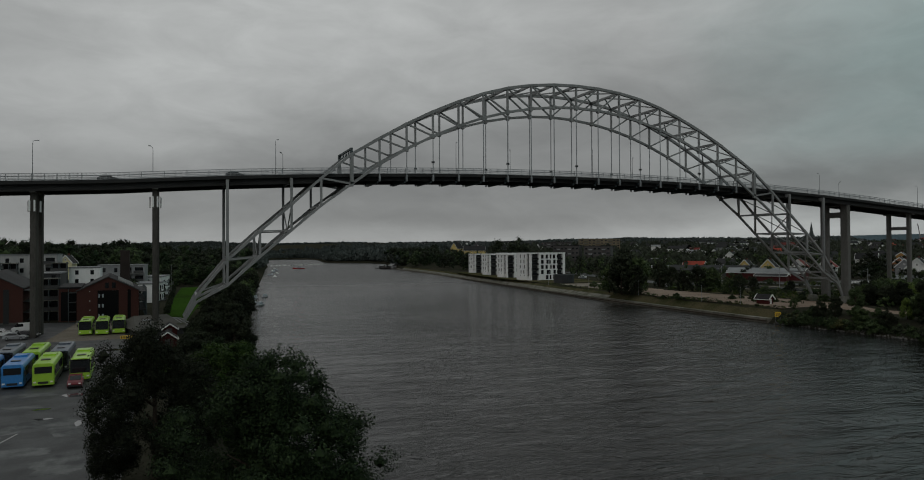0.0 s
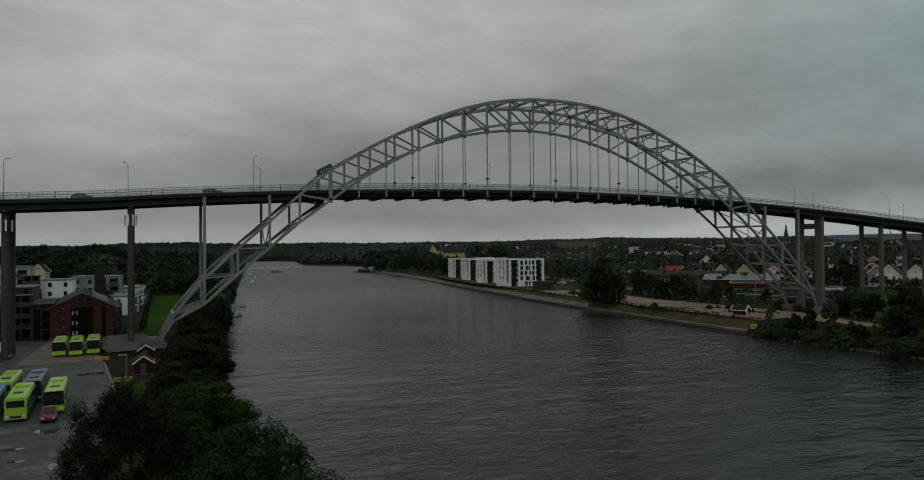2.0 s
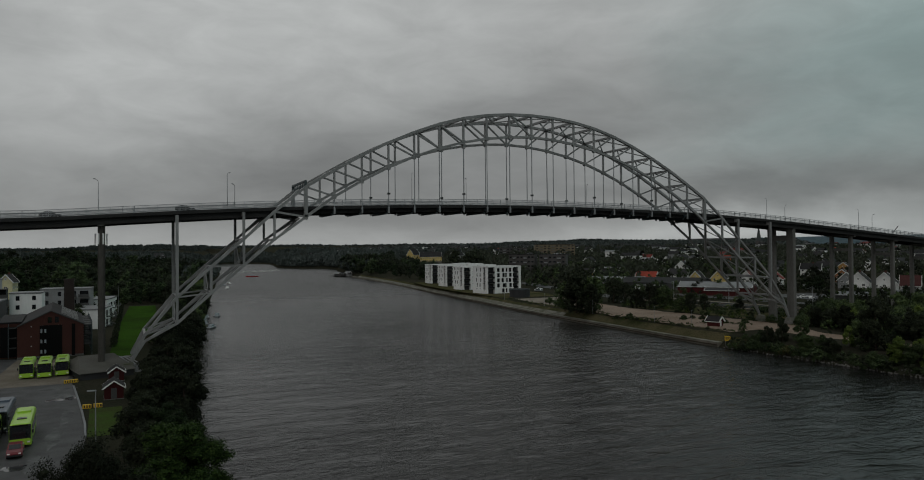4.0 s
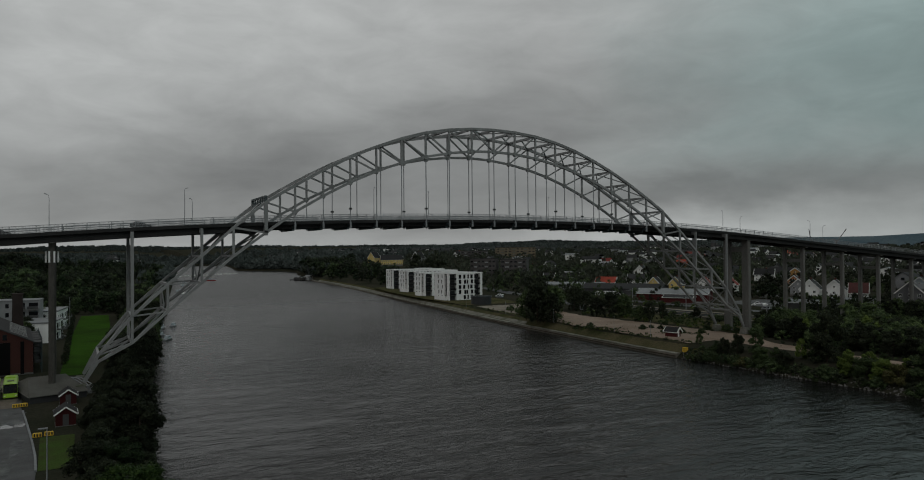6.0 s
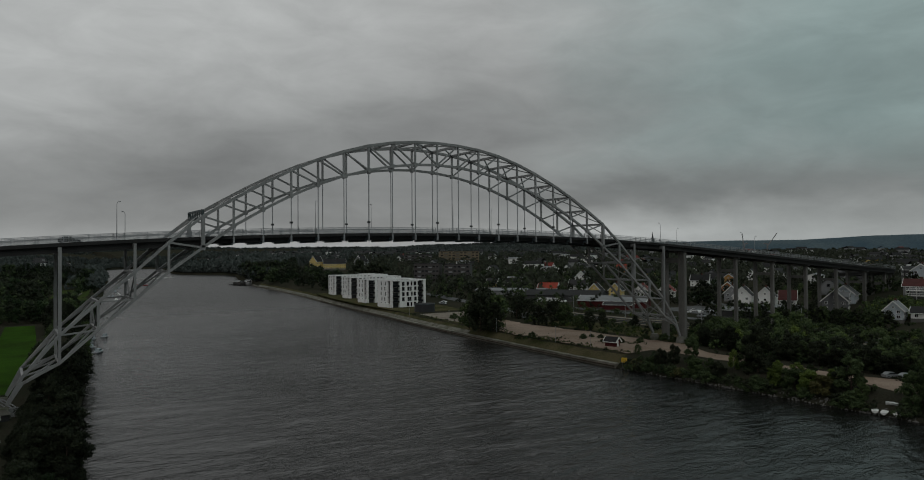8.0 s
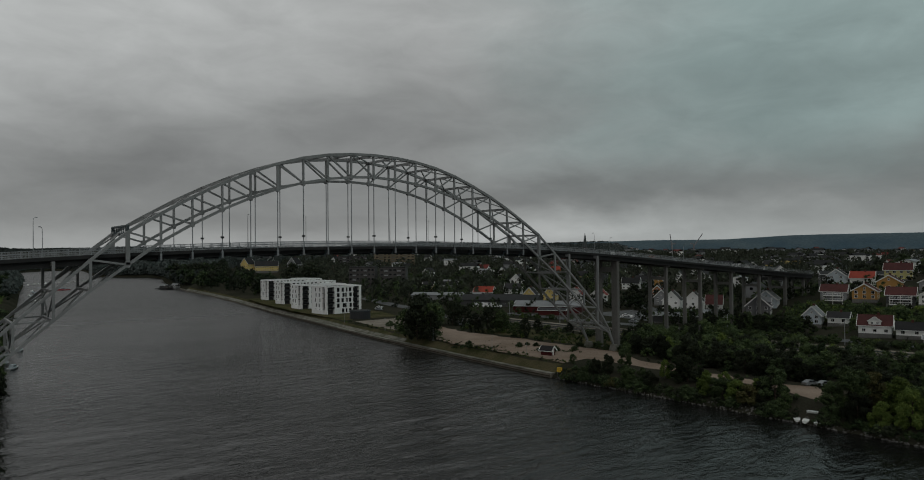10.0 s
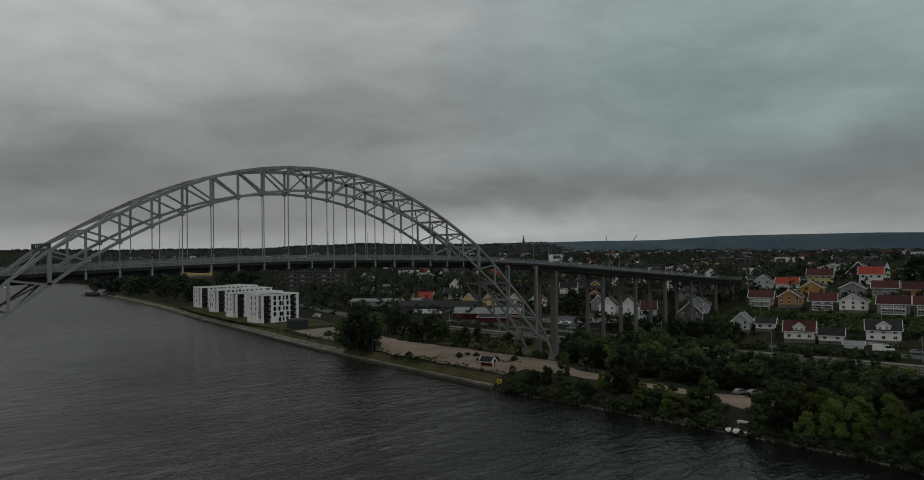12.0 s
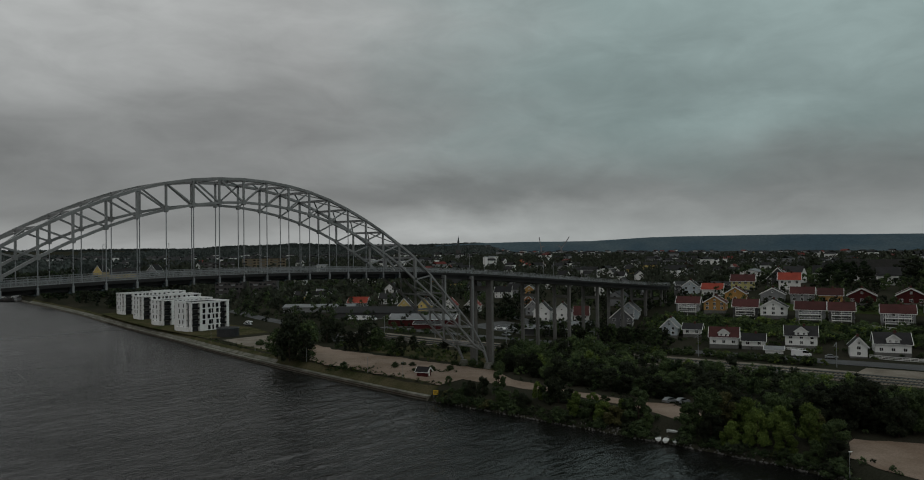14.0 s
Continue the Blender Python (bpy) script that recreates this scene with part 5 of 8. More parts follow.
draped("gravel_lot", [(66, -14), (66.5, 0), (66.5, 20), (67, 40), (70, 62), (78, 84), (90, 100)], [(95, -12), (97, 4), (97, 22), (96, 44), (95, 70), (98, 90), (100, 103)], 0.13, SAND, "bare reddish sandy gravel lot", "lot", rag=2.6)
draped("grass_verge", [(shore_r(q) + 5.5, q) for q in (-14, 10, 40, 66, 90, 130)], [(shore_r(q) + w, q) for q, w in ((-14, 9), (10, 10), (40, 9), (66, 11), (90, 16), (130, 22))], 0.06, ROUGH_GRASS, "rough dry grass along the quay", "grass")
draped("gravel_track", [(77, -10), (77, -30), (76, -45), (76.5, -62), (75, -74), (71, -86), (67, -95)], [(96, -9), (87, -26), (82.5, -42), (82.5, -60), (81, -72), (84, -84), (78, -95)], 0.10, SAND, "pale sandy track between bushes", "track", rag=2.0)
draped("gravel_lot", [(60, -133), (54.5, -140), (50.5, -152), (48, -175)], [(75, -129), (81, -140), (84, -155), (88, -175)], 0.12, SAND, "wide sandy gravel lot beside the river", "lot", rag=2.2)
draped("gravel_lot", [(164, -170), (161, -135), (159, -112)], [(175, -170), (173, -135), (170, -112)], 0.11, GRAVEL, "pale gravel yard beside the railway", "lot")
draped("grass_bank", [(96, -12), (100, 8), (102, 30), (101, 50), (99, 76)], [(128, -8), (128, 8), (126, 30), (124, 50), (122, 80)], 0.05, ROUGH_GRASS, "rough green and brown grass under the bridge", "grass")
draped("gravel_lot", [(76, 96), (78, 120), (83, 150)], [(100, 98), (104, 120), (112, 150)], 0.07, GRAVEL, "pale gravel parking lot beside white flats", "lot")
draped("lawn", [(82, 160), (84, 190), (88, 240), (97, 300), (108, 360)], [(116, 160), (124, 190), (126, 240), (134, 300), (144, 360)], 0.05, ROUGH_GRASS, "rough green lawn round white flats", "lawn")
draped("road", [(112, 100), (128, 130), (140, 170), (152, 230), (170, 300)], [(119, 97), (135, 127), (148, 167), (160, 228), (178, 298)], 0.12, ASPHALT, "grey asphalt street", "road")
draped("rail_bed", [(146, -170), (143, -110), (140, -70), (137, -30), (134, 10), (130, 60), (132, 120)], [(163, -170), (160, -110), (157, -70), (153, -30), (149, 10), (146, 60), (148, 120)], 0.10, GRAVEL, "brown gravel railway bed", "railway")
draped("road", [(176, -170), (174, -120), (171, -90), (168, -60), (163, -20), (158, 20), (156, 60), (158, 120)], [(186, -170), (184, -120), (181, -90), (177, -60), (171, -20), (165, 20), (163, 60), (165, 120)], 0.14, ASPHALT, "grey asphalt road along the houses", "road")
draped("car_park", [(178, 34), (183, 60), (190, 88)], [(206, 32), (212, 58), (220, 84)], 0.11, ASPHALT, "grey asphalt car park below the viaduct", "car park")
draped("road", [(212, 60), (224, 74), (240, 96), (262, 124)], [(216, 55), (228, 69), (245, 91), (268, 118)], 0.15, ASPHALT, "narrow grey street between houses", "road")
draped("lawn", [(206, -160), (208, -110), (208, -60), (206, -20)], [(224, -160), (225, -110), (225, -60), (224, -20)], 0.08, GARDEN, "green garden slope below terraced houses", "lawn")
draped("lawn", [(240, -160), (240, -110), (240, -60), (240, -20)], [(254, -160), (254, -110), (254, -60), (254, -20)], 0.08, GARDEN, "green gardens between terraced houses", "lawn")
for off in (2.5, 6.5, 11.0):
    track = empty("railway_track", None, "rusty railway track on a gravel bed", "railway track", "railway tracks")
    pts = [(x + off, y) for x, y in ((146, -170), (143, -110), (140, -70), (137, -30), (134, 10), (130, 60), (132, 120))]
    for dx in (-0.72, 0.72):
        g = Geo()
        g.sweep([(a[0] + dx, a[1], ground_h(*a) + 0.36) for a in pts], 0.12, 0.16, (1, 0, 0))
        part("rail", g, STEEL_DK, track)
    g = Geo()
    for a, b in zip(pts, pts[1:]):
        n = int(abs(b[1] - a[1]) / 1.2)
        for i in range(n):
            x, y = a[0] + (b[0] - a[0]) * i / n, a[1] + (b[1] - a[1]) * i / n
            z = ground_h(x, y) + 0.12
            g.box(x - 1.25, x + 1.25, y - 0.12, y + 0.12, z, z + 0.16)
    ob = part("sleeper_bed", g, TRUNK, track)
    ob["kind"] = "stuff"


# ---- houses ----
def window_mesh(w, h):
    fr, pn = Geo(), Geo()
    t = 0.11
    for x0, x1, z0, z1 in ((-w / 2, w / 2, 0, t), (-w / 2, w / 2, h - t, h), (-w / 2, -w / 2 + t, t, h - t), (w / 2 - t, w / 2, t, h - t), (-0.04, 0.04, t, h - t)):
        fr.box(x0, x1, -0.09, 0.0, z0, z1)
    pn.box(-w / 2 + t, w / 2 - t, -0.04, -0.01, t, h - t)
    return fr.mesh("window", WHITE), pn.mesh("pane", GLASS)


WIN = {"std": window_mesh(1.3, 1.3), "wide": window_mesh(2.2, 1.35), "small": window_mesh(0.85, 1.0), "tall": window_mesh(1.2, 2.1)}


def put_window(kind, parent, x, y, z, turn):
    fr, pn = WIN[kind]
    w = part("window", fr, None, parent, at=pose(x, y, z, 0, 0, turn))
    part("pane", pn, None, w)


def gable_house(x, y, turn, L, W, H, R, wall, roof, label, base=None, trim=WHITE, win="std", dormer=0.0, balcony=False, chimney=True, plinth=0.5, rows=2, found=None, group="", wins=True, ov=0.55):
    """Ridge along the local x axis; the long front looks along local -y."""
    z = ground_h(x, y) if base is None else base
    if group in ("terraced houses on the slope", "houses along the road", "houses of the town"):
        L, W, H, R = L * 0.9, W * 0.92, H * 0.76, R * 0.92
        dormer *= 0.9
    e = empty("house", pose(x, y, z, 0, 0, turn), label, "house", group)
    g = Geo()
    l, w = L / 2, W / 2
    g.v += [(-l, -w, 0), (l, -w, 0), (l, w, 0), (-l, w, 0), (-l, -w, H), (l, -w, H), (l, w, H), (-l, w, H), (-l, 0, H + R), (l, 0, H + R)]
    g.f += [(0, 1, 5, 4), (1, 2, 6, 9, 5), (2, 3, 7, 6), (3, 0, 4, 8, 7), (4, 5, 9, 8), (6, 7, 8, 9)]
    g.mi += [0] * 6
    part("wall", g, wall, e)
    g = Geo()
    g.box(-l - 0.06, l + 0.06, -w - 0.06, w + 0.06, -2.5, plinth)
    part("foundation", g, found or CONCRETE, e)
    k = R / w
    for s in (-1, 1):
        g = Geo()
        a, b = (w + ov) * s, 0.0
        za, zb = H - ov * k + 0.06, H + R + 0.06
        p = [(-l - ov, a, za), (l + ov, a, za), (l + ov, b, zb), (-l - ov, b, zb)]
        q = [(u, v, t + 0.2) for u, v, t in p]
        g.hexa(p + q if s < 0 else [p[1], p[0], p[3], p[2], q[1], q[0], q[3], q[2]])
        part("roof", g, roof, e)
        for t in (-1, 1):
            g = Geo()
            g.beam((t * (l + ov), a, za + 0.06), (t * (l + ov), b, zb + 0.06), 0.16, 0.42 if ov > 0.3 else 0.22)
            part("bargeboard", g, trim, e)
        if s < 0:
            g = Geo()
            g.beam((-l - ov, a, za + 0.05), (l + ov, a, za + 0.05), 0.16, 0.2)
            part("gutter", g, trim, e)
    if chimney:
        g = Geo()
        g.box(l * 0.2 - 0.4, l * 0.2 + 0.4, -0.4, 0.4, H + R - 0.6, H + R + 1.0)
        part("chimney", g, BRICK_RED, e)
    if wins:
        n = max(2, int(L / 2.9))
        for r in range(rows):
            zz = plinth + 0.5 + r * (H - 0.3) / max(1, rows)
            if zz + 1.2 > H:
                break
            for i in range(n):
                put_window(win, e, -l + L * (i + 0.5) / n, -w - 0.003, zz, 0)
            m = max(1, int(W / 3.2))
            for i in range(m):
                put_window("std", e, -l - 0.003, -w + W * (i + 0.5) / m, zz, -90)
                put_window("std", e, l + 0.003, -w + W * (i + 0.5) / m, zz, 90)
        for s in (-1, 1):
            put_window("small", e, s * (l + 0.003), 0, H + R * 0.22, 90 * s)
    if dormer:
        d = dormer / 2
        g = Geo()
        dz = H + R * 0.16
        g.v += [(-d, -w - 0.1, H - 0.5), (d, -w - 0.1, H - 0.5), (d, -0.3, H - 0.5), (-d, -0.3, H - 0.5), (-d, -w - 0.1, dz + 1.0), (d, -w - 0.1, dz + 1.0), (d, -0.3, dz + 1.0), (-d, -0.3, dz + 1.0), (0, -w - 0.1, dz + 1.0 + d * 0.75), (0, -0.3, dz + 1.0 + d * 0.75)]
        g.f += [(0, 1, 5, 8, 4), (1, 2, 6, 5), (2, 3, 7, 9, 6), (3, 0, 4, 7), (4, 8, 9, 7), (8, 5, 6, 9)]
        g.mi += [0] * 6
        dm = part("dormer", g, wall, e)
        for s in (-1, 1):
            g = Geo()
            o = 0.35
            p = [(s * (d + o), -w - 0.5, dz + 1.02 - o * 0.75), (0, -w - 0.5, dz + 1.02 + d * 0.75), (0, -0.2, dz + 1.02 + d * 0.75), (s * (d + o), -0.2, dz + 1.02 - o * 0.75)]
            q = [(u, v, t + 0.2) for u, v, t in p]
            g.hexa(p + q if s < 0 else [p[1], p[0], p[3], p[2], q[1], q[0], q[3], q[2]])
            part("dormer_roof", g, roof, e)
            g = Geo()
            g.beam((s * (d + o), -w - 0.5, dz + 1.1 - o * 0.75), (0, -w - 0.5, dz + 1.1 + d * 0.75), 0.14, 0.34)
            part("bargeboard", g, trim, e)
        for i in (-0.45, 0.45):
            put_window("small", e, i * d, -w - 0.103, dz - 0.3, 0)
    if balcony:
        for zz in (0.35, 2.5):
            b = part("balcony", Geo_box(-l * 0.75, l * 0.75, -w - 1.9, -w - 0.01, zz - 0.25, zz), WHITE, e)
            g = Geo()
            g.box(-l * 0.75, l * 0.75, -w - 1.9, -w - 1.82, zz + 0.85, zz + 0.98)
            for i in range(9):
                u = -l * 0.75 + l * 1.5 * i / 8
                g.box(u - 0.05, u + 0.05, -w - 1.89, -w - 1.83, zz, zz + 0.85)
            part("railing", g, WHITE, b)
        for u in (-l * 0.75, 0, l * 0.75):
            g = Geo()
            g.box(u - 0.09, u + 0.09, -w - 1.9, -w - 1.72, -1.5, H - 0.3)
            part("balcony_post", g, WHITE, e)
    return e


def Geo_box(*a):
    g = Geo()
    g.box(*a)
    return g


# terraced houses on the slope
ROW = "terraced houses on the slope"
gable_house(229.5, -23.5, -74, 11.5, 9, 5.6, 3.0, GREY_W, ROOF_MAROON, "grey boarded house with dark red roof and balconies", balcony=True, group=ROW)
gable_house(233.5, -35, 14, 9, 10.5, 5.4, 3.2, OCHRE_W, ROOF_MAROON, "ochre boarded house with white gable trim", group=ROW)
gable_house(228.5, -51, -74, 11.5, 9, 5.6, 3.2, DARK_W, ROOF_MAROON, "dark boarded house with red roof and white balconies", balcony=True, group=ROW)
gable_house(229.5, -63, 14, 9, 11.5, 5.4, 3.4, WHITE, ROOF_DK, "white boarded house with broad front gable", group=ROW)
gable_house(228.0, -78.5, -76, 12.5, 9, 5.8, 3.2, GREY_W, ROOF_MAROON, "grey boarded house with red roof and balconies", balcony=True, group=ROW)
gable_house(228.5, -90.5, -76, 10.5, 9, 5.8, 3.2, DARK_W, ROOF_MAROON, "dark boarded house with red roof and balconies", balcony=True, group=ROW)
gable_house(228.0, -111, -78, 13, 9, 5.8, 3.2, GREY_W, ROOF_MAROON, "grey boarded house with red roof and white porch", balcony=True, group=ROW)
gable_house(228.0, -126, -78, 12, 9, 5.8, 3.2, DARK_W, ROOF_MAROON, "dark boarded house with red roof beside gardens", balcony=True, group=ROW)
gable_house(229.0, -141, -78, 12, 9, 5.8, 3.2, GREY_W, ROOF_MAROON, "grey boarded house with red roof at the row's end", group=ROW)
gable_house(262, -22, -74, 11, 9, 5.0, 3.0, WHITE, ROOF_ORANGE, "white house with bright orange tile roof", group=ROW)
gable_house(254, -37, 14, 9, 10.5, 5.2, 3.2, OCHRE_W, ROOF_MAROON, "ochre house with white window frames", group=ROW)
gable_house(256, -54, 14, 9, 11.5, 5.0, 3.0, GREY_W, ROOF_DK, "grey house with dark roof and front gable", group=ROW)
gable_house(257, -67, -76, 11, 9, 5.6, 3.0, GREY_W, ROOF_MAROON, "grey house with dark red roof", group=ROW)
gable_house(257, -79, -76, 11, 9, 5.2, 3.0, OCHRE_W, ROOF_MAROON, "ochre house with dark red roof", group=ROW)
gable_house(259, -91.5, 12, 9, 12, 5.0, 3.2, BARN_RED, ROOF_MAROON, "dark red house with white gable boards", group=ROW)
gable_house(261, -110, 12, 9, 12, 5.0, 3.2, BARN_RED, ROOF_MAROON, "dark red house with white gable trim", group=ROW)
gable_house(262, -123, 12, 9, 10, 5.0, 3.0, GREY_W, ROOF_MAROON, "grey house with red roof behind the row", group=ROW)
gable_house(264, -136, -78, 12, 9, 5.0, 3.0, WHITE, ROOF_RED, "white house with red roof behind the row", group=ROW)
TOWN = "houses of the town"
gable_house(288, -28, -74, 13, 9, 6.6, 3.4, OLIVE_W, ROOF_MAROON, "yellow-green wooden house with brown roof", group=TOWN)
gable_house(294, -50, -74, 11.5, 10, 7.4, 3.6, WHITE, ROOF_ORANGE, "tall white house with bright orange roof", group=TOWN)
gable_house(317, -37, 14, 12, 12, 5.6, 6.2, DARK_W, TAR, "dark house with steep black roof behind other houses", group=TOWN)
gable_house(276, -4, 16, 9, 9, 6.0, 3.4, BLUEGREY_W, ROOF_DK, "pale blue wooden house with dark roof", group=TOWN)
gable_house(330, -36, 10, 12, 10, 6.0, 3.4, WHITE, ROOF_GREY, "white house with grey roof", group=TOWN)
# houses by the road
DARKGREY_W = material("dark_grey_board", (0.13, 0.13, 0.135), 0.7, 0.0, 0.2, 0.5, 0.05, 8)
ROADH = "houses along the road"
gable_house(199, -28.5, 16, 9, 7.5, 5.4, 3.8, BLUEGREY_W, ROOF_GREY, "pale grey house with steep front gable", group=ROADH)
gable_house(202, -37.5, -74, 8.5, 7, 3.6, 2.2, WHITE, ROOF_DK, "low white annexe with dark roof", rows=1, group=ROADH)
gable_house(189, -56.5, -72, 12, 8.5, 6.0, 3.6, WHITE, ROOF_MAROON, "white wooden house with maroon roof and front dormer", dormer=4.5, plinth=1.4, group=ROADH)
gable_house(191, -67.5, -72, 9.5, 7.5, 4.4, 2.6, WHITE, ROOF_DK, "white wooden annexe with dark roof", plinth=1.2, rows=1, group=ROADH)
gable_house(183, -78, -72, 7.0, 5, 2.6, 1.0, WHITE, ROOF_GREY, "low white garage with flat roof", chimney=False, rows=0, wins=False, group=ROADH)
gable_house(199, -83, -72, 12.5, 8.5, 5.8, 3.4, WHITE, ROOF_DK, "white house with dark roof and gabled dormer", dormer=5.0, group=ROADH)
gable_house(190.5, -105, 18, 7, 6.0, 5.6, 3.2, WHITE, ROOF_DK, "small white house with glazed gable", group=ROADH)
gable_house(196.5, -114.5, -70, 12.5, 8.5, 6.0, 3.6, WHITE, ROOF_DK, "white house with dark roof and front dormer", dormer=4.6, plinth=1.2, group=ROADH)
gable_house(203, -134, -70, 12, 9, 6.0, 3.6, WHITE, ROOF_MAROON, "white house with maroon roof by the road", group=ROADH)
gable_house(207, 0.0, 24, 11, 11, 6.4, 5.0, DARKGREY_W, ROOF_GREY, "grey wooden house with dormer and white trim", dormer=5.5, win="wide", group=ROADH)
gable_house(222, 4, 20, 11, 10, 6.0, 4.2, BLUEGREY_W, ROOF_GREY, "grey house with pale gable boards", group=ROADH)
gable_house(232, 64, 28, 13, 10, 7.6, 5.0, WHITE, ROOF_DK, "white wooden house with steep dark roof", group=ROADH)
gable_house(231, 50, 28, 11, 11, 7.6, 5.2, WHITE, ROOF_DK, "white wooden house with tall front gable", group=ROADH)
gable_house(228, 36, -60, 8.5, 9, 7.0, 4.6, WHITE, ROOF_MAROON, "white house with red tile roof", group=ROADH)
gable_house(284, 112, 30, 10, 9, 5.5, 4.0, ORANGE_W, ROOF_DK, "orange-brown wooden house with dark roof", group=TOWN)
gable_house(330, 170, -60, 14, 10, 6.5, 4.2, WHITE, ROOF_DK, "white wooden house with dark gable roof", group=TOWN)
gable_house(350, 160, 30, 10, 12, 6.5, 4.6, OCHRE_W, ROOF_DK, "ochre wooden house with dark roof", group=TOWN)
gable_house(250, 84, 30, 9, 9, 6.5, 4.4, GREY_W, ROOF_DK, "grey wooden house with steep gable", group=ROADH)
gable_house(232, 176, 30, 9, 9, 6.0, 4.8, YELLOW_W, ROOF_DK, "bright yellow wooden house with steep gable", group=TOWN)
gable_house(240, 165, 30, 9, 9, 6.0, 4.8, YELLOW_W, ROOF_DK, "yellow wooden house beside a red warehouse", group=TOWN)
gable_house(244, 146, 30, 9, 9, 6.0, 4.6, WHITE, ROOF_RED, "white wooden house with red roof", group=TOWN)
gable_house(248, 130, 30, 10, 10, 6.0, 4.6, WHITE, ROOF_RED, "white gabled house with red tile roof", group=TOWN)
gable_house(262, 226, -55, 14, 10, 5.5, 4.2, WHITE, ROOF_DK, "white house with grey roof behind a shed", group=TOWN)
gable_house(240, 234, -58, 16, 9, 4.6, 4.0, GREY_W, ROOF_ORANGE, "long grey house with bright orange roof", group=TOWN)
gable_house(312, 276, 32, 12, 11, 7.0, 5.5, WHITE, ROOF_DK, "big white house with steep dark roof", group=TOWN)
gable_house(252, 322, -55, 10, 8, 5.0, 3.8, YELLOW_W, ROOF_DK, "cream house with brown roof", group=TOWN)
gable_house(268, 318, -55, 14, 8, 4.6, 3.2, WHITE, ROOF_DK, "low white house with dark roof", group=TOWN)
gable_house(282, 330, -55, 14, 8, 4.6, 3.2, WHITE, ROOF_GREY, "low white house with grey roof", group=TOWN)

# houses farther off: a few kinds, repeated
def plain_house(L, W, H, R, wall, roof, label):
    """A house far off: body, roof, chimney and single panes."""
    e = empty("house", None, label, "house", TOWN)
    l, w = L / 2, W / 2
    g = Geo()
    g.v += [(-l, -w, -2), (l, -w, -2), (l, w, -2), (-l, w, -2), (-l, -w, H), (l, -w, H), (l, w, H), (-l, w, H), (-l, 0, H + R), (l, 0, H + R)]
    g.f += [(0, 1, 5, 4), (1, 2, 6, 9, 5), (2, 3, 7, 6), (3, 0, 4, 8, 7)]
    g.mi += [0] * 4
    part("wall", g, wall, e)
    g = Geo()
    k, o = R / w, 0.5
    for s in (-1, 1):
        p = [(-l - o, s * (w + o), H - o * k), (l + o, s * (w + o), H - o * k), (l + o, 0, H + R), (-l - o, 0, H + R)]
        q = [(a, b, c + 0.25) for a, b, c in p]
        g.hexa(p + q if s < 0 else [p[1], p[0], p[3], p[2], q[1], q[0], q[3], q[2]])
    part("roof", g, roof, e)
    for i in (-1, 1):
        part("window", Geo_box(i * l * 0.5 - 0.9, i * l * 0.5 + 0.9, -w - 0.06, -w + 0.02, 2.4, 4.0), GLASS, e)
    part("window", Geo_box(-l - 0.07, -l + 0.03, -0.9, 0.9, H - 1.4, H + 0.2), GLASS, e)
    return e


kinds = [plain_house(*spec) for spec in (
    (11, 9, 5.5, 4.0, WHITE, ROOF_DK, "white wooden house with dark roof in the town"),
    (12, 9, 5.5, 4.0, WHITE, ROOF_RED, "white wooden house with red roof in the town"),
    (10, 8, 5.5, 3.8, YELLOW_W, ROOF_DK, "yellow wooden house with dark roof in the town"),
    (14, 9, 6.0, 3.2, GREY_W, ROOF_DK, "grey house with dark roof in the town"),
    (11, 9, 5.5, 4.0, BARN_RED, ROOF_DK, "dark red house with dark roof in the town"),
    (18, 11, 7.5, 1.6, WHITE, ROOF_GREY, "long white building with low grey roof"),
    (10, 9, 5.5, 4.0, ORANGE_W, ROOF_ORANGE, "brown house with orange roof in the town"))]
rnd = random.Random(21)
fresh = list(kinds)
placed = 0
while placed < 165:
    d = 430 + 1150 * rnd.random() ** 1.2
    b = radians(rnd.uniform(26, 88))
    x, y = -100 + d * math.sin(b), -170 + d * math.cos(b)
    if x - shore_r(y) < 170 or (x < 345 and y < 60) or (y < 335 and x < 300):
        continue
    k = rnd.choices(range(7), (7, 0.7, 0.35, 4.2, 1.0, 1.3, 0.1))[0]
    m = pose(x, y, ground_h(x, y), 0, 0, rnd.choice((-60, 30, -75, 15, 0, 90)) + rnd.uniform(-8, 8))
    if fresh and kinds[k] in fresh:
        kinds[k].matrix_basis = m
        fresh.remove(kinds[k])
    else:
        copy_thing(kinds[k], m)
    placed += 1
for k in fresh:
    k.matrix_basis = pose(700, 300 + 40 * fresh.index(k), ground_h(700, 300 + 40 * fresh.index(k)), 0, 0, 20)
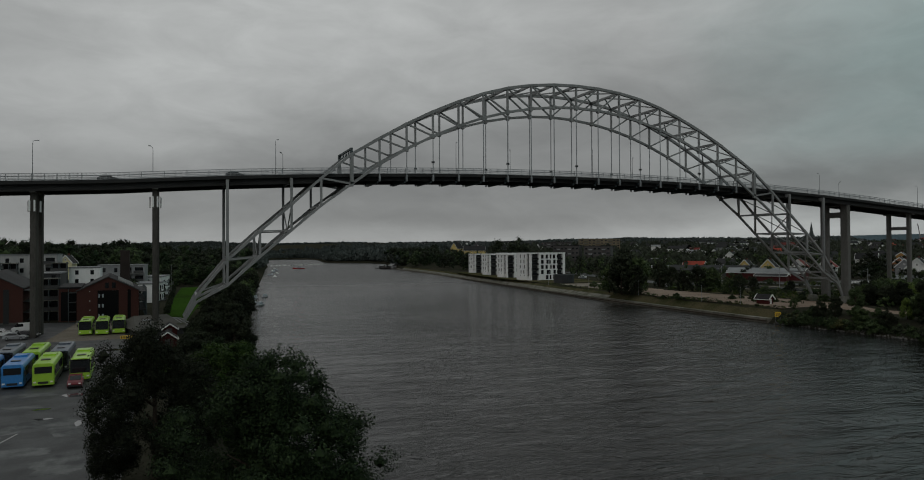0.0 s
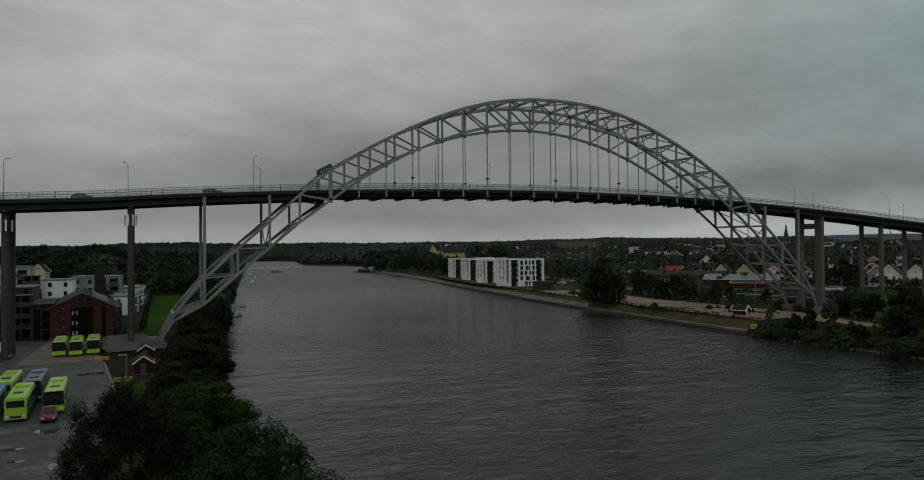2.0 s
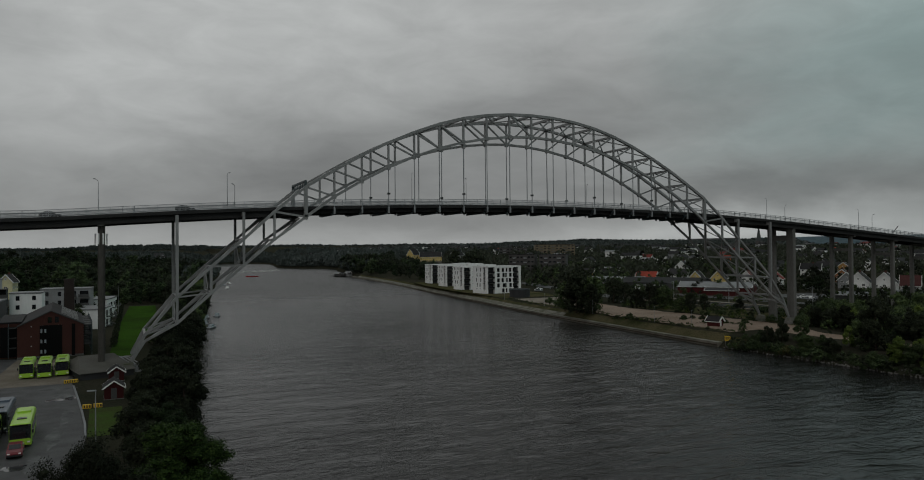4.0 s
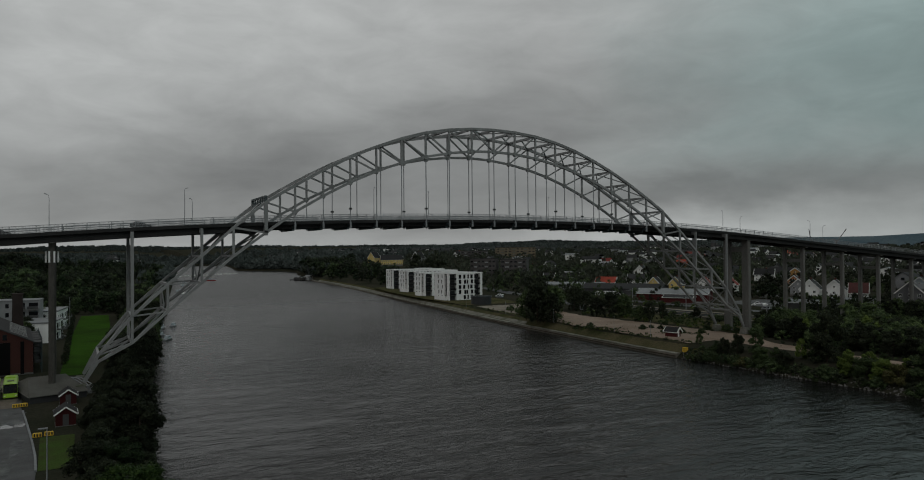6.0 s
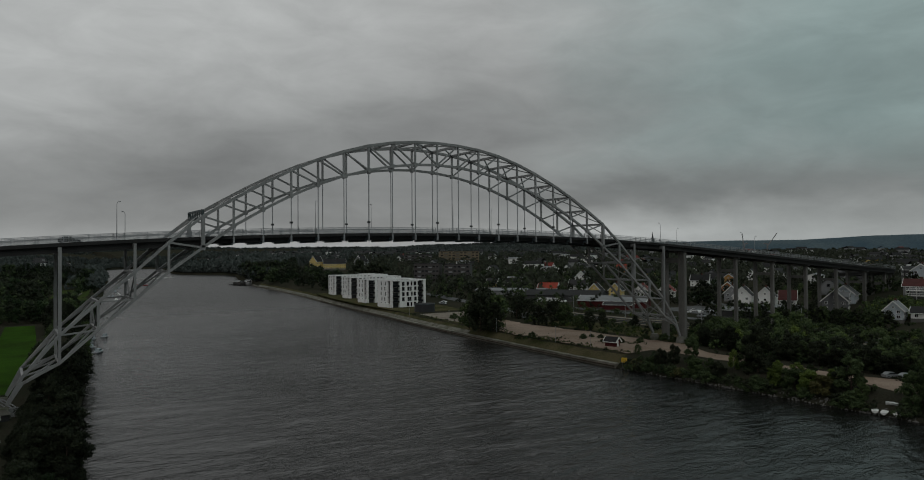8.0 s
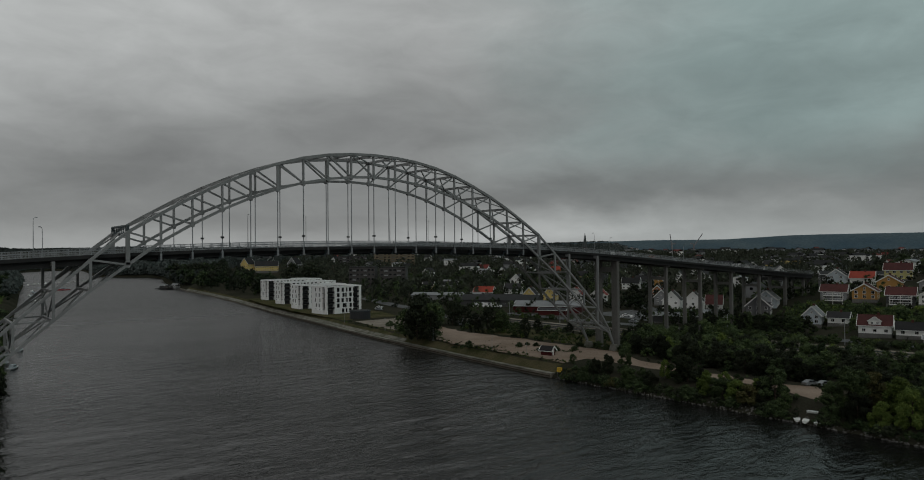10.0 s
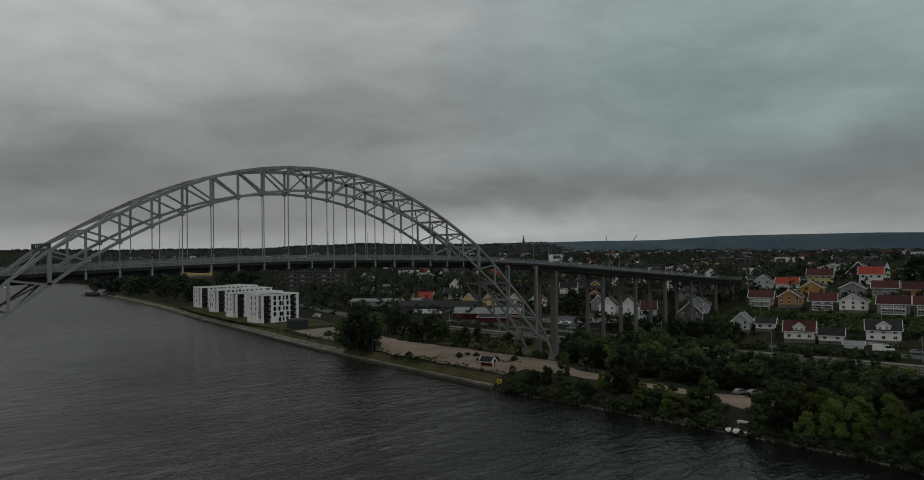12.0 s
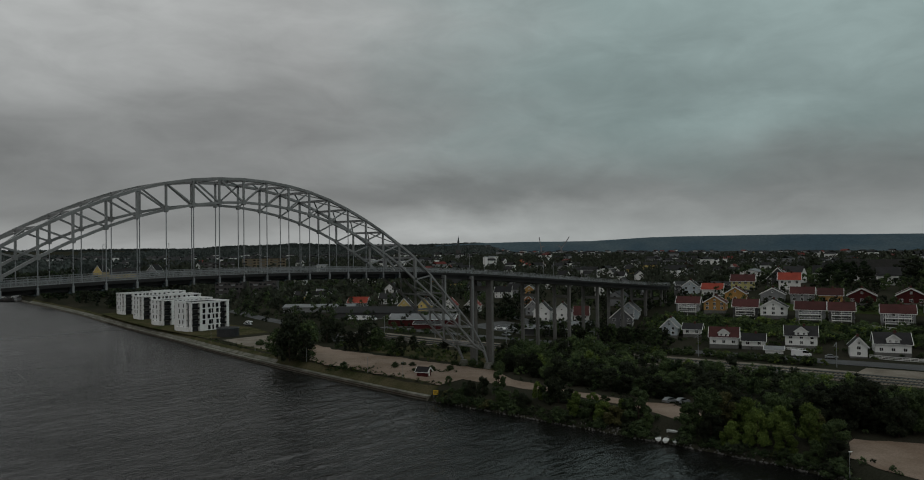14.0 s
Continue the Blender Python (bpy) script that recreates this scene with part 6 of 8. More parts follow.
# the farthest roofs of the town, too many and too small to count
def far_roofs(seed, count, d0, d1, b0, b1):
    rnd = random.Random(seed)
    g = Geo()
    for i in range(count):
        d, b = d0 + (d1 - d0) * rnd.random(), radians(rnd.uniform(b0, b1))
        x, y = -100 + d * math.sin(b), -170 + d * math.cos(b)
        if y < 1820 and shore_l(y) - 60 < x < shore_r(y) + 70:
            continue
        z = ground_h(x, y) + (2.0 if d < 1400 else 3.5)
        l, w, h, a = rnd.uniform(5, 11), rnd.uniform(4, 6), rnd.uniform(4, 8), rnd.uniform(0, 3.14)
        m = pose(x, y, z, 0, 0, math.degrees(a))
        k = Geo()
        wall = rnd.choices((0, 1, 2), (5, 5, 0.25))[0]
        k.hexa([(-l, -w, -6), (l, -w, -6), (l, w, -6), (-l, w, -6), (-l, -w, h), (l, -w, h), (l, w, h), (-l, w, h)], wall)
        roof = 3 if b < 0.7 else rnd.choices((3, 4), (15, 1))[0]
        k.face([(-l, -w - 0.5, h), (l, -w - 0.5, h), (l, 0, h + 3.5), (-l, 0, h + 3.5)], roof)
        k.face([(l, w + 0.5, h), (-l, w + 0.5, h), (-l, 0, h + 3.5), (l, 0, h + 3.5)], roof)
        k.moved(m)
        n = len(g.v)
        g.v += k.v
        g.f += [tuple(n + q for q in f) for f in k.f]
        g.mi += k.mi
    ob = part("far_town", g, [WHITE, GREY_W, YELLOW_W, ROOF_DK, ROOF_RED])
    tagged(ob, "distant town of pale houses with dark roofs", "town", kind="stuff")


far_roofs(31, 170, 800, 1750, 38, 92)
far_roofs(33, 170, 1700, 2700, 62, 92)
far_roofs(32, 220, 1290, 1800, 2, 40)
far_roofs(34, 150, 2500, 3200, 50, 68)

# ---- white flats ----
def flats(x, y, turn, L=25.0, W=17.0, H=15.6, hut=False):
    e = empty("apartment_block", pose(x, y, 4.0, 0, 0, turn), "white five-storey block of flats with dark balconies", "apartment block", "white flats by the quay")
    rec = 3.6
    # core behind the balcony recesses, and the white shells in front
    part("core", Geo_box(1.2, L - 0.6, 1.8, W, -1.0, H - 0.4), DARKPANEL, e)
    part("front_wall", Geo_box(rec + 1.2, L - 5.2, 0, 1.9, -1.0, H), RENDER_W, e)
    part("end_wall", Geo_box(L - 1.7, L, 0, W, -1.0, H), RENDER_W, e)
    part("river_wall", Geo_box(0, 1.3, 5.6, W, -1.0, H), RENDER_W, e)
    part("corner_wall", Geo_box(0, 0.5, 0.4, 2.9, -1.0, H), RENDER_W, e)
    part("back_wall", Geo_box(1.3, L - 1.7, W - 0.5, W + 0.1, -1.0, H), RENDER_W, e)
    part("river_base", Geo_box(-0.9, 0.0, 2.6, W - 3, -1.0, 2.4), RENDER_W, e)
    roof = part("roof", Geo_box(0.3, L - 0.3, 0.3, W - 0.3, H - 0.5, H - 0.1), ROOF_DK, e)
    for a in ((-0.15, L + 0.15, -0.15, 0.5), (-0.15, L + 0.15, W - 0.5, W + 0.15), (-0.15, 0.5, 0.5, W - 0.5), (L - 0.5, L + 0.15, 0.5, W - 0.5)):
        part("parapet", Geo_box(a[0], a[1], a[2], a[3], H - 0.15, H + 0.55), RENDER_W, roof)
    if hut:
        part("roof_house", Geo_box(L * 0.5, L * 0.82, W * 0.4, W * 0.72, H - 0.1, H + 1.1), RENDER_W, roof)
    for f in range(1, 5):
        z = f * 3.02
        for x0, x1, y0, y1 in ((0.2, rec + 1.2, 0.1, 5.6), (L - 5.2, L - 1.7, 0.1, 1.8)):
            b = part("balcony", Geo_box(x0, x1, y0, y1, z - 0.22, z), CONCRETE, e)
            part("glass_rail", Geo_box(x0, x1, y0 - 0.03, y0 + 0.03, z, z + 1.0), GLASS, b)
    x0 = rec + 1.2
    for f in range(5):
        z = 0.6 + f * 3.02
        shift = (0.0, 0.5, -0.3, 0.35, -0.15)[f]
        cols = [(1.9, 1.7), (5.2 + shift, 1.5), (7.6 - shift, 1.0), (10.2 + 0.6 * shift, 1.6), (12.6, 0.9)]
        cols += [(15.6 + 3.4 * i + (shift if i % 2 else -shift), 1.3) for i in range(int((L - 25) / 3.4))]
        for i, (cx, w) in enumerate(cols):
            if f == 0 and cx < 5:
                continue
            w = part("window", Geo_box(x0 + cx - w / 2 + 0.6, x0 + cx + w / 2 + 0.6, -0.05, 0.03, z, z + 2.3), BLACK_GL, e)
            part("sill", Geo_box(x0 + cx - 0.5 + 0.6, x0 + cx + 0.5 + 0.6, -0.09, -0.05, z - 0.06, z), DARKPANEL, w)
        for cy in ((8.2 + shift, 0.8), (12.4 - shift, 0.8)):
            part("window", Geo_box(-0.05, 0.03, cy[0] - cy[1] / 2, cy[0] + cy[1] / 2, z + 0.2, z + 2.3), BLACK_GL, e)
    return e


flats(91.2, 196.0, 5, 23.4)
for x, y, t, wide in ((97.6, 242, 3, 32.0), (107, 290, 1, 40.0), (115, 336, 0, 44.0)):
    flats(x, y, t, wide, 14.6, 14.6, True)
# dark round store in front of the flats
tank = empty("round_store", pose(93.5, 163, 4, 0, 0, 0), "low round black-clad building beside white flats", "building")
g = Geo()
g.cyl((0, 0, -0.5), (0, 0, 4.2), 5.5, 5.5, 28)
part("wall", g, DARKPANEL, tank)
g = Geo()
g.cyl((0, 0, 4.1), (0, 0, 4.4), 5.7, 5.7, 28)
part("roof_rim", g, STEEL_DK, tank)
g = Geo()
g.cyl((0, 0, 4.4), (0, 0, 4.5), 5.3, 5.3, 28)
part("roof", g, ROOF_DK, tank)

# ---- sheds and warehouses ----
gable_house(180, 107, -56, 36, 19, 4.0, 2.2, BARN_RED, ROOF_GREY, "long dark red warehouse with grey sheet roof", chimney=False, rows=0, wins=False, group="sheds by the railway")
gable_house(168, 92, -56, 14, 9, 3.0, 0.9, BARN_RED, ROOF_DK, "low dark red shed with white band", chimney=False, rows=0, wins=False, group="sheds by the railway")
gable_house(197, 166, -56, 48, 26, 3.8, 2.6, DARK_W, ROOF_DK, "long black shed with dark roof", chimney=False, rows=0, wins=False, trim=DARK_W, group="sheds by the railway")
gable_house(200, 226, -50, 48, 16, 3.8, 1.4, GREY_W, ROOF_GREY, "low grey store with flat roof", chimney=False, rows=0, wins=False, trim=GREY_W, group="sheds by the railway")
gable_house(186, 24, -66, 30, 12, 3.4, 1.0, DARK_W, ROOF_GREY, "low dark shed with pale roof under the viaduct", chimney=False, rows=0, wins=False, group="sheds by the railway")
gable_house(208, 28, -66, 24, 10, 3.0, 1.0, GREY_W, ROOF_GREY, "low grey garages behind a hedge", chimney=False, rows=0, wins=False, group="sheds by the railway")
gable_house(409, -66, -76, 38, 20, 4.6, 8.0, DARKPANEL, TAR, "big dark hall with steep black roof", chimney=False, rows=1, trim=DARK_W, group="halls")
gable_house(296, -2, -60, 30, 14, 4.0, 1.6, DARK_W, ROOF_DK, "low dark building behind the viaduct's end", chimney=False, rows=1, group="halls")

# boat hut with white boards
hut = gable_house(73.2, 1.2, -74, 4.0, 2.7, 1.9, 1.1, BARN_RED, ROOF_DK, "small dark red hut with white gable boards", chimney=False, rows=0, wins=False, plinth=0.1)
hut.name = "hut"
hut["category"] = "hut"
part("door", Geo_box(1.99, 2.06, -0.45, 0.45, 0.1, 1.8), WHITE, hut)
# yellow notice at the quay's end
sign = empty("notice_board", pose(60.4, -16.6, 1.3, 0, 0, -56), "square yellow shipping notice on posts", "sign")
part("board", Geo_box(-0.8, 0.8, -0.06, 0.06, 0.7, 2.1), SIGN_YELLOW, sign)
for z in (0.95, 1.3, 1.65):
    part("text_bar", Geo_box(-0.6, 0.6, -0.075, -0.061, z, z + 0.14), BUS_BLACK, sign)
for x in (-0.6, 0.6):
    part("post", Geo_box(x - 0.06, x + 0.06, 0.065, 0.18, -1.4, 2.1), GALV, sign)
# bollards and lamp poles on the lot
for x, y in ((66.0, 22), (67.5, 60), (73, 105), (77, 150), (66, 4)):
    p = empty("lamp_post", pose(x, y, 3.8, 0, 0, 60), "thin grey lamp post on the quay", "lamp", "lamp posts on the quay")
    g = Geo()
    g.cyl((0, 0, 0), (0, 0, 5.5), 0.07, 0.05, 6)
    part("pole", g, GALV, p)
    part("lamp_head", Geo_box(-0.5, 0.1, -0.12, 0.12, 5.45, 5.58), GALV, p)

for x, y, z in ((53.2, -134.3, 2.0),):
    p = empty("lamp_post", pose(x, y, z, 0, 0, 150), "thin grey lamp post at the edge of a sandy lot", "lamp")
    g = Geo()
    g.cyl((0, 0, -0.3), (0, 0, 5.0), 0.07, 0.05, 6)
    part("pole", g, GALV, p)
    part("lamp_head", Geo_box(-0.6, 0.1, -0.16, 0.16, 4.97, 5.1), WHITE, p)

# ---- landmarks far off ----
church = empty("church", pose(1170, 973.5, 22, 0, 0, 20), "dark brick church tower with tall pointed spire", "church")
part("tower", Geo_box(-5, 5, -5, 5, -14, 24), BROWN_W, church)
g = Geo()
g.cyl((0, 0, 24), (0, 0, 57.5), 6.0, 0.25, 8)
part("spire", g, COPPER, church)
for sx in (-4.2, 4.2):
    for sy in (-4.2, 4.2):
        g = Geo()
        g.cyl((sx, sy, 24), (sx, sy, 31), 1.4, 0.1, 6)
        part("pinnacle", g, COPPER, church)
part("nave", Geo_box(5, 34, -8, 8, -14, 11), BROWN_W, church)
silo = empty("silo", pose(664, 467, 10, 0, 0, 0), "tall white cylindrical silo above the roofs", "silo")
g = Geo()
g.cyl((0, 0, 0), (0, 0, 26), 3.3, 3.3, 18)
part("shell", g, RENDER_W, silo)
g = Geo()
g.cyl((0, 0, 26), (0, 0, 27.5), 3.3, 1.0, 18)
part("cap", g, ROOF_GREY, silo)
CRANE_RED = material("greyish_red_crane_paint", (0.20, 0.185, 0.19), 0.6, 0.0, 0.2, 0.5)
for i, (x, y, lean) in enumerate(((1541, 995, -0.2), (1579, 953, 0.9))):
    c = empty("harbour_crane", pose(x, y, 18, 0, 0, -45), "grey-red harbour crane with raised jib", "crane", "harbour cranes")
    g = Geo()
    g.beam((0, 0, -10), (0, 0, 34), 3.0, 3.0)
    part("tower", g, CRANE_RED, c)
    g = Geo()
    g.beam((0, 0, 28), (26 * lean, 0, 62), 1.5, 1.8)
    part("jib", g, CRANE_RED, c)
    g = Geo()
    g.beam((0, 0, 34), (-9 * (1 if lean > 0 else -1), 0, 36), 2.4, 2.6)
    part("counterweight", g, CRANE_RED, c)


def slab_block(x, y, z, turn, L, W, H, wall, label, floors, bays):
    e = empty("apartment_block", pose(x, y, z, 0, 0, turn), label, "apartment block", "blocks beyond the flats")
    part("wall", Geo_box(-L / 2, L / 2, -W / 2, W / 2, -6, H), wall, e)
    part("roof", Geo_box(-L / 2 - 0.3, L / 2 + 0.3, -W / 2 - 0.3, W / 2 + 0.3, H, H + 0.5), ROOF_DK, e)
    for f in range(floors):
        for b in range(bays):
            cx = -L / 2 + L * (b + 0.5) / bays
            z0 = 0.9 + f * (H / floors)
            if b % 3 == 1:
                part("balcony", Geo_box(cx - L / bays * 0.4, cx + L / bays * 0.4, -W / 2 - 1.3, -W / 2, z0 - 0.6, z0 + 0.5), CONCRETE if wall is TAN_W else GREY_W, e)
            else:
                part("window", Geo_box(cx - L / bays * 0.3, cx + L / bays * 0.3, -W / 2 - 0.05, -W / 2 + 0.02, z0, z0 + 1.5), GLASS, e)
    return e


slab_block(236, 404, 9, -43, 24, 14, 16.5, BROWN_W, "brown brick block of flats with white balconies", 4, 7)
slab_block(258, 386, 9, -43, 24, 14, 16.0, BROWN_W, "dark brown block of flats behind trees", 4, 6)
slab_block(470, 716, 14.5, -24, 58, 16, 23, TAN_W, "tan rendered hospital block on a rise", 6, 10)
slab_block(415, 742, 14, -24, 40, 14, 19, BROWN_W, "brown tower block on a rise", 5, 8)
gable_house(262, 752, 30, 14, 12, 9, 7.5, YELLOW_W, ROOF_DK, "big cream gabled building with dark roof", rows=2, base=16)
gable_house(284, 742, -20, 30, 12, 7, 6.0, YELLOW_W, ROOF_DK, "long cream building with dark roof", rows=2, base=15)
gable_house(318, 728, 30, 14, 14, 9, 8.5, GREY_W, ROOF_DK, "big grey gabled building with steep roof", rows=2, base=15)
gable_house(176, 470, -20, 26, 10, 5, 1.2, WHITE, ROOF_GREY, "low white building with flat roof", rows=1, base=5, chimney=False)
gable_house(196, 460, -20, 18, 10, 4, 1.2, GREY_W, ROOF_GREY, "low grey building with flat roof", rows=1, base=5, chimney=False)

# dock with sheds at the bend
dock = empty("jetty", pose(134, 650, 0, 0, 0, -62), "dark timber jetty with small sheds at the bend", "jetty")
part("decking", Geo_box(-16, 10, -7, 6, 1.0, 1.4), TAR, dock)
for i in range(7):
    for y in (-6.5, 5.5):
        part("pile", Geo_box(-15.5 + i * 4 - 0.2, -15.5 + i * 4 + 0.2, y - 0.2, y + 0.2, -2, 1.6), TAR, dock)
for x, y, t, L, W, H, R, wall, roof, label in ((129.5, 660, -60, 8, 5, 2.6, 1.5, DARK_W, ROOF_GREY, "dark boathouse with a pale roof on the jetty"), (131, 649, 28, 6, 4.5, 2.4, 1.4, BROWN_W, ROOF_DK, "brown boathouse on the jetty"),
                                               (138, 646, -62, 7, 5, 3.2, 1.8, DARK_W, ROOF_GREY, "tall dark boathouse on the jetty"), (137, 639, 25, 5, 4, 2.2, 1.2, GREY_W, ROOF_DK, "low grey shed at the jetty's end")):
    gable_house(x, y, t, L, W, H, R, wall, roof, label, base=1.4, rows=0, wins=False, chimney=False, plinth=0.0, ov=0.3)


# ---- boats ----
def boat(x, y, turn, L, W, label, hull=WHITE, mast=0.0, cabin=True, z=0.0):
    e = empty("boat", pose(x, y, z, 0, 0, turn), label, "boat", "moored boats")
    g = Geo()
    n = 9
    rows = []
    for i in range(n):
        t = i / (n - 1)
        u = -L / 2 + L * t
        w = W / 2 * (1 - max(0, (t - 0.45) / 0.55) ** 2.2) * (0.86 + 0.14 * min(1, t * 4)) + 0.02
        sheer = 0.12 * L * (0.55 + 0.35 * t * t)
        rows.append([(u, -w, sheer), (u, -w * 0.75, -0.1), (u, 0, -0.35), (u, w * 0.75, -0.1), (u, w, sheer)])
    for r in rows:
        g.v += r
    for i in range(n - 1):
        for k in range(4):
            a = i * 5 + k
            g.f.append((a, a + 1, a + 6, a + 5))
            g.mi.append(0)
        a = i * 5
        g.f.append((a, a + 5, a + 9, a + 4))
        g.mi.append(0)
    g.f.append((0, 4, 3, 2, 1))
    g.mi.append(0)
    part("hull", g, hull, e)
    s = 0.12 * L * 0.6
    if cabin:
        g = Geo()
        g.hexa([(-L * 0.2, -W * 0.3, s), (L * 0.2, -W * 0.28, s), (L * 0.2, W * 0.28, s), (-L * 0.2, W * 0.3, s),
                (-L * 0.18, -W * 0.26, s + L * 0.14), (L * 0.1, -W * 0.24, s + L * 0.14), (L * 0.1, W * 0.24, s + L * 0.14), (-L * 0.18, W * 0.26, s + L * 0.14)])
        part("cabin", g, BLUEGREY_W if hull is not WHITE else WHITE, e)
        part("windscreen", Geo_box(-L * 0.17, L * 0.12, -W * 0.29, W * 0.29, s + L * 0.06, s + L * 0.1), GLASS, e)
    if mast:
        g = Geo()
        g.cyl((0, 0, s), (0, 0, s + mast), 0.07, 0.04, 6)
        part("mast", g, GALV, e)
    return e


FERRY_RED = material("red_ferry_paint", (0.42, 0.022, 0.03), 0.5, 0.0, 0.15, 0.5)
BOAT_GREY = material("grey_hull_paint", (0.26, 0.27, 0.28), 0.5, 0.0, 0.3, 0.8)
boat(-61.3, 174, 72, 7.5, 2.5, "grey-white moored motor boat with a dark canopy", BOAT_GREY)
boat(-69.2, 121, 60, 7.5, 2.6, "white motor boat with open cockpit by the bank", BOAT_GREY)
boat(-70.0, 139, 95, 6.5, 2.4, "small grey-white boat beside the bank", BOAT_GREY)
boat(-69.0, 152, 85, 8.5, 2.7, "dark-hulled cabin boat at the bank", BUS_BLACK)
boat(-66.5, 168, 80, 7.5, 2.5, "grey cabin boat at the bank", BOAT_GREY, mast=8)
rnd = random.Random(12)
for i in range(10):
    y = 450 + i * 32 + rnd.uniform(-14, 14)
    boat(shore_l(y) + rnd.uniform(4, 14), y, 70 + 13 * (i % 4), 8, 2.7, "grey-white boat moored along the far bank", BOAT_GREY if i % 3 else WHITE, mast=9 if i % 4 == 1 else 0)
rnd = random.Random(8)
for i in range(16):
    boat(14 + i * 7 + rnd.uniform(-3, 3), 905 + i * 6 + rnd.uniform(-14, 8), rnd.uniform(0, 180), 9, 3, "white boat in the distant marina", mast=rnd.choice((0, 10)))
ferry = boat(40, 726, 170, 15, 4.6, "small red passenger ferry on the river", hull=FERRY_RED)
ferry["group"] = ""
del ferry["group"]
for x, y, t in ((61.0, -90.6, 28), (60.8, -92.8, 18), (61.0, -95.0, 35), (63.4, -93.6, 105)):
    boat(x, y, t, 3.5, 1.4, "small white rowing boat drawn up on the shore", cabin=False, z=0.75 + (1.6 if x > 62 else 0))


# catenary masts along the railway, rip-rap on the shore
for x, y in ((166, -104), (160, -58), (155, -16), (150, 26), (146, 66), (148, 104)):
    p = empty("railway_mast", pose(x, y, ground_h(x, y), 0, 0, 0), "slim grey railway mast with bracket arm", "mast", "railway masts")
    g = Geo()
    g.cyl((0, 0, 0), (0, 0, 8.5), 0.13, 0.1, 8)
    part("pole", g, GALV, p)
    g = Geo()
    g.beam((0, 0, 7.2), (-4.2, 0, 7.6), 0.09, 0.09)
    g.beam((0, 0, 8.3), (-3.0, 0, 7.5), 0.07, 0.07)
    part("bracket", g, GALV, p)
rnd = random.Random(17)
g = Geo()
for i in range(900):
    y = rnd.uniform(-172, -16)
    x = shore_r(y) + rnd.uniform(-0.7, 1.6)
    s = rnd.uniform(0.15, 0.5)
    z = 0.05 + max(0, x - shore_r(y)) * 0.8
    p = [(x + s * rnd.uniform(0.6, 1) * math.cos(a), y + s * rnd.uniform(0.6, 1) * math.sin(a), z - s * 0.3) for a in (0.3, 1.9, 3.4, 5.0)]
    q = [(x + (u - x) * rnd.uniform(0.5, 0.8), y + (v - y) * rnd.uniform(0.5, 0.8), z + s * rnd.uniform(0.4, 0.7)) for u, v, _ in p]
    g.hexa(p + q)
tagged(part("rip_rap", g, ROCK), "grey rip-rap stones at the water's edge", "stones", kind="stuff")


# white board fences before the road houses
def fence(pts, h, label):
    e = empty("fence", None, label, "fence", "white fences by the road")
    for a, b in zip(pts, pts[1:]):
        n = max(1, int(math.hypot(b[0] - a[0], b[1] - a[1]) / 1.8))
        for i in range(n + 1):
            x, y = a[0] + (b[0] - a[0]) * i / n, a[1] + (b[1] - a[1]) * i / n
            z = ground_h(x, y)
            part("post", Geo_box(x - 0.06, x + 0.06, y - 0.06, y + 0.06, z - 0.3, z + h + 0.05), WHITE, e)
        for k in range(3):
            zz = 0.25 + k * (h - 0.3) / 2
            g = Geo()
            g.beam((a[0], a[1], ground_h(*a) + zz), (b[0], b[1], ground_h(*b) + zz), 0.05, 0.22)
            part("board", g, WHITE, e)


fence([(189.5, -109), (188.5, -117), (189, -124)], 1.3, "white board fence along the road")
fence([(188.5, -124), (189.5, -134)], 1.2, "white board fence round a garden")
fence([(193.0, -76), (192.0, -90)], 1.0, "low white fence before a house")
fence([(220.5, -98), (221, -106), (220, -112)], 1.2, "white terrace fence below the houses")
# ---- west bank: yard, lawn, paths ----
sheet("asphalt_yard", [(-190, -175), (-104, -175), (-103.5, -120), (-104.5, -60), (-105.2, -50), (-106.8, -34), (-109, -14), (-109.5, -2), (-112, 24), (-128, 30), (-190, 44)], 4.05, YARD, "worn grey asphalt coach yard with puddles", "yard")
sheet("gravel_forecourt", [(-124, -14), (-110.5, -14), (-110.0, -4), (-111.5, 22), (-123, 27)], 4.07, GRAVEL, "brown gravel forecourt before a brick building", "forecourt")
sheet("lawn", [(-103.4, 22), (-97.5, 22), (-94.6, 60), (-89.2, 110), (-87.4, 170), (-86.6, 206), (-98, 206), (-101.2, 120)], 4.06, GRASS, "bright green mown riverside lawn", "lawn")
draped("lawn", [(shore_l(q) - 34, q) for q in (262, 330, 400, 470, 530)], [(shore_l(q) - 9.2, q) for q in (262, 330, 400, 470, 530)], 0.25, GARDEN, "green park lawn by the river", "lawn", rag=2.0)
draped("path", [(-83, 262), (-73, 300), (-74, 335), (-60, 372), (-57, 420), (-46, 480)], [(-80.5, 262), (-70.5, 300), (-71.5, 335), (-57.5, 372), (-54.5, 420), (-43.5, 480)], 0.34, CONCRETE_LT, "pale gravel path winding through a park", "path")
sheet("grass_verge", [(-104.3, -62), (-100, -62), (-100, -42), (-104.8, -42)], 4.06, GARDEN, "narrow green verge beside the yard", "grass")
g = Geo()
edge = [(-104.5, -62), (-104.9, -54), (-105.8, -44), (-106.9, -33), (-108.5, -18)]
for a, b in zip(edge, edge[1:]):
    g.beam((a[0], a[1], 4.12), (b[0], b[1], 4.12), 0.3, 0.22)
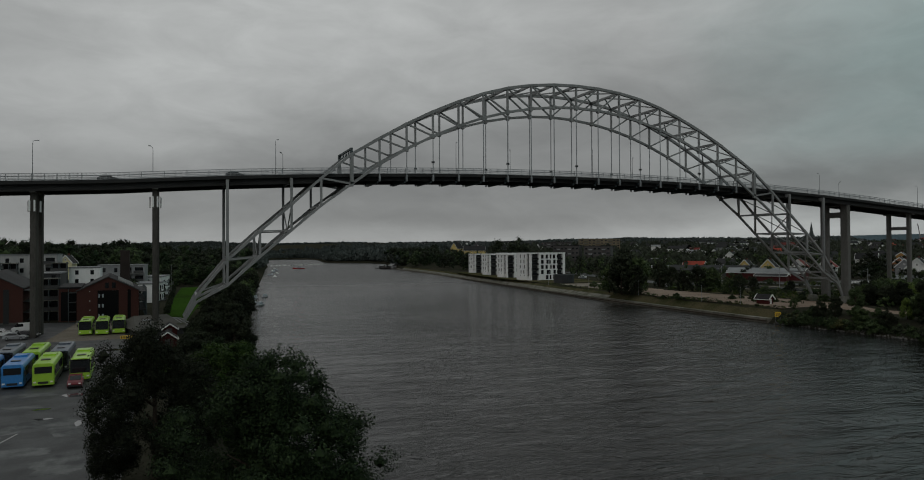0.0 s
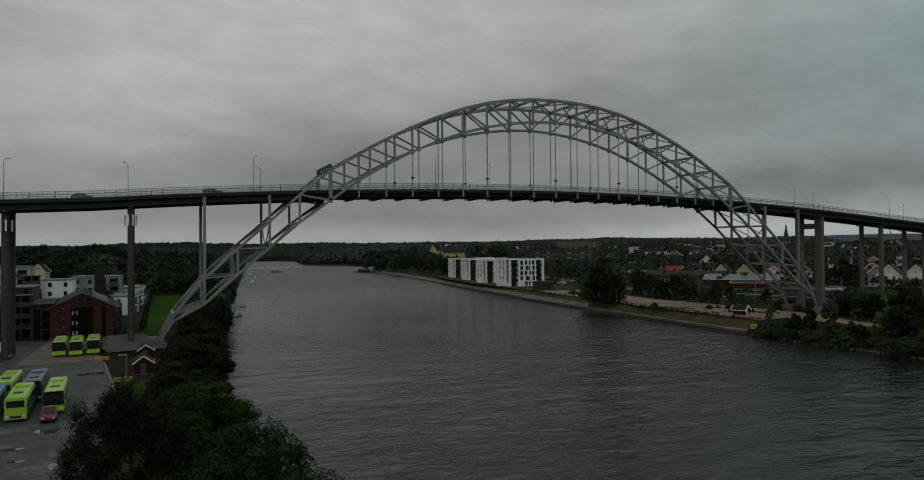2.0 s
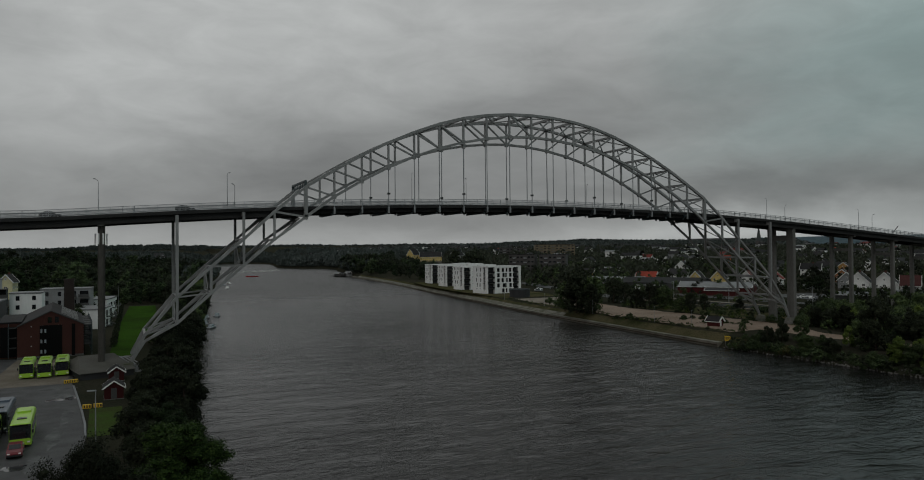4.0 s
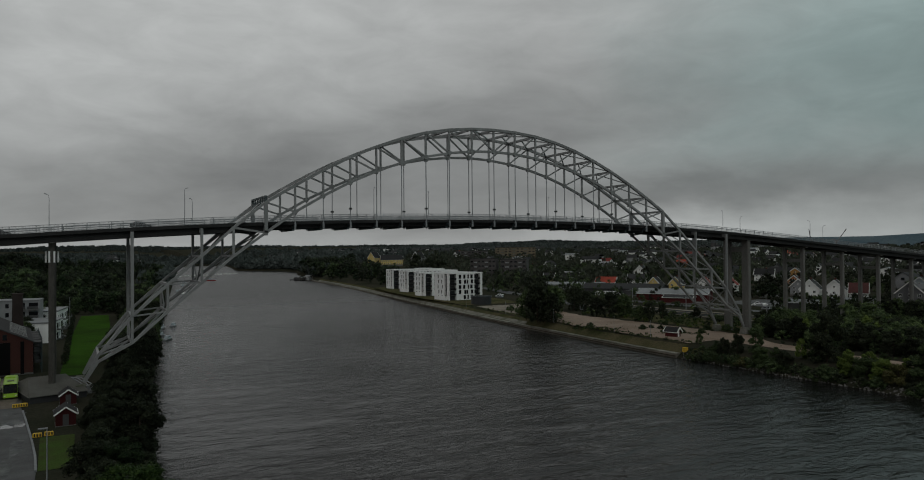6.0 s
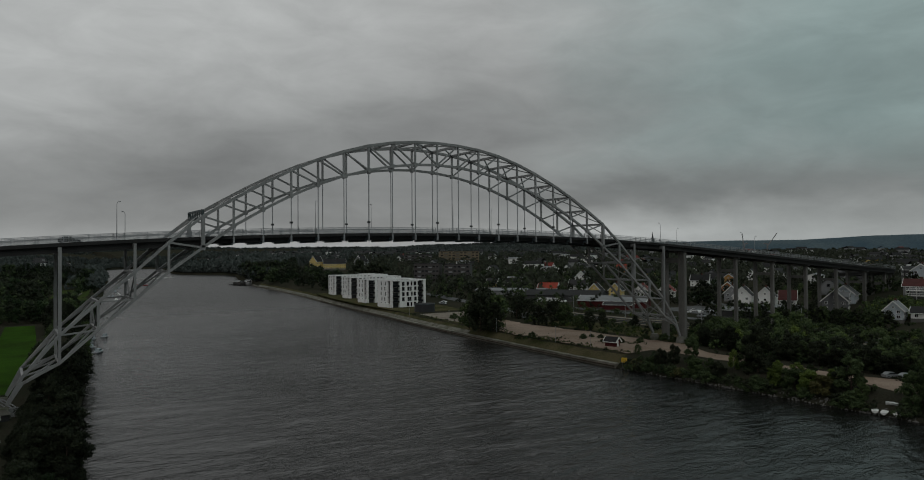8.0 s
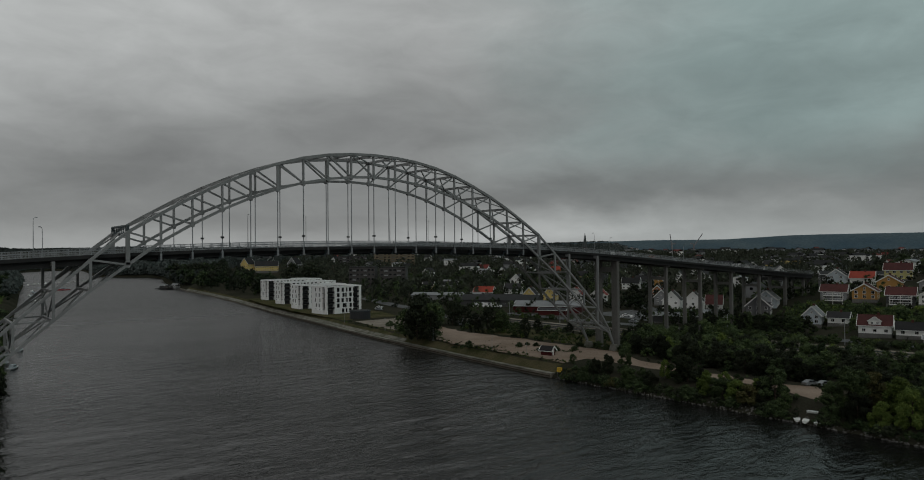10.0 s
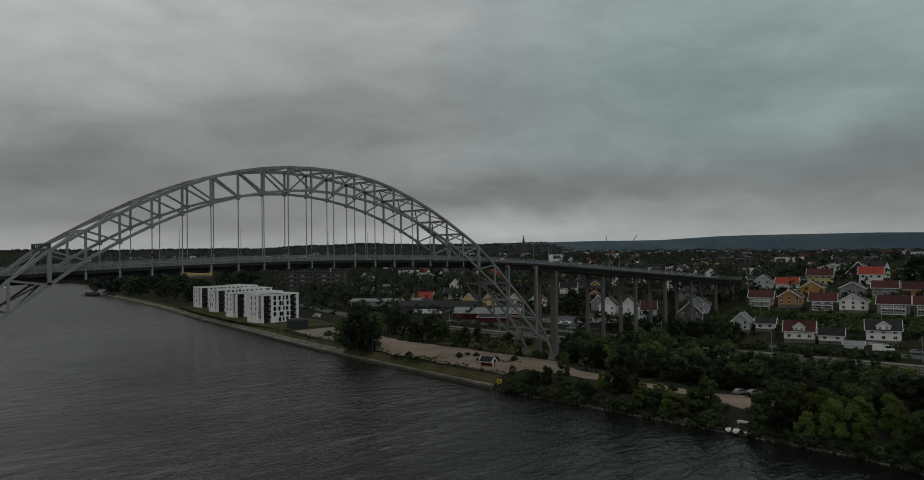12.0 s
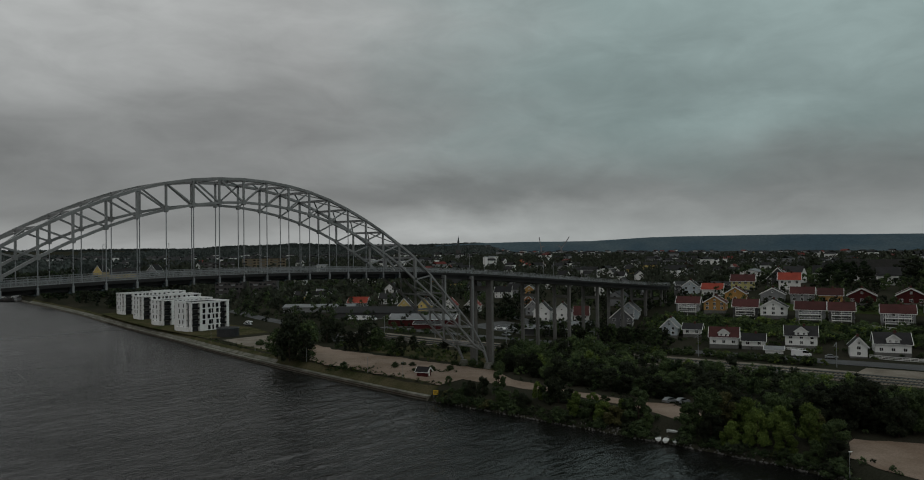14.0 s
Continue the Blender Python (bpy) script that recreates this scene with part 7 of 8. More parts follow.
tagged(part("kerb", g, ROOF_GREY), "pale concrete kerb round the yard", "kerb", kind="structure")
# pale patches and puddles on the yard
PUDDLE = material("puddle", (0.03, 0.031, 0.032), 0.08, 0.0, 0.1, 0.2)
PATCH = material("pale_asphalt", (0.135, 0.135, 0.133), 0.8, 0.0, 0.4, 1.1, 0.2, 10, color2=(0.045, 0.045, 0.047))
def blot(x, y, rx, ry, z, seed, turn=0.0):
    """An irregular flat patch."""
    g = Geo()
    ring = []
    for k in range(40):
        a = 2 * math.pi * k / 40
        q = 1 + 0.5 * noise.noise((1.6 * math.cos(a) + seed * 3, 1.6 * math.sin(a), seed)) + 0.25 * noise.noise((5 * math.cos(a) + seed, 5 * math.sin(a), seed))
        u, v = rx * q * math.cos(a), ry * q * math.sin(a)
        ring.append((x + u * math.cos(turn) - v * math.sin(turn), y + u * math.sin(turn) + v * math.cos(turn), z))
    g.face(ring)
    return g


for i, (x, y, rx, ry) in enumerate(((-112.2, -89.5, 3.4, 1.8), (-109.6, -93.5, 1.6, 2.4), (-109.0, -84.5, 1.1, 2.6), (-109.2, -73.5, 1.0, 4.2), (-108.4, -60, 0.9, 6.0), (-107.8, -46, 0.9, 6.0), (-116.5, -72.5, 4.0, 1.2), (-118, -92, 4.0, 3.4),
                                    (-113.5, -101, 3.2, 2.0), (-108.5, -106, 2.4, 3.0), (-116, -80, 2.6, 1.2), (-120, -104, 3.6, 2.2), (-111, -20, 3.0, 1.2), (-109.5, -28, 1.6, 2.2))):
    tagged(part("worn_patch", blot(x, y, rx, ry, 4.056 + 0.004 * (i % 3), i + 1), PATCH), "pale worn patch of asphalt", "asphalt", kind="structure")
for i, (x, y, rx, ry) in enumerate(((-111.4, -74.1, 1.3, 1.2), (-113.7, -81.8, 1.0, 0.5), (-112.6, -87.3, 0.8, 0.45), (-110.7, -31.3, 1.5, 1.6), (-108.2, -30.8, 1.0, 1.5), (-109.0, -90.5, 0.4, 1.2), (-116.5, -97, 1.2, 0.6), (-119, -86, 1.0, 0.5))):
    tagged(part("puddle", blot(x, y, rx, ry, 4.072, i + 31), PUDDLE), "shallow dark puddle on the yard", "puddle", kind="structure")


# ---- vehicles ----
def wheel(parent, x, y, r, w):
    g = Geo()
    g.cyl((x - w / 2, y, r), (x + w / 2, y, r), r, r, 14)
    t = part("wheel", g, TYRE, parent)
    g = Geo()
    g.cyl((x - w / 2 - 0.02, y, r), (x + w / 2 + 0.02, y, r), r * 0.55, r * 0.55, 10)
    part("rim", g, GALV, t)


def bus(label, paint, front, skirt=None, L=12.0, rear=False):
    """A coach along local y; its face looks along -y."""
    e = empty("bus", None, label, "bus", "buses in the yard")
    W, H, h = 1.275, 3.15, L / 2
    g = Geo()
    prof = [(-W, 0.35), (-W, 2.75), (-W + 0.16, 3.05), (-W + 0.42, H), (W - 0.42, H), (W - 0.16, 3.05), (W, 2.75), (W, 0.35)]
    ys = ((-h, 0.94), (-h + 0.25, 1.0), (h - 0.2, 1.0), (h, 0.95))
    for y, s in ys:
        g.v += [(x * s, y, 0.35 + (z - 0.35) * (0.985 if s < 1 else 1)) for x, z in prof]
    for j in range(3):
        for k in range(8):
            a, b = j * 8 + k, j * 8 + (k + 1) % 8
            g.f.append((a, b, b + 8, a + 8))
            g.mi.append(0)
    g.f += [tuple(reversed(range(8))), tuple(range(24, 32))]
    g.mi += [0, 0]
    body = part("body", g, paint, e)
    if rear:
        part("rear_window", Geo_box(-0.98, 0.98, -h - 0.03, -h + 0.05, 1.85, 2.7), GLASS, e)
        part("engine_grille", Geo_box(-0.6, 0.6, -h - 0.035, -h + 0.05, 0.5, 0.8), BUS_BLACK, e)
    else:
        part("front_surround", Geo_box(-1.2, 1.2, -h - 0.015, -h + 0.05, 1.1, 3.02), BUS_BLACK, e)
        part("windscreen", Geo_box(-1.1, 1.1, -h - 0.03, -h + 0.05, 1.25, 2.75), GLASS, e)
        part("destination_panel", Geo_box(-0.9, 0.9, -h - 0.035, -h + 0.05, 2.78, 3.0), BLACK_GL, e)
    part("face_panel", Geo_box(-1.15, 1.15, -h - 0.02, -h + 0.05, 0.45, 1.2), front, e)
    part("rear_window", Geo_box(-1.0, 1.0, h - 0.05, h + 0.03, 1.7, 2.7), GLASS, e)
    for s in (-1, 1):
        for i in range(6):
            y0 = -h + 0.9 + i * (L - 1.6) / 6
            part("side_window", Geo_box(s * 1.255 - 0.03, s * 1.255 + 0.03, y0, y0 + (L - 1.6) / 6 - 0.1, 1.35, 2.6), GLASS, e)
        part("headlight", Geo_box(s * 0.95 - 0.16, s * 0.95 + 0.16, -h - 0.04, -h + 0.03, 0.65, 0.85), WHITE, e)
        part("mirror", Geo_box(s * 1.42 - 0.1, s * 1.42 + 0.1, -h - 0.25, -h - 0.05, 1.9, 2.4), BUS_BLACK, e)
        for y in (-h + 2.6, h - 3.2):
            wheel(e, s * 1.14, y, 0.48, 0.3)
    roof = part("roof_hatch", Geo_box(-0.55, 0.55, -h + 3.0, -h + 3.9, H, H + 0.12), BUS_BLACK, e)
    part("roof_unit", Geo_box(-0.8, 0.8, 1.6, 3.8, H, H + 0.22), paint, e)
    if skirt:
        for s in (-1, 1):
            part("skirt", Geo_box(s * 1.28 - 0.02, s * 1.28 + 0.02, -h + 0.3, h - 0.3, 0.4, 1.1), skirt, e)
    return e


green = bus("lime green city bus parked in the yard", BUS_GREEN, BUS_GREEN, BUS_BLACK, rear=True)
black = bus("lime green bus with black front panel", BUS_GREEN, BUS_GREEN)
blue = bus("bright blue coach parked in the yard", BUS_BLUE, BUS_BLUE, rear=True)
grey = bus("dark grey-blue coach parked in the yard", BUS_GREY, BUS_BLACK)
green.matrix_basis = pose(-116.1, -61.2, 4.05, 0, 0, 3)
black.matrix_basis = pose(-112.2, -58.2, 4.05, 0, 0, 3)
blue.matrix_basis = pose(-119.6, -61.0, 4.05, 0, 0, 3)
grey.matrix_basis = pose(-116.0, -48.4, 4.05, 0, 0, 2)
copy_thing(green, pose(-119.6, -48.0, 4.05, 0, 0, 2))
copy_thing(grey, pose(-123.2, -47.2, 4.05, 0, 0, 2))
copy_thing(blue, pose(-123.4, -61.0, 4.05, 0, 0, 3))
for x, y in ((-118.0, 1.0), (-114.8, 0.4), (-111.7, 1.6)):
    o = copy_thing(black, pose(x, y, 4.08, 0, 0, 3))
    o["label"] = "lime green bus parked before a brick building"


def car(label, paint, van=False):
    e = empty("van" if van else "car", None, label, "van" if van else "car")
    if van:
        prof = [(-2.5, 0.3), (-2.5, 1.0), (-1.9, 1.2), (-1.3, 2.0), (2.4, 2.1), (2.5, 1.9), (2.5, 0.3)]
        glass = ((-1.95, 1.28), (-1.38, 1.95), (-0.4, 1.95), (-0.4, 1.28))
        L = 2.5
    else:
        prof = [(-2.1, 0.28), (-2.15, 0.62), (-1.95, 0.82), (-0.95, 0.95), (-0.35, 1.42), (1.0, 1.46), (1.75, 1.0), (2.1, 0.92), (2.12, 0.3)]
        glass = ((-0.85, 0.98), (-0.35, 1.36), (0.95, 1.38), (1.55, 1.0))
        L = 2.1
    g = Geo()
    n = len(prof)
    for s, t in ((-0.86, 0.0), (0.86, 0.0)):
        g.v += [(s * (1.0 if z < 1.0 else 0.86), y, z) for y, z in prof]
    for k in range(n):
        a, b = k, (k + 1) % n
        g.f.append((a, n + a, n + b, b))
        g.mi.append(0)
    g.f += [tuple(range(n)), tuple(reversed(range(n, 2 * n)))]
    g.mi += [0, 0]
    part("body", g, paint, e)
    for s in (-1, 1):
        g = Geo()
        x = 0.80 * s if not van else 0.78 * s
        g.face([(x * 1.08 if z < 1.1 else x * 0.98, y, z) for y, z in (glass if s < 0 else reversed(glass))])
        part("side_window", g, GLASS, e)
        for y in (-L * 0.62, L * 0.62):
            wheel(e, s * 0.76, y, 0.32, 0.2)
        part("headlight", Geo_box(s * 0.6 - 0.15, s * 0.6 + 0.15, -L - 0.06, -L + 0.05, 0.58, 0.72), WHITE, e)
    a, b = (prof[2], prof[3]) if van else (prof[3], prof[4])
    g = Geo()
    o = 0.02
    g.face([(-0.66, a[0] - o, a[1] + o), (0.66, a[0] - o, a[1] + o), (0.62, b[0] - o, b[1] + o), (-0.62, b[0] - o, b[1] + o)])
    part("windscreen", g, GLASS, e)
    part("bumper", Geo_box(-0.8, 0.8, -L - 0.1, -L + 0.1, 0.3, 0.5), BUS_BLACK, e)
    return e


red_car = car("dark red small car parked before a bus", CAR_RED)
red_car.matrix_basis = pose(-112.0, -67.6, 4.06, 0, 0, 3)
white_van = car("white delivery van parked under the bridge", CAR_WHITE, True)
white_van.matrix_basis = pose(-131.0, 9.0, 4.06, 0, 0, -75)
silver = car("silver car parked under the bridge", CAR_GREY)
silver.matrix_basis = pose(-135, 5.0, 4.06, 0, 0, 80)
white_car = car("white car parked under the bridge", CAR_WHITE)
white_car.matrix_basis = pose(-134, 0.8, 4.06, 0, 0, 85)
dark_car = car("dark car parked beside a bridge pier", BUS_BLACK)
dark_car.matrix_basis = pose(-128.4, -3.0, 4.06, 0, 0, 75)
copy_thing(silver, pose(-130, -6.5, 4.06, 0, 0, 80))
copy_thing(dark_car, pose(-135.5, -6.0, 4.06, 0, 0, 78))
# by the road on the east bank
o = copy_thing(white_van, pose(182, -88, ground_h(182, -88) + 0.2, 0, 0, 15))
o["label"] = "white minibus parked along the road"
o.scale = (1.15, 1.35, 1.15)
o = copy_thing(silver, pose(183, -98, ground_h(183, -98) + 0.2, 0, 0, 15))
o["label"] = "silver car parked along the road"
for x, y in ((85.5, -82), (87, -85)):
    o = copy_thing(silver, pose(x, y, 4.15, 0, 0, 70))
    o["label"] = "silver car parked on the sandy track"
for x, y, t in ((174, 160, 30), (177, 156, 30), (180, 151.5, 30)):
    o = copy_thing(white_van, pose(x, y, ground_h(x, y) + 0.1, 0, 0, t))
    o["label"] = "white lorry parked beside a black shed"
    o.scale = (1.25, 1.4, 1.35)
for i, (x, y, t) in enumerate(((190, 62, 30), (193, 57, 30), (196, 52, 28), (186, 55, 118), (189, 50, 120), (200, 46, 30), (182, 60, 30), (168, 40, 10), (166.5, -34, 14))):
    o = copy_thing((white_car, silver, dark_car)[i % 3], pose(x, y, ground_h(x, y) + 0.12, 0, 0, t))
    o["label"] = ("white car", "silver car", "dark car")[i % 3] + " parked below the viaduct"
for x, y, t in ((128, 200, 20), (131, 206, 20), (137, 214, 20), (125, 150, 60), (119, 132, 60)):
    copy_thing(silver if x < 130 else white_car, pose(x, y, ground_h(x, y) + 0.15, 0, 0, t))["label"] = "car parked beside white flats"

# two dark cars on the western approach of the bridge
for x, y in ((-113.5, -3.0), (-87.5, -3.0)):
    o = copy_thing(dark_car, pose(x, y, deck_z(x) + 1.69, 0, 0, 90))
    o["label"] = "dark car driving over the bridge"
# painted line and bay marks on the yard
for i, (x, y, w, d, t) in enumerate(((-117.2, -102, 0.14, 9.0, -14), (-114.4, -95.2, 0.12, 4.0, -14), (-119.5, -97.5, 0.12, 4.0, 70))):
    tagged(part("road_marking", Geo_box(-w / 2, w / 2, -d / 2, d / 2, 0.0, 0.004), WHITE_PAINT, at=pose(x, y, 4.074, 0, 0, t)), "worn white line painted on asphalt", "road marking", kind="structure")

# ---- buildings behind the yard ----
RENDER_G = material("pale_grey_render", (0.36, 0.36, 0.355), 0.8, 0.0, 0.15, 0.4, 0.05, 4, streak=1)

brick = gable_house(-117.4, 47, 94, 36, 14.6, 8.6, 3.9, BRICK_RED, ROOF_DK, "red brick residential building with a front gable and dark glazing", rows=0, wins=False, base=4.0, trim=DARK_W, chimney=False, ov=0.18)
brick.name = "brick_building"
brick.scale = (1.0, 0.97, 0.9)
# its glazed slot, windows and side balconies (local -x is the gable towards the yard)
part("glazed_slot", Geo_box(-18.08, -17.9, -2.5, 2.5, 0.2, 8.8), BLACK_GL, brick)
part("glazed_slot", Geo_box(-18.08, -17.9, -5.4, -4.6, 0.2, 8.9), BLACK_GL, brick)
for z in (1.2, 4.0, 6.8):
    for y in (1.25, 2.1):
        part("window", Geo_box(-18.14, -18.08, y - 0.2, y + 0.2, z, z + 0.95), BLUEGREY_W, brick)
for z in (3.2, 5.8, 8.5):
    part("wall_lamp", Geo_box(-18.2, -18.0, 4.2, 4.4, z, z + 0.2), WHITE, brick)
for y in (-1.3, 0.3):
    part("window", Geo_box(-18.06, -17.95, y - 0.45, y + 0.45, 9.4, 11.0), GLASS, brick)
for s in (-1, 1):
    # black sheet added behind the balconies to darken their recesses
    part("dark_screen", Geo_box(-17.2, 17.2, s * 7.42 - 0.08, s * 7.42 + 0.08, 0.2, 8.4), BLACK_GL, brick)
    for i in range(6):
        x0 = -16.6 + i * 6.4
        part("balcony_post", Geo_box(x0 - 0.1, x0 + 0.1, s * 9.25 - 0.1, s * 9.25 + 0.1, -0.5, 8.6), STEEL_DK, brick)
    for i in range(9):
        x0 = -15.5 + i * 3.4
        if s < 0:
            part("roof_light", Geo_box(x0, x0 + 0.35, -7.0, -2.6, 0, 0.12), RENDER_G, brick, at=Matrix.Translation((0, -7.3 * 0, 8.95)) @ pose(0, 0, 3.95, math.degrees(math.atan(3.9 / 7.3)), 0, 0))
    for f in range(3):
        z = 2.9 + f * 2.7
        for i in range(5):
            x0 = -16.5 + i * 6.4
            b = part("balcony", Geo_box(x0, x0 + 5.2, s * 8.3 - 1.0, s * 8.3 + 1.0, z - 0.2, z), DARK_W, brick)
            part("railing", Geo_box(x0, x0 + 5.2, s * 9.3 - 0.03, s * 9.3 + 0.03, z, z + 1.0), STEEL_DK, b)
wing = empty("brick_wing", pose(-126.0, 40, 4, 0, 0, 4), "flat-roofed red brick wing with dark glazing", "building")
part("wall", Geo_box(-2.2, 2.6, -8, 18, -1, 8.4), BRICK_RED, wing)
part("glazed_front", Geo_box(-1.7, 1.7, -8.08, -7.9, 0.2, 7.6), BLACK_GL, wing)
part("roof", Geo_box(-2.4, 2.8, -8.2, 18.2, 8.4, 8.8), ROOF_DK, wing)
block2 = gable_house(-143.5, 46, 94, 34, 14.5, 8.8, 3.9, BRICK_RED, ROOF_DK, "red brick residential building with balconies", rows=0, wins=False, base=4.0, trim=DARK_W, chimney=False, ov=0.18)
block2.name = "brick_building"
part("glazed_slot", Geo_box(-17.08, -16.9, -4.4, -3.2, 0.2, 8.6), DARKPANEL, block2)
for f in range(3):
    z = 2.9 + f * 2.7
    for i in range(5):
        x0 = -15.5 + i * 6.2
        b = part("balcony", Geo_box(x0, x0 + 5.2, -9.2, -7.25, z - 0.2, z), DARK_W, block2)
        part("railing", Geo_box(x0, x0 + 5.2, -9.23, -9.17, z, z + 1.0), STEEL_DK, b)
chim = empty("chimney_stack", pose(-114.3, 62, 4, 0, 0, 0), "tall square sooty brick chimney behind the brick building", "chimney")
g = Geo()
g.hexa([(-1.5, -1.5, 0), (1.5, -1.5, 0), (1.5, 1.5, 0), (-1.5, 1.5, 0), (-1.2, -1.2, 17.6), (1.2, -1.2, 17.6), (1.2, 1.2, 17.6), (-1.2, 1.2, 17.6)])
part("shaft", g, SOOT_BRICK, chim)
part("cap", Geo_box(-1.3, 1.3, -1.3, 1.3, 17.6, 18.2), SOOT_BRICK, chim)


def modern_flats(x, y, turn, L, W, H, floors, label, mat=RENDER_W):
    e = empty("apartment_block", pose(x, y, 4, 0, 0, turn), label, "apartment block", "modern flats behind the yard")
    part("wall", Geo_box(-L / 2, L / 2, -W / 2, W / 2, -1, H), mat, e)
    part("roof", Geo_box(-L / 2 - 0.2, L / 2 + 0.2, -W / 2 - 0.2, W / 2 + 0.2, H, H + 0.4), ROOF_GREY, e)
    n = max(2, int(L / 3.6))
    for f in range(floors):
        z = 0.8 + f * H / floors
        for i in range(n):
            cx = -L / 2 + L * (i + 0.5) / n
            if i % 3 == 2 or (i == n - 1 and n > 3):
                b = part("balcony", Geo_box(cx - 1.7, cx + 1.7, -W / 2 - 1.6, -W / 2 + 0.02, z - 0.7, z - 0.45), CONCRETE, e)
                part("railing", Geo_box(cx - 1.7, cx + 1.7, -W / 2 - 1.63, -W / 2 - 1.57, z - 0.45, z + 0.5), DARK_W, b)
                part("balcony_door", Geo_box(cx - 1.4, cx + 1.4, -W / 2 - 0.04, -W / 2 + 0.02, z - 0.4, z + 1.7), GLASS, e)
            else:
                part("window", Geo_box(cx - 0.55, cx + 0.55, -W / 2 - 0.04, -W / 2 + 0.02, z, z + 1.5), GLASS, e)
    return e


modern_flats(-130, 112, 0, 9.5, 10, 12.2, 4, "white cubic block of flats with small windows")
modern_flats(-147, 114, 0, 17, 12, 16.8, 5, "pale five-storey block of flats with dark balconies", RENDER_G)
modern_flats(-119, 128, -4, 16, 10, 12.6, 4, "grey-white flats with flat roof", GREY_W)
modern_flats(-110, 108, 82, 20, 9, 6.4, 2, "white terraced flats facing the lawn")
modern_flats(-109, 146, 82, 22, 9, 7.6, 2, "white terraced flats with roof terraces")
modern_flats(-137.5, 88, 0, 7, 14, 11, 4, "dark clad flats with open balconies", DARKPANEL)
modern_flats(-160, 100, 0, 12, 12, 13, 4, "white flats behind the coach yard", RENDER_G)
CREAM_W = material("cream_board", (0.60, 0.56, 0.34), 0.7, 0.0, 0.12, 0.5, 0.05, 8)
gable_house(-148.7, 215, 84, 10, 5.4, 8.6, 3.2, CREAM_W, ROOF_DK, "pale yellow gabled house among dark trees", base=8.5)

# open steel balcony towers before the flats
def balcony_stack(x, y, w, d, z0, floors, step):
    e = empty("balcony_tower", pose(x, y, 4, 0, 0, 2), "dark steel balcony tower against a block of flats", "balcony", "balcony towers")
    for px in (-w / 2, 0, w / 2):
        for py in (-d / 2, d / 2):
            part("post", Geo_box(px - 0.12, px + 0.12, py - 0.12, py + 0.12, -0.5, z0 + floors * step + 0.2), STEEL_DK, e)
    part("back_wall", Geo_box(-w / 2, w / 2, d / 2 + 0.15, d / 2 + 0.35, -0.5, z0 + floors * step), BLACK_GL, e)
    for f in range(floors + 1):
        z = z0 + f * step
        b = part("balcony", Geo_box(-w / 2 - 0.3, w / 2 + 0.3, -d / 2 - 0.3, d / 2 + 0.1, z - 0.22, z), CONCRETE_DK, e)
        if f < floors:
            part("railing", Geo_box(-w / 2 - 0.3, w / 2 + 0.3, -d / 2 - 0.32, -d / 2 - 0.26, z, z + 1.0), DARK_W, b)
    return e


balcony_stack(-137.3, 104, 4.6, 3.0, 2.6, 4, 2.9)
balcony_stack(-130.6, 38, 4.4, 3.0, 2.6, 3, 2.8)
balcony_stack(-152, 104, 4.6, 3.0, 2.6, 4, 2.9)

# low hall round the bridge pier, with red cabins before it
hall = empty("boat_hall", pose(-104.2, -3.0, 4.0, 0, 0, 14), "low hall with a shallow grey roof under the bridge", "hall")
part("wall", Geo_box(-5.4, 4.6, -7.4, 9.5, -0.5, 1.3), DARKPANEL, hall)
g = Geo()
g.hexa([(-5.8, -7.8, 1.3), (5.0, -7.8, 1.3), (5.0, 9.9, 1.3), (-5.8, 9.9, 1.3), (-5.6, -7.6, 1.4), (4.8, -7.6, 1.4), (3.4, 4.0, 3.5), (-3.6, 4.0, 3.5)])
part("roof", g, material("weathered_felt_roof", (0.105, 0.10, 0.09), 0.85, 0.0, 0.3, 0.6, 0.2, 8, color2=(0.075, 0.072, 0.062), spec=0.2), hall)
for i, x in enumerate((-97.5, -98.3, -99.1)):
    g = Geo()
    pts = [(x - 5.5, 1.5, 6.9), (x - 1.4, 0.2, 6.6), (x + 0.6, -3.4, 5.6), (x + 1.2, -5.0, 4.6)]
    for a, b in zip(pts, pts[1:]):
        g.cyl(a, b, 0.11, 0.11, 6)
    tagged(part("handrail", g, GALV), "bent grey steel rail beside the arch foot", "rail", "rails at the arch foot")
for x, y, s in ((-101.2, -14.0, 0.86), (-101.4, -33.0, 0.95)):
    c = gable_house(x, y, 92, 4.2 * s, 3.2 * s, 2.1 * s, 1.15 * s, CABIN_RED, ROOF_DK, "small dark red cabin with white gable boards", base=4.0, rows=0, wins=False, chimney=False, plinth=0.1, ov=0.28, group="red cabins by the water")
    c.name = "cabin"
    c["category"] = "cabin"
    part("door", Geo_box(-2.16 * s, -2.08 * s, -0.45, 0.45, 0.1, 1.95), DARK_W, c)
box = empty("cabinet", pose(-97.0, -4.6, 4.0, 0, 0, 8), "pale grey electrical cabinet beside the arch foot", "cabinet")
part("body", Geo_box(-1.1, 1.1, -0.6, 0.6, 0.0, 1.5), RENDER_G, box)
part("lid", Geo_box(-1.2, 1.2, -0.7, 0.7, 1.5, 1.62), ROOF_GREY, box)
for k in (-0.55, 0.55):
    part("door", Geo_box(k - 0.5, k + 0.5, -0.63, -0.6, 0.1, 1.4), GREY_W, box)
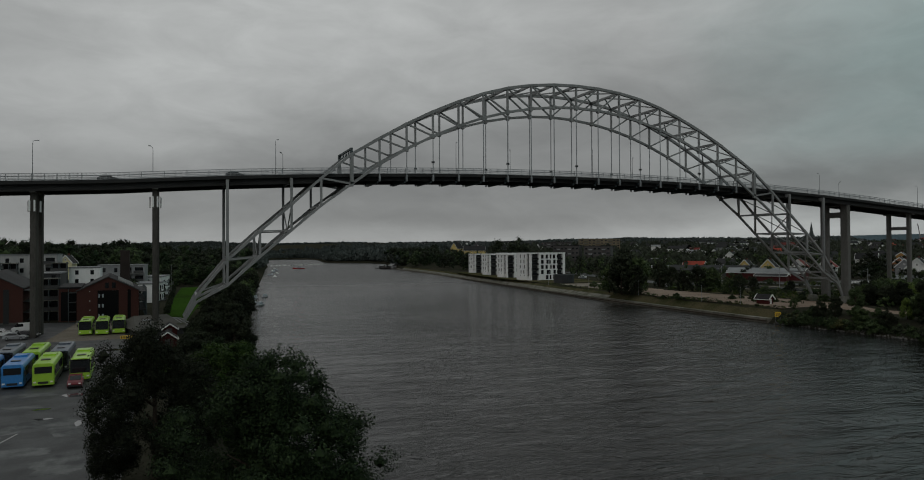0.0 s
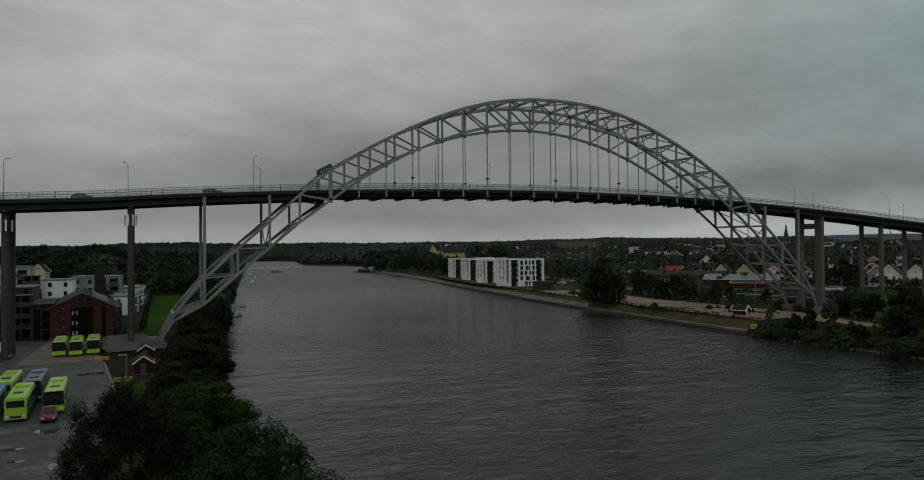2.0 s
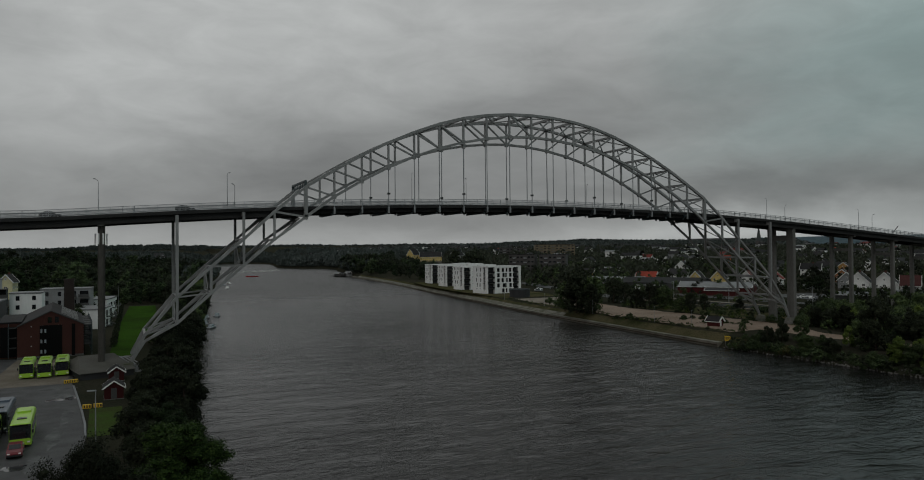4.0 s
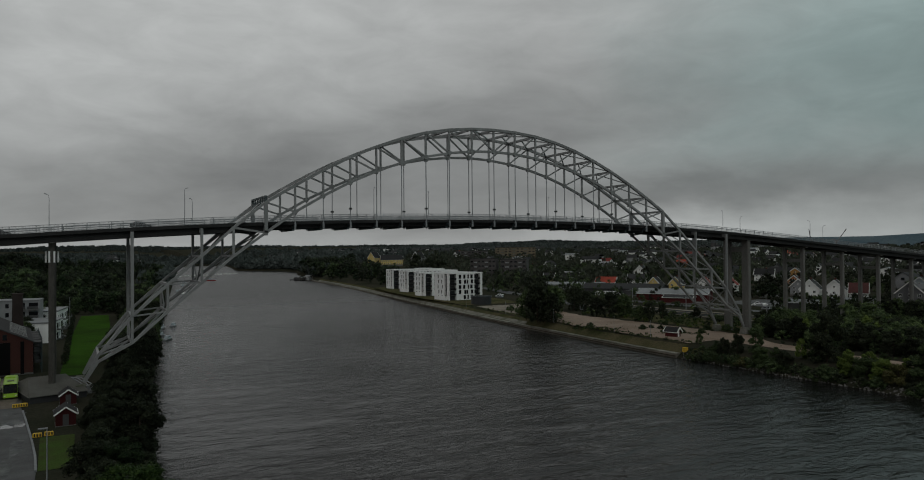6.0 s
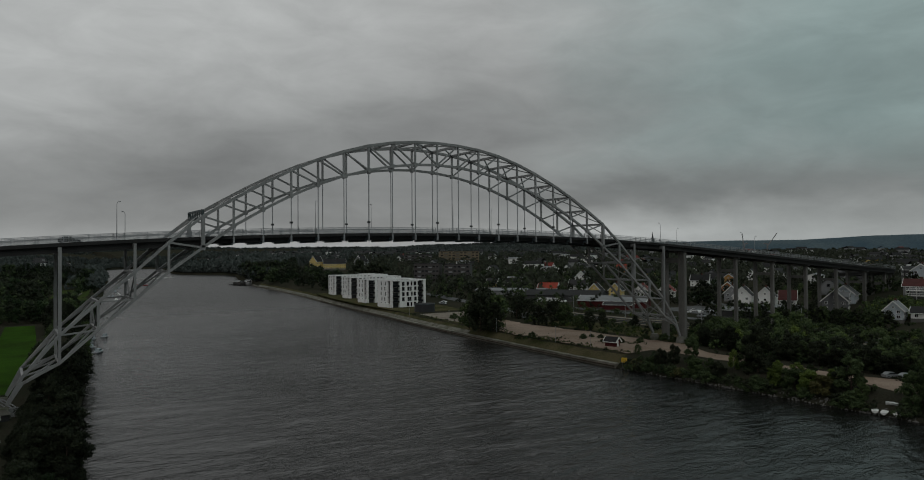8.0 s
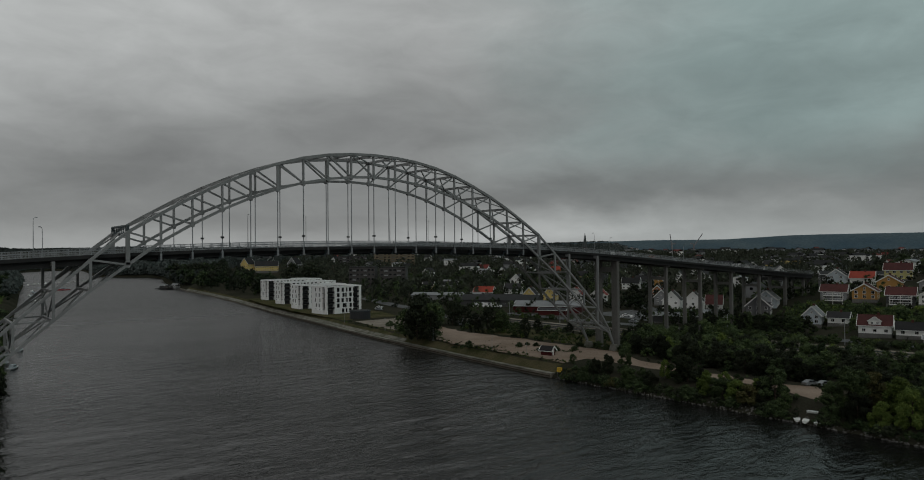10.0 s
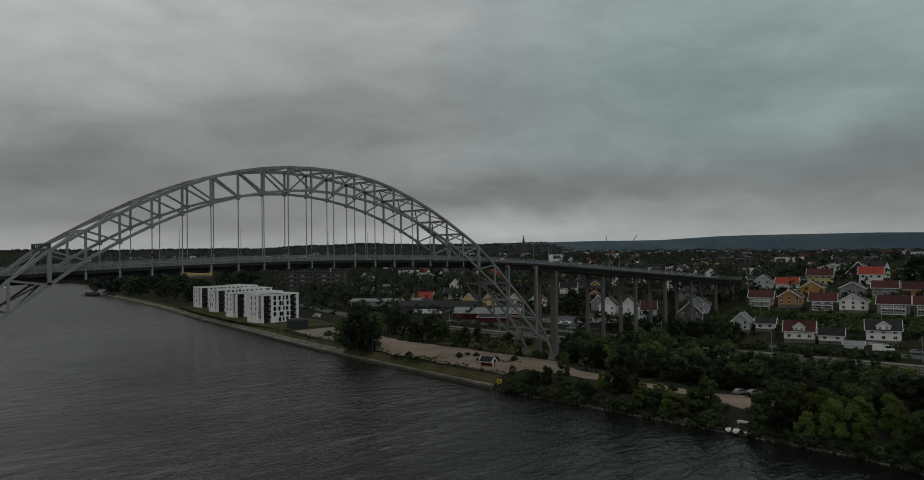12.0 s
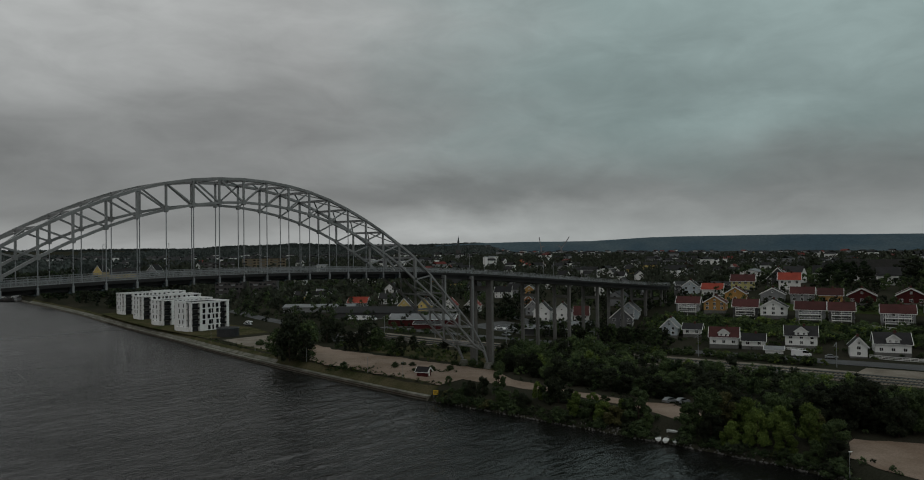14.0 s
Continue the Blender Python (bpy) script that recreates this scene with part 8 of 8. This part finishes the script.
# yellow and black barriers
for x, y, t in ((-109.8, -13.6, 5), (-108.6, -13.4, 5), (-105.2, -41.2, -8), (-103.6, -41.0, -6)):
    b = empty("barrier", pose(x, y, 4.06, 0, 0, t), "low yellow and black road barrier", "barrier", "yellow barriers")
    part("block", Geo_box(-0.62, 0.62, -0.2, 0.2, 0, 0.62), SIGN_YELLOW, b)
    for k in (-0.36, 0.04, 0.44):
        part("stripe", Geo_box(k - 0.1, k + 0.1, -0.215, -0.201, 0.08, 0.54), BUS_BLACK, b)
# lamp post on the yard, flagpole on the lawn
for x, y, h, nm, lab in ((-102.6, -80.0, 9.3, "lamp_post", "thin grey lamp post beside the yard"), (-102.3, 150, 12.0, "flagpole", "white flagpole beside the lawn")):
    p = empty(nm, pose(x, y, 4.05, 0, 0, 0), lab, "pole")
    g = Geo()
    g.cyl((0, 0, 0), (0, 0, h), 0.09, 0.05, 8)
    part("pole", g, GALV, p)
    part("head" if nm == "lamp_post" else "finial", Geo_box(-0.9 if nm == "lamp_post" else -0.08, 0.08, -0.12, 0.12, h, h + 0.12), GALV, p)
# hedge along the lawn
g = Geo()
rnd = random.Random(4)
for i in range(1500):
    y = rnd.uniform(40, 200)
    x = -102.6 + 0.008 * (y - 40) + rnd.uniform(-0.8, 0.8)
    z = 4 + rnd.uniform(0, 1.5)
    a = rnd.uniform(0, 6.28)
    s = rnd.uniform(0.25, 0.45)
    g.face([(x - s * math.cos(a), y - s * math.sin(a), z), (x + s * math.cos(a), y + s * math.sin(a), z + 0.1), (x + 0.1, y, z + s), ])
tagged(part("hedge", g, LEAF_DK), "dark green clipped hedge beside the lawn", "hedge", kind="stuff")

# ---- lamps and antennas on the bridge ----
for x, y, top in ((-127.2, -6.0, 44.7), (-78.8, -6.0, 47.4), (-34.4, -6.0, 49.0), (5.7, -6.0, 49.0), (89.2, -6.0, 45.5), (134, -6.0, 42.7),
                  (-105, 6.0, 46.0), (-75.6, 6.0, 45.8), (-13.5, 6.0, 49.3), (27.1, 6.0, 48.9), (111.6, 6.0, 44.3), (158.5, 6.0, 41.6)):
    c, s, z = deck_frame(x)
    high = top - z - 2.5
    lamp = empty("street_lamp", pose(c.x + s.x * y, c.y + s.y * y, z + 1.8, 0, 0, 0), "slim grey street lamp on the bridge", "street lamp", "street lamps on the bridge")
    g = Geo()
    g.cyl((0, 0, 0), (0, 0, high), 0.09, 0.05, 8)
    part("pole", g, GALV, lamp)
    g = Geo()
    d = 1 if y < 0 else -1
    pts = [(0, 0, high - 0.1), (0.06 * d, 0.15 * d, high + 0.35), (0.25 * d, 0.5 * d, high + 0.6), (0.6 * d, 1.1 * d, high + 0.7)]
    for a, b in zip(pts, pts[1:]):
        g.cyl(a, b, 0.045, 0.045, 6)
    part("arm", g, GALV, lamp)
    g = Geo()
    g.beam((0.5 * d, 0.95 * d, high + 0.68), (0.85 * d, 1.55 * d, high + 0.74), 0.28, 0.12)
    part("lamp_head", g, GALV, lamp)
# small traffic lamps on the hangers
for k in (-6, -3, 0, 3, 6):
    for y in (-7.08, 7.08):
        x = k * PANEL
        sg = empty("signal_lamp", pose(x, y, deck_z(x) + 4.4, 0, 0, 0), "small black signal lamp on a hanger", "signal lamp", "signal lamps on hangers")
        part("housing", Geo_box(-0.35, 0.35, -0.25, 0.25, 0, 0.45), BUS_BLACK, sg)
# mobile antennas on the piers
for x in (-104.2, -127.3):
    for y, dx in ((-6.1, -0.4), (-6.1, 0.5), (-3.0, -1.1), (-3.0, 1.1)):
        a = empty("antenna", pose(x + dx, y, deck_z(x) - 4.4, 0, 0, 0), "pale panel antenna strapped to a bridge pier", "antenna", "antennas on the piers")
        part("panel", Geo_box(-0.16, 0.16, -0.1, 0.1, 0, 2.3), RENDER_W, a)
        part("bracket", Geo_box(-0.05, 0.05, 0.1, 0.4, 0.9, 1.1), GALV, a)
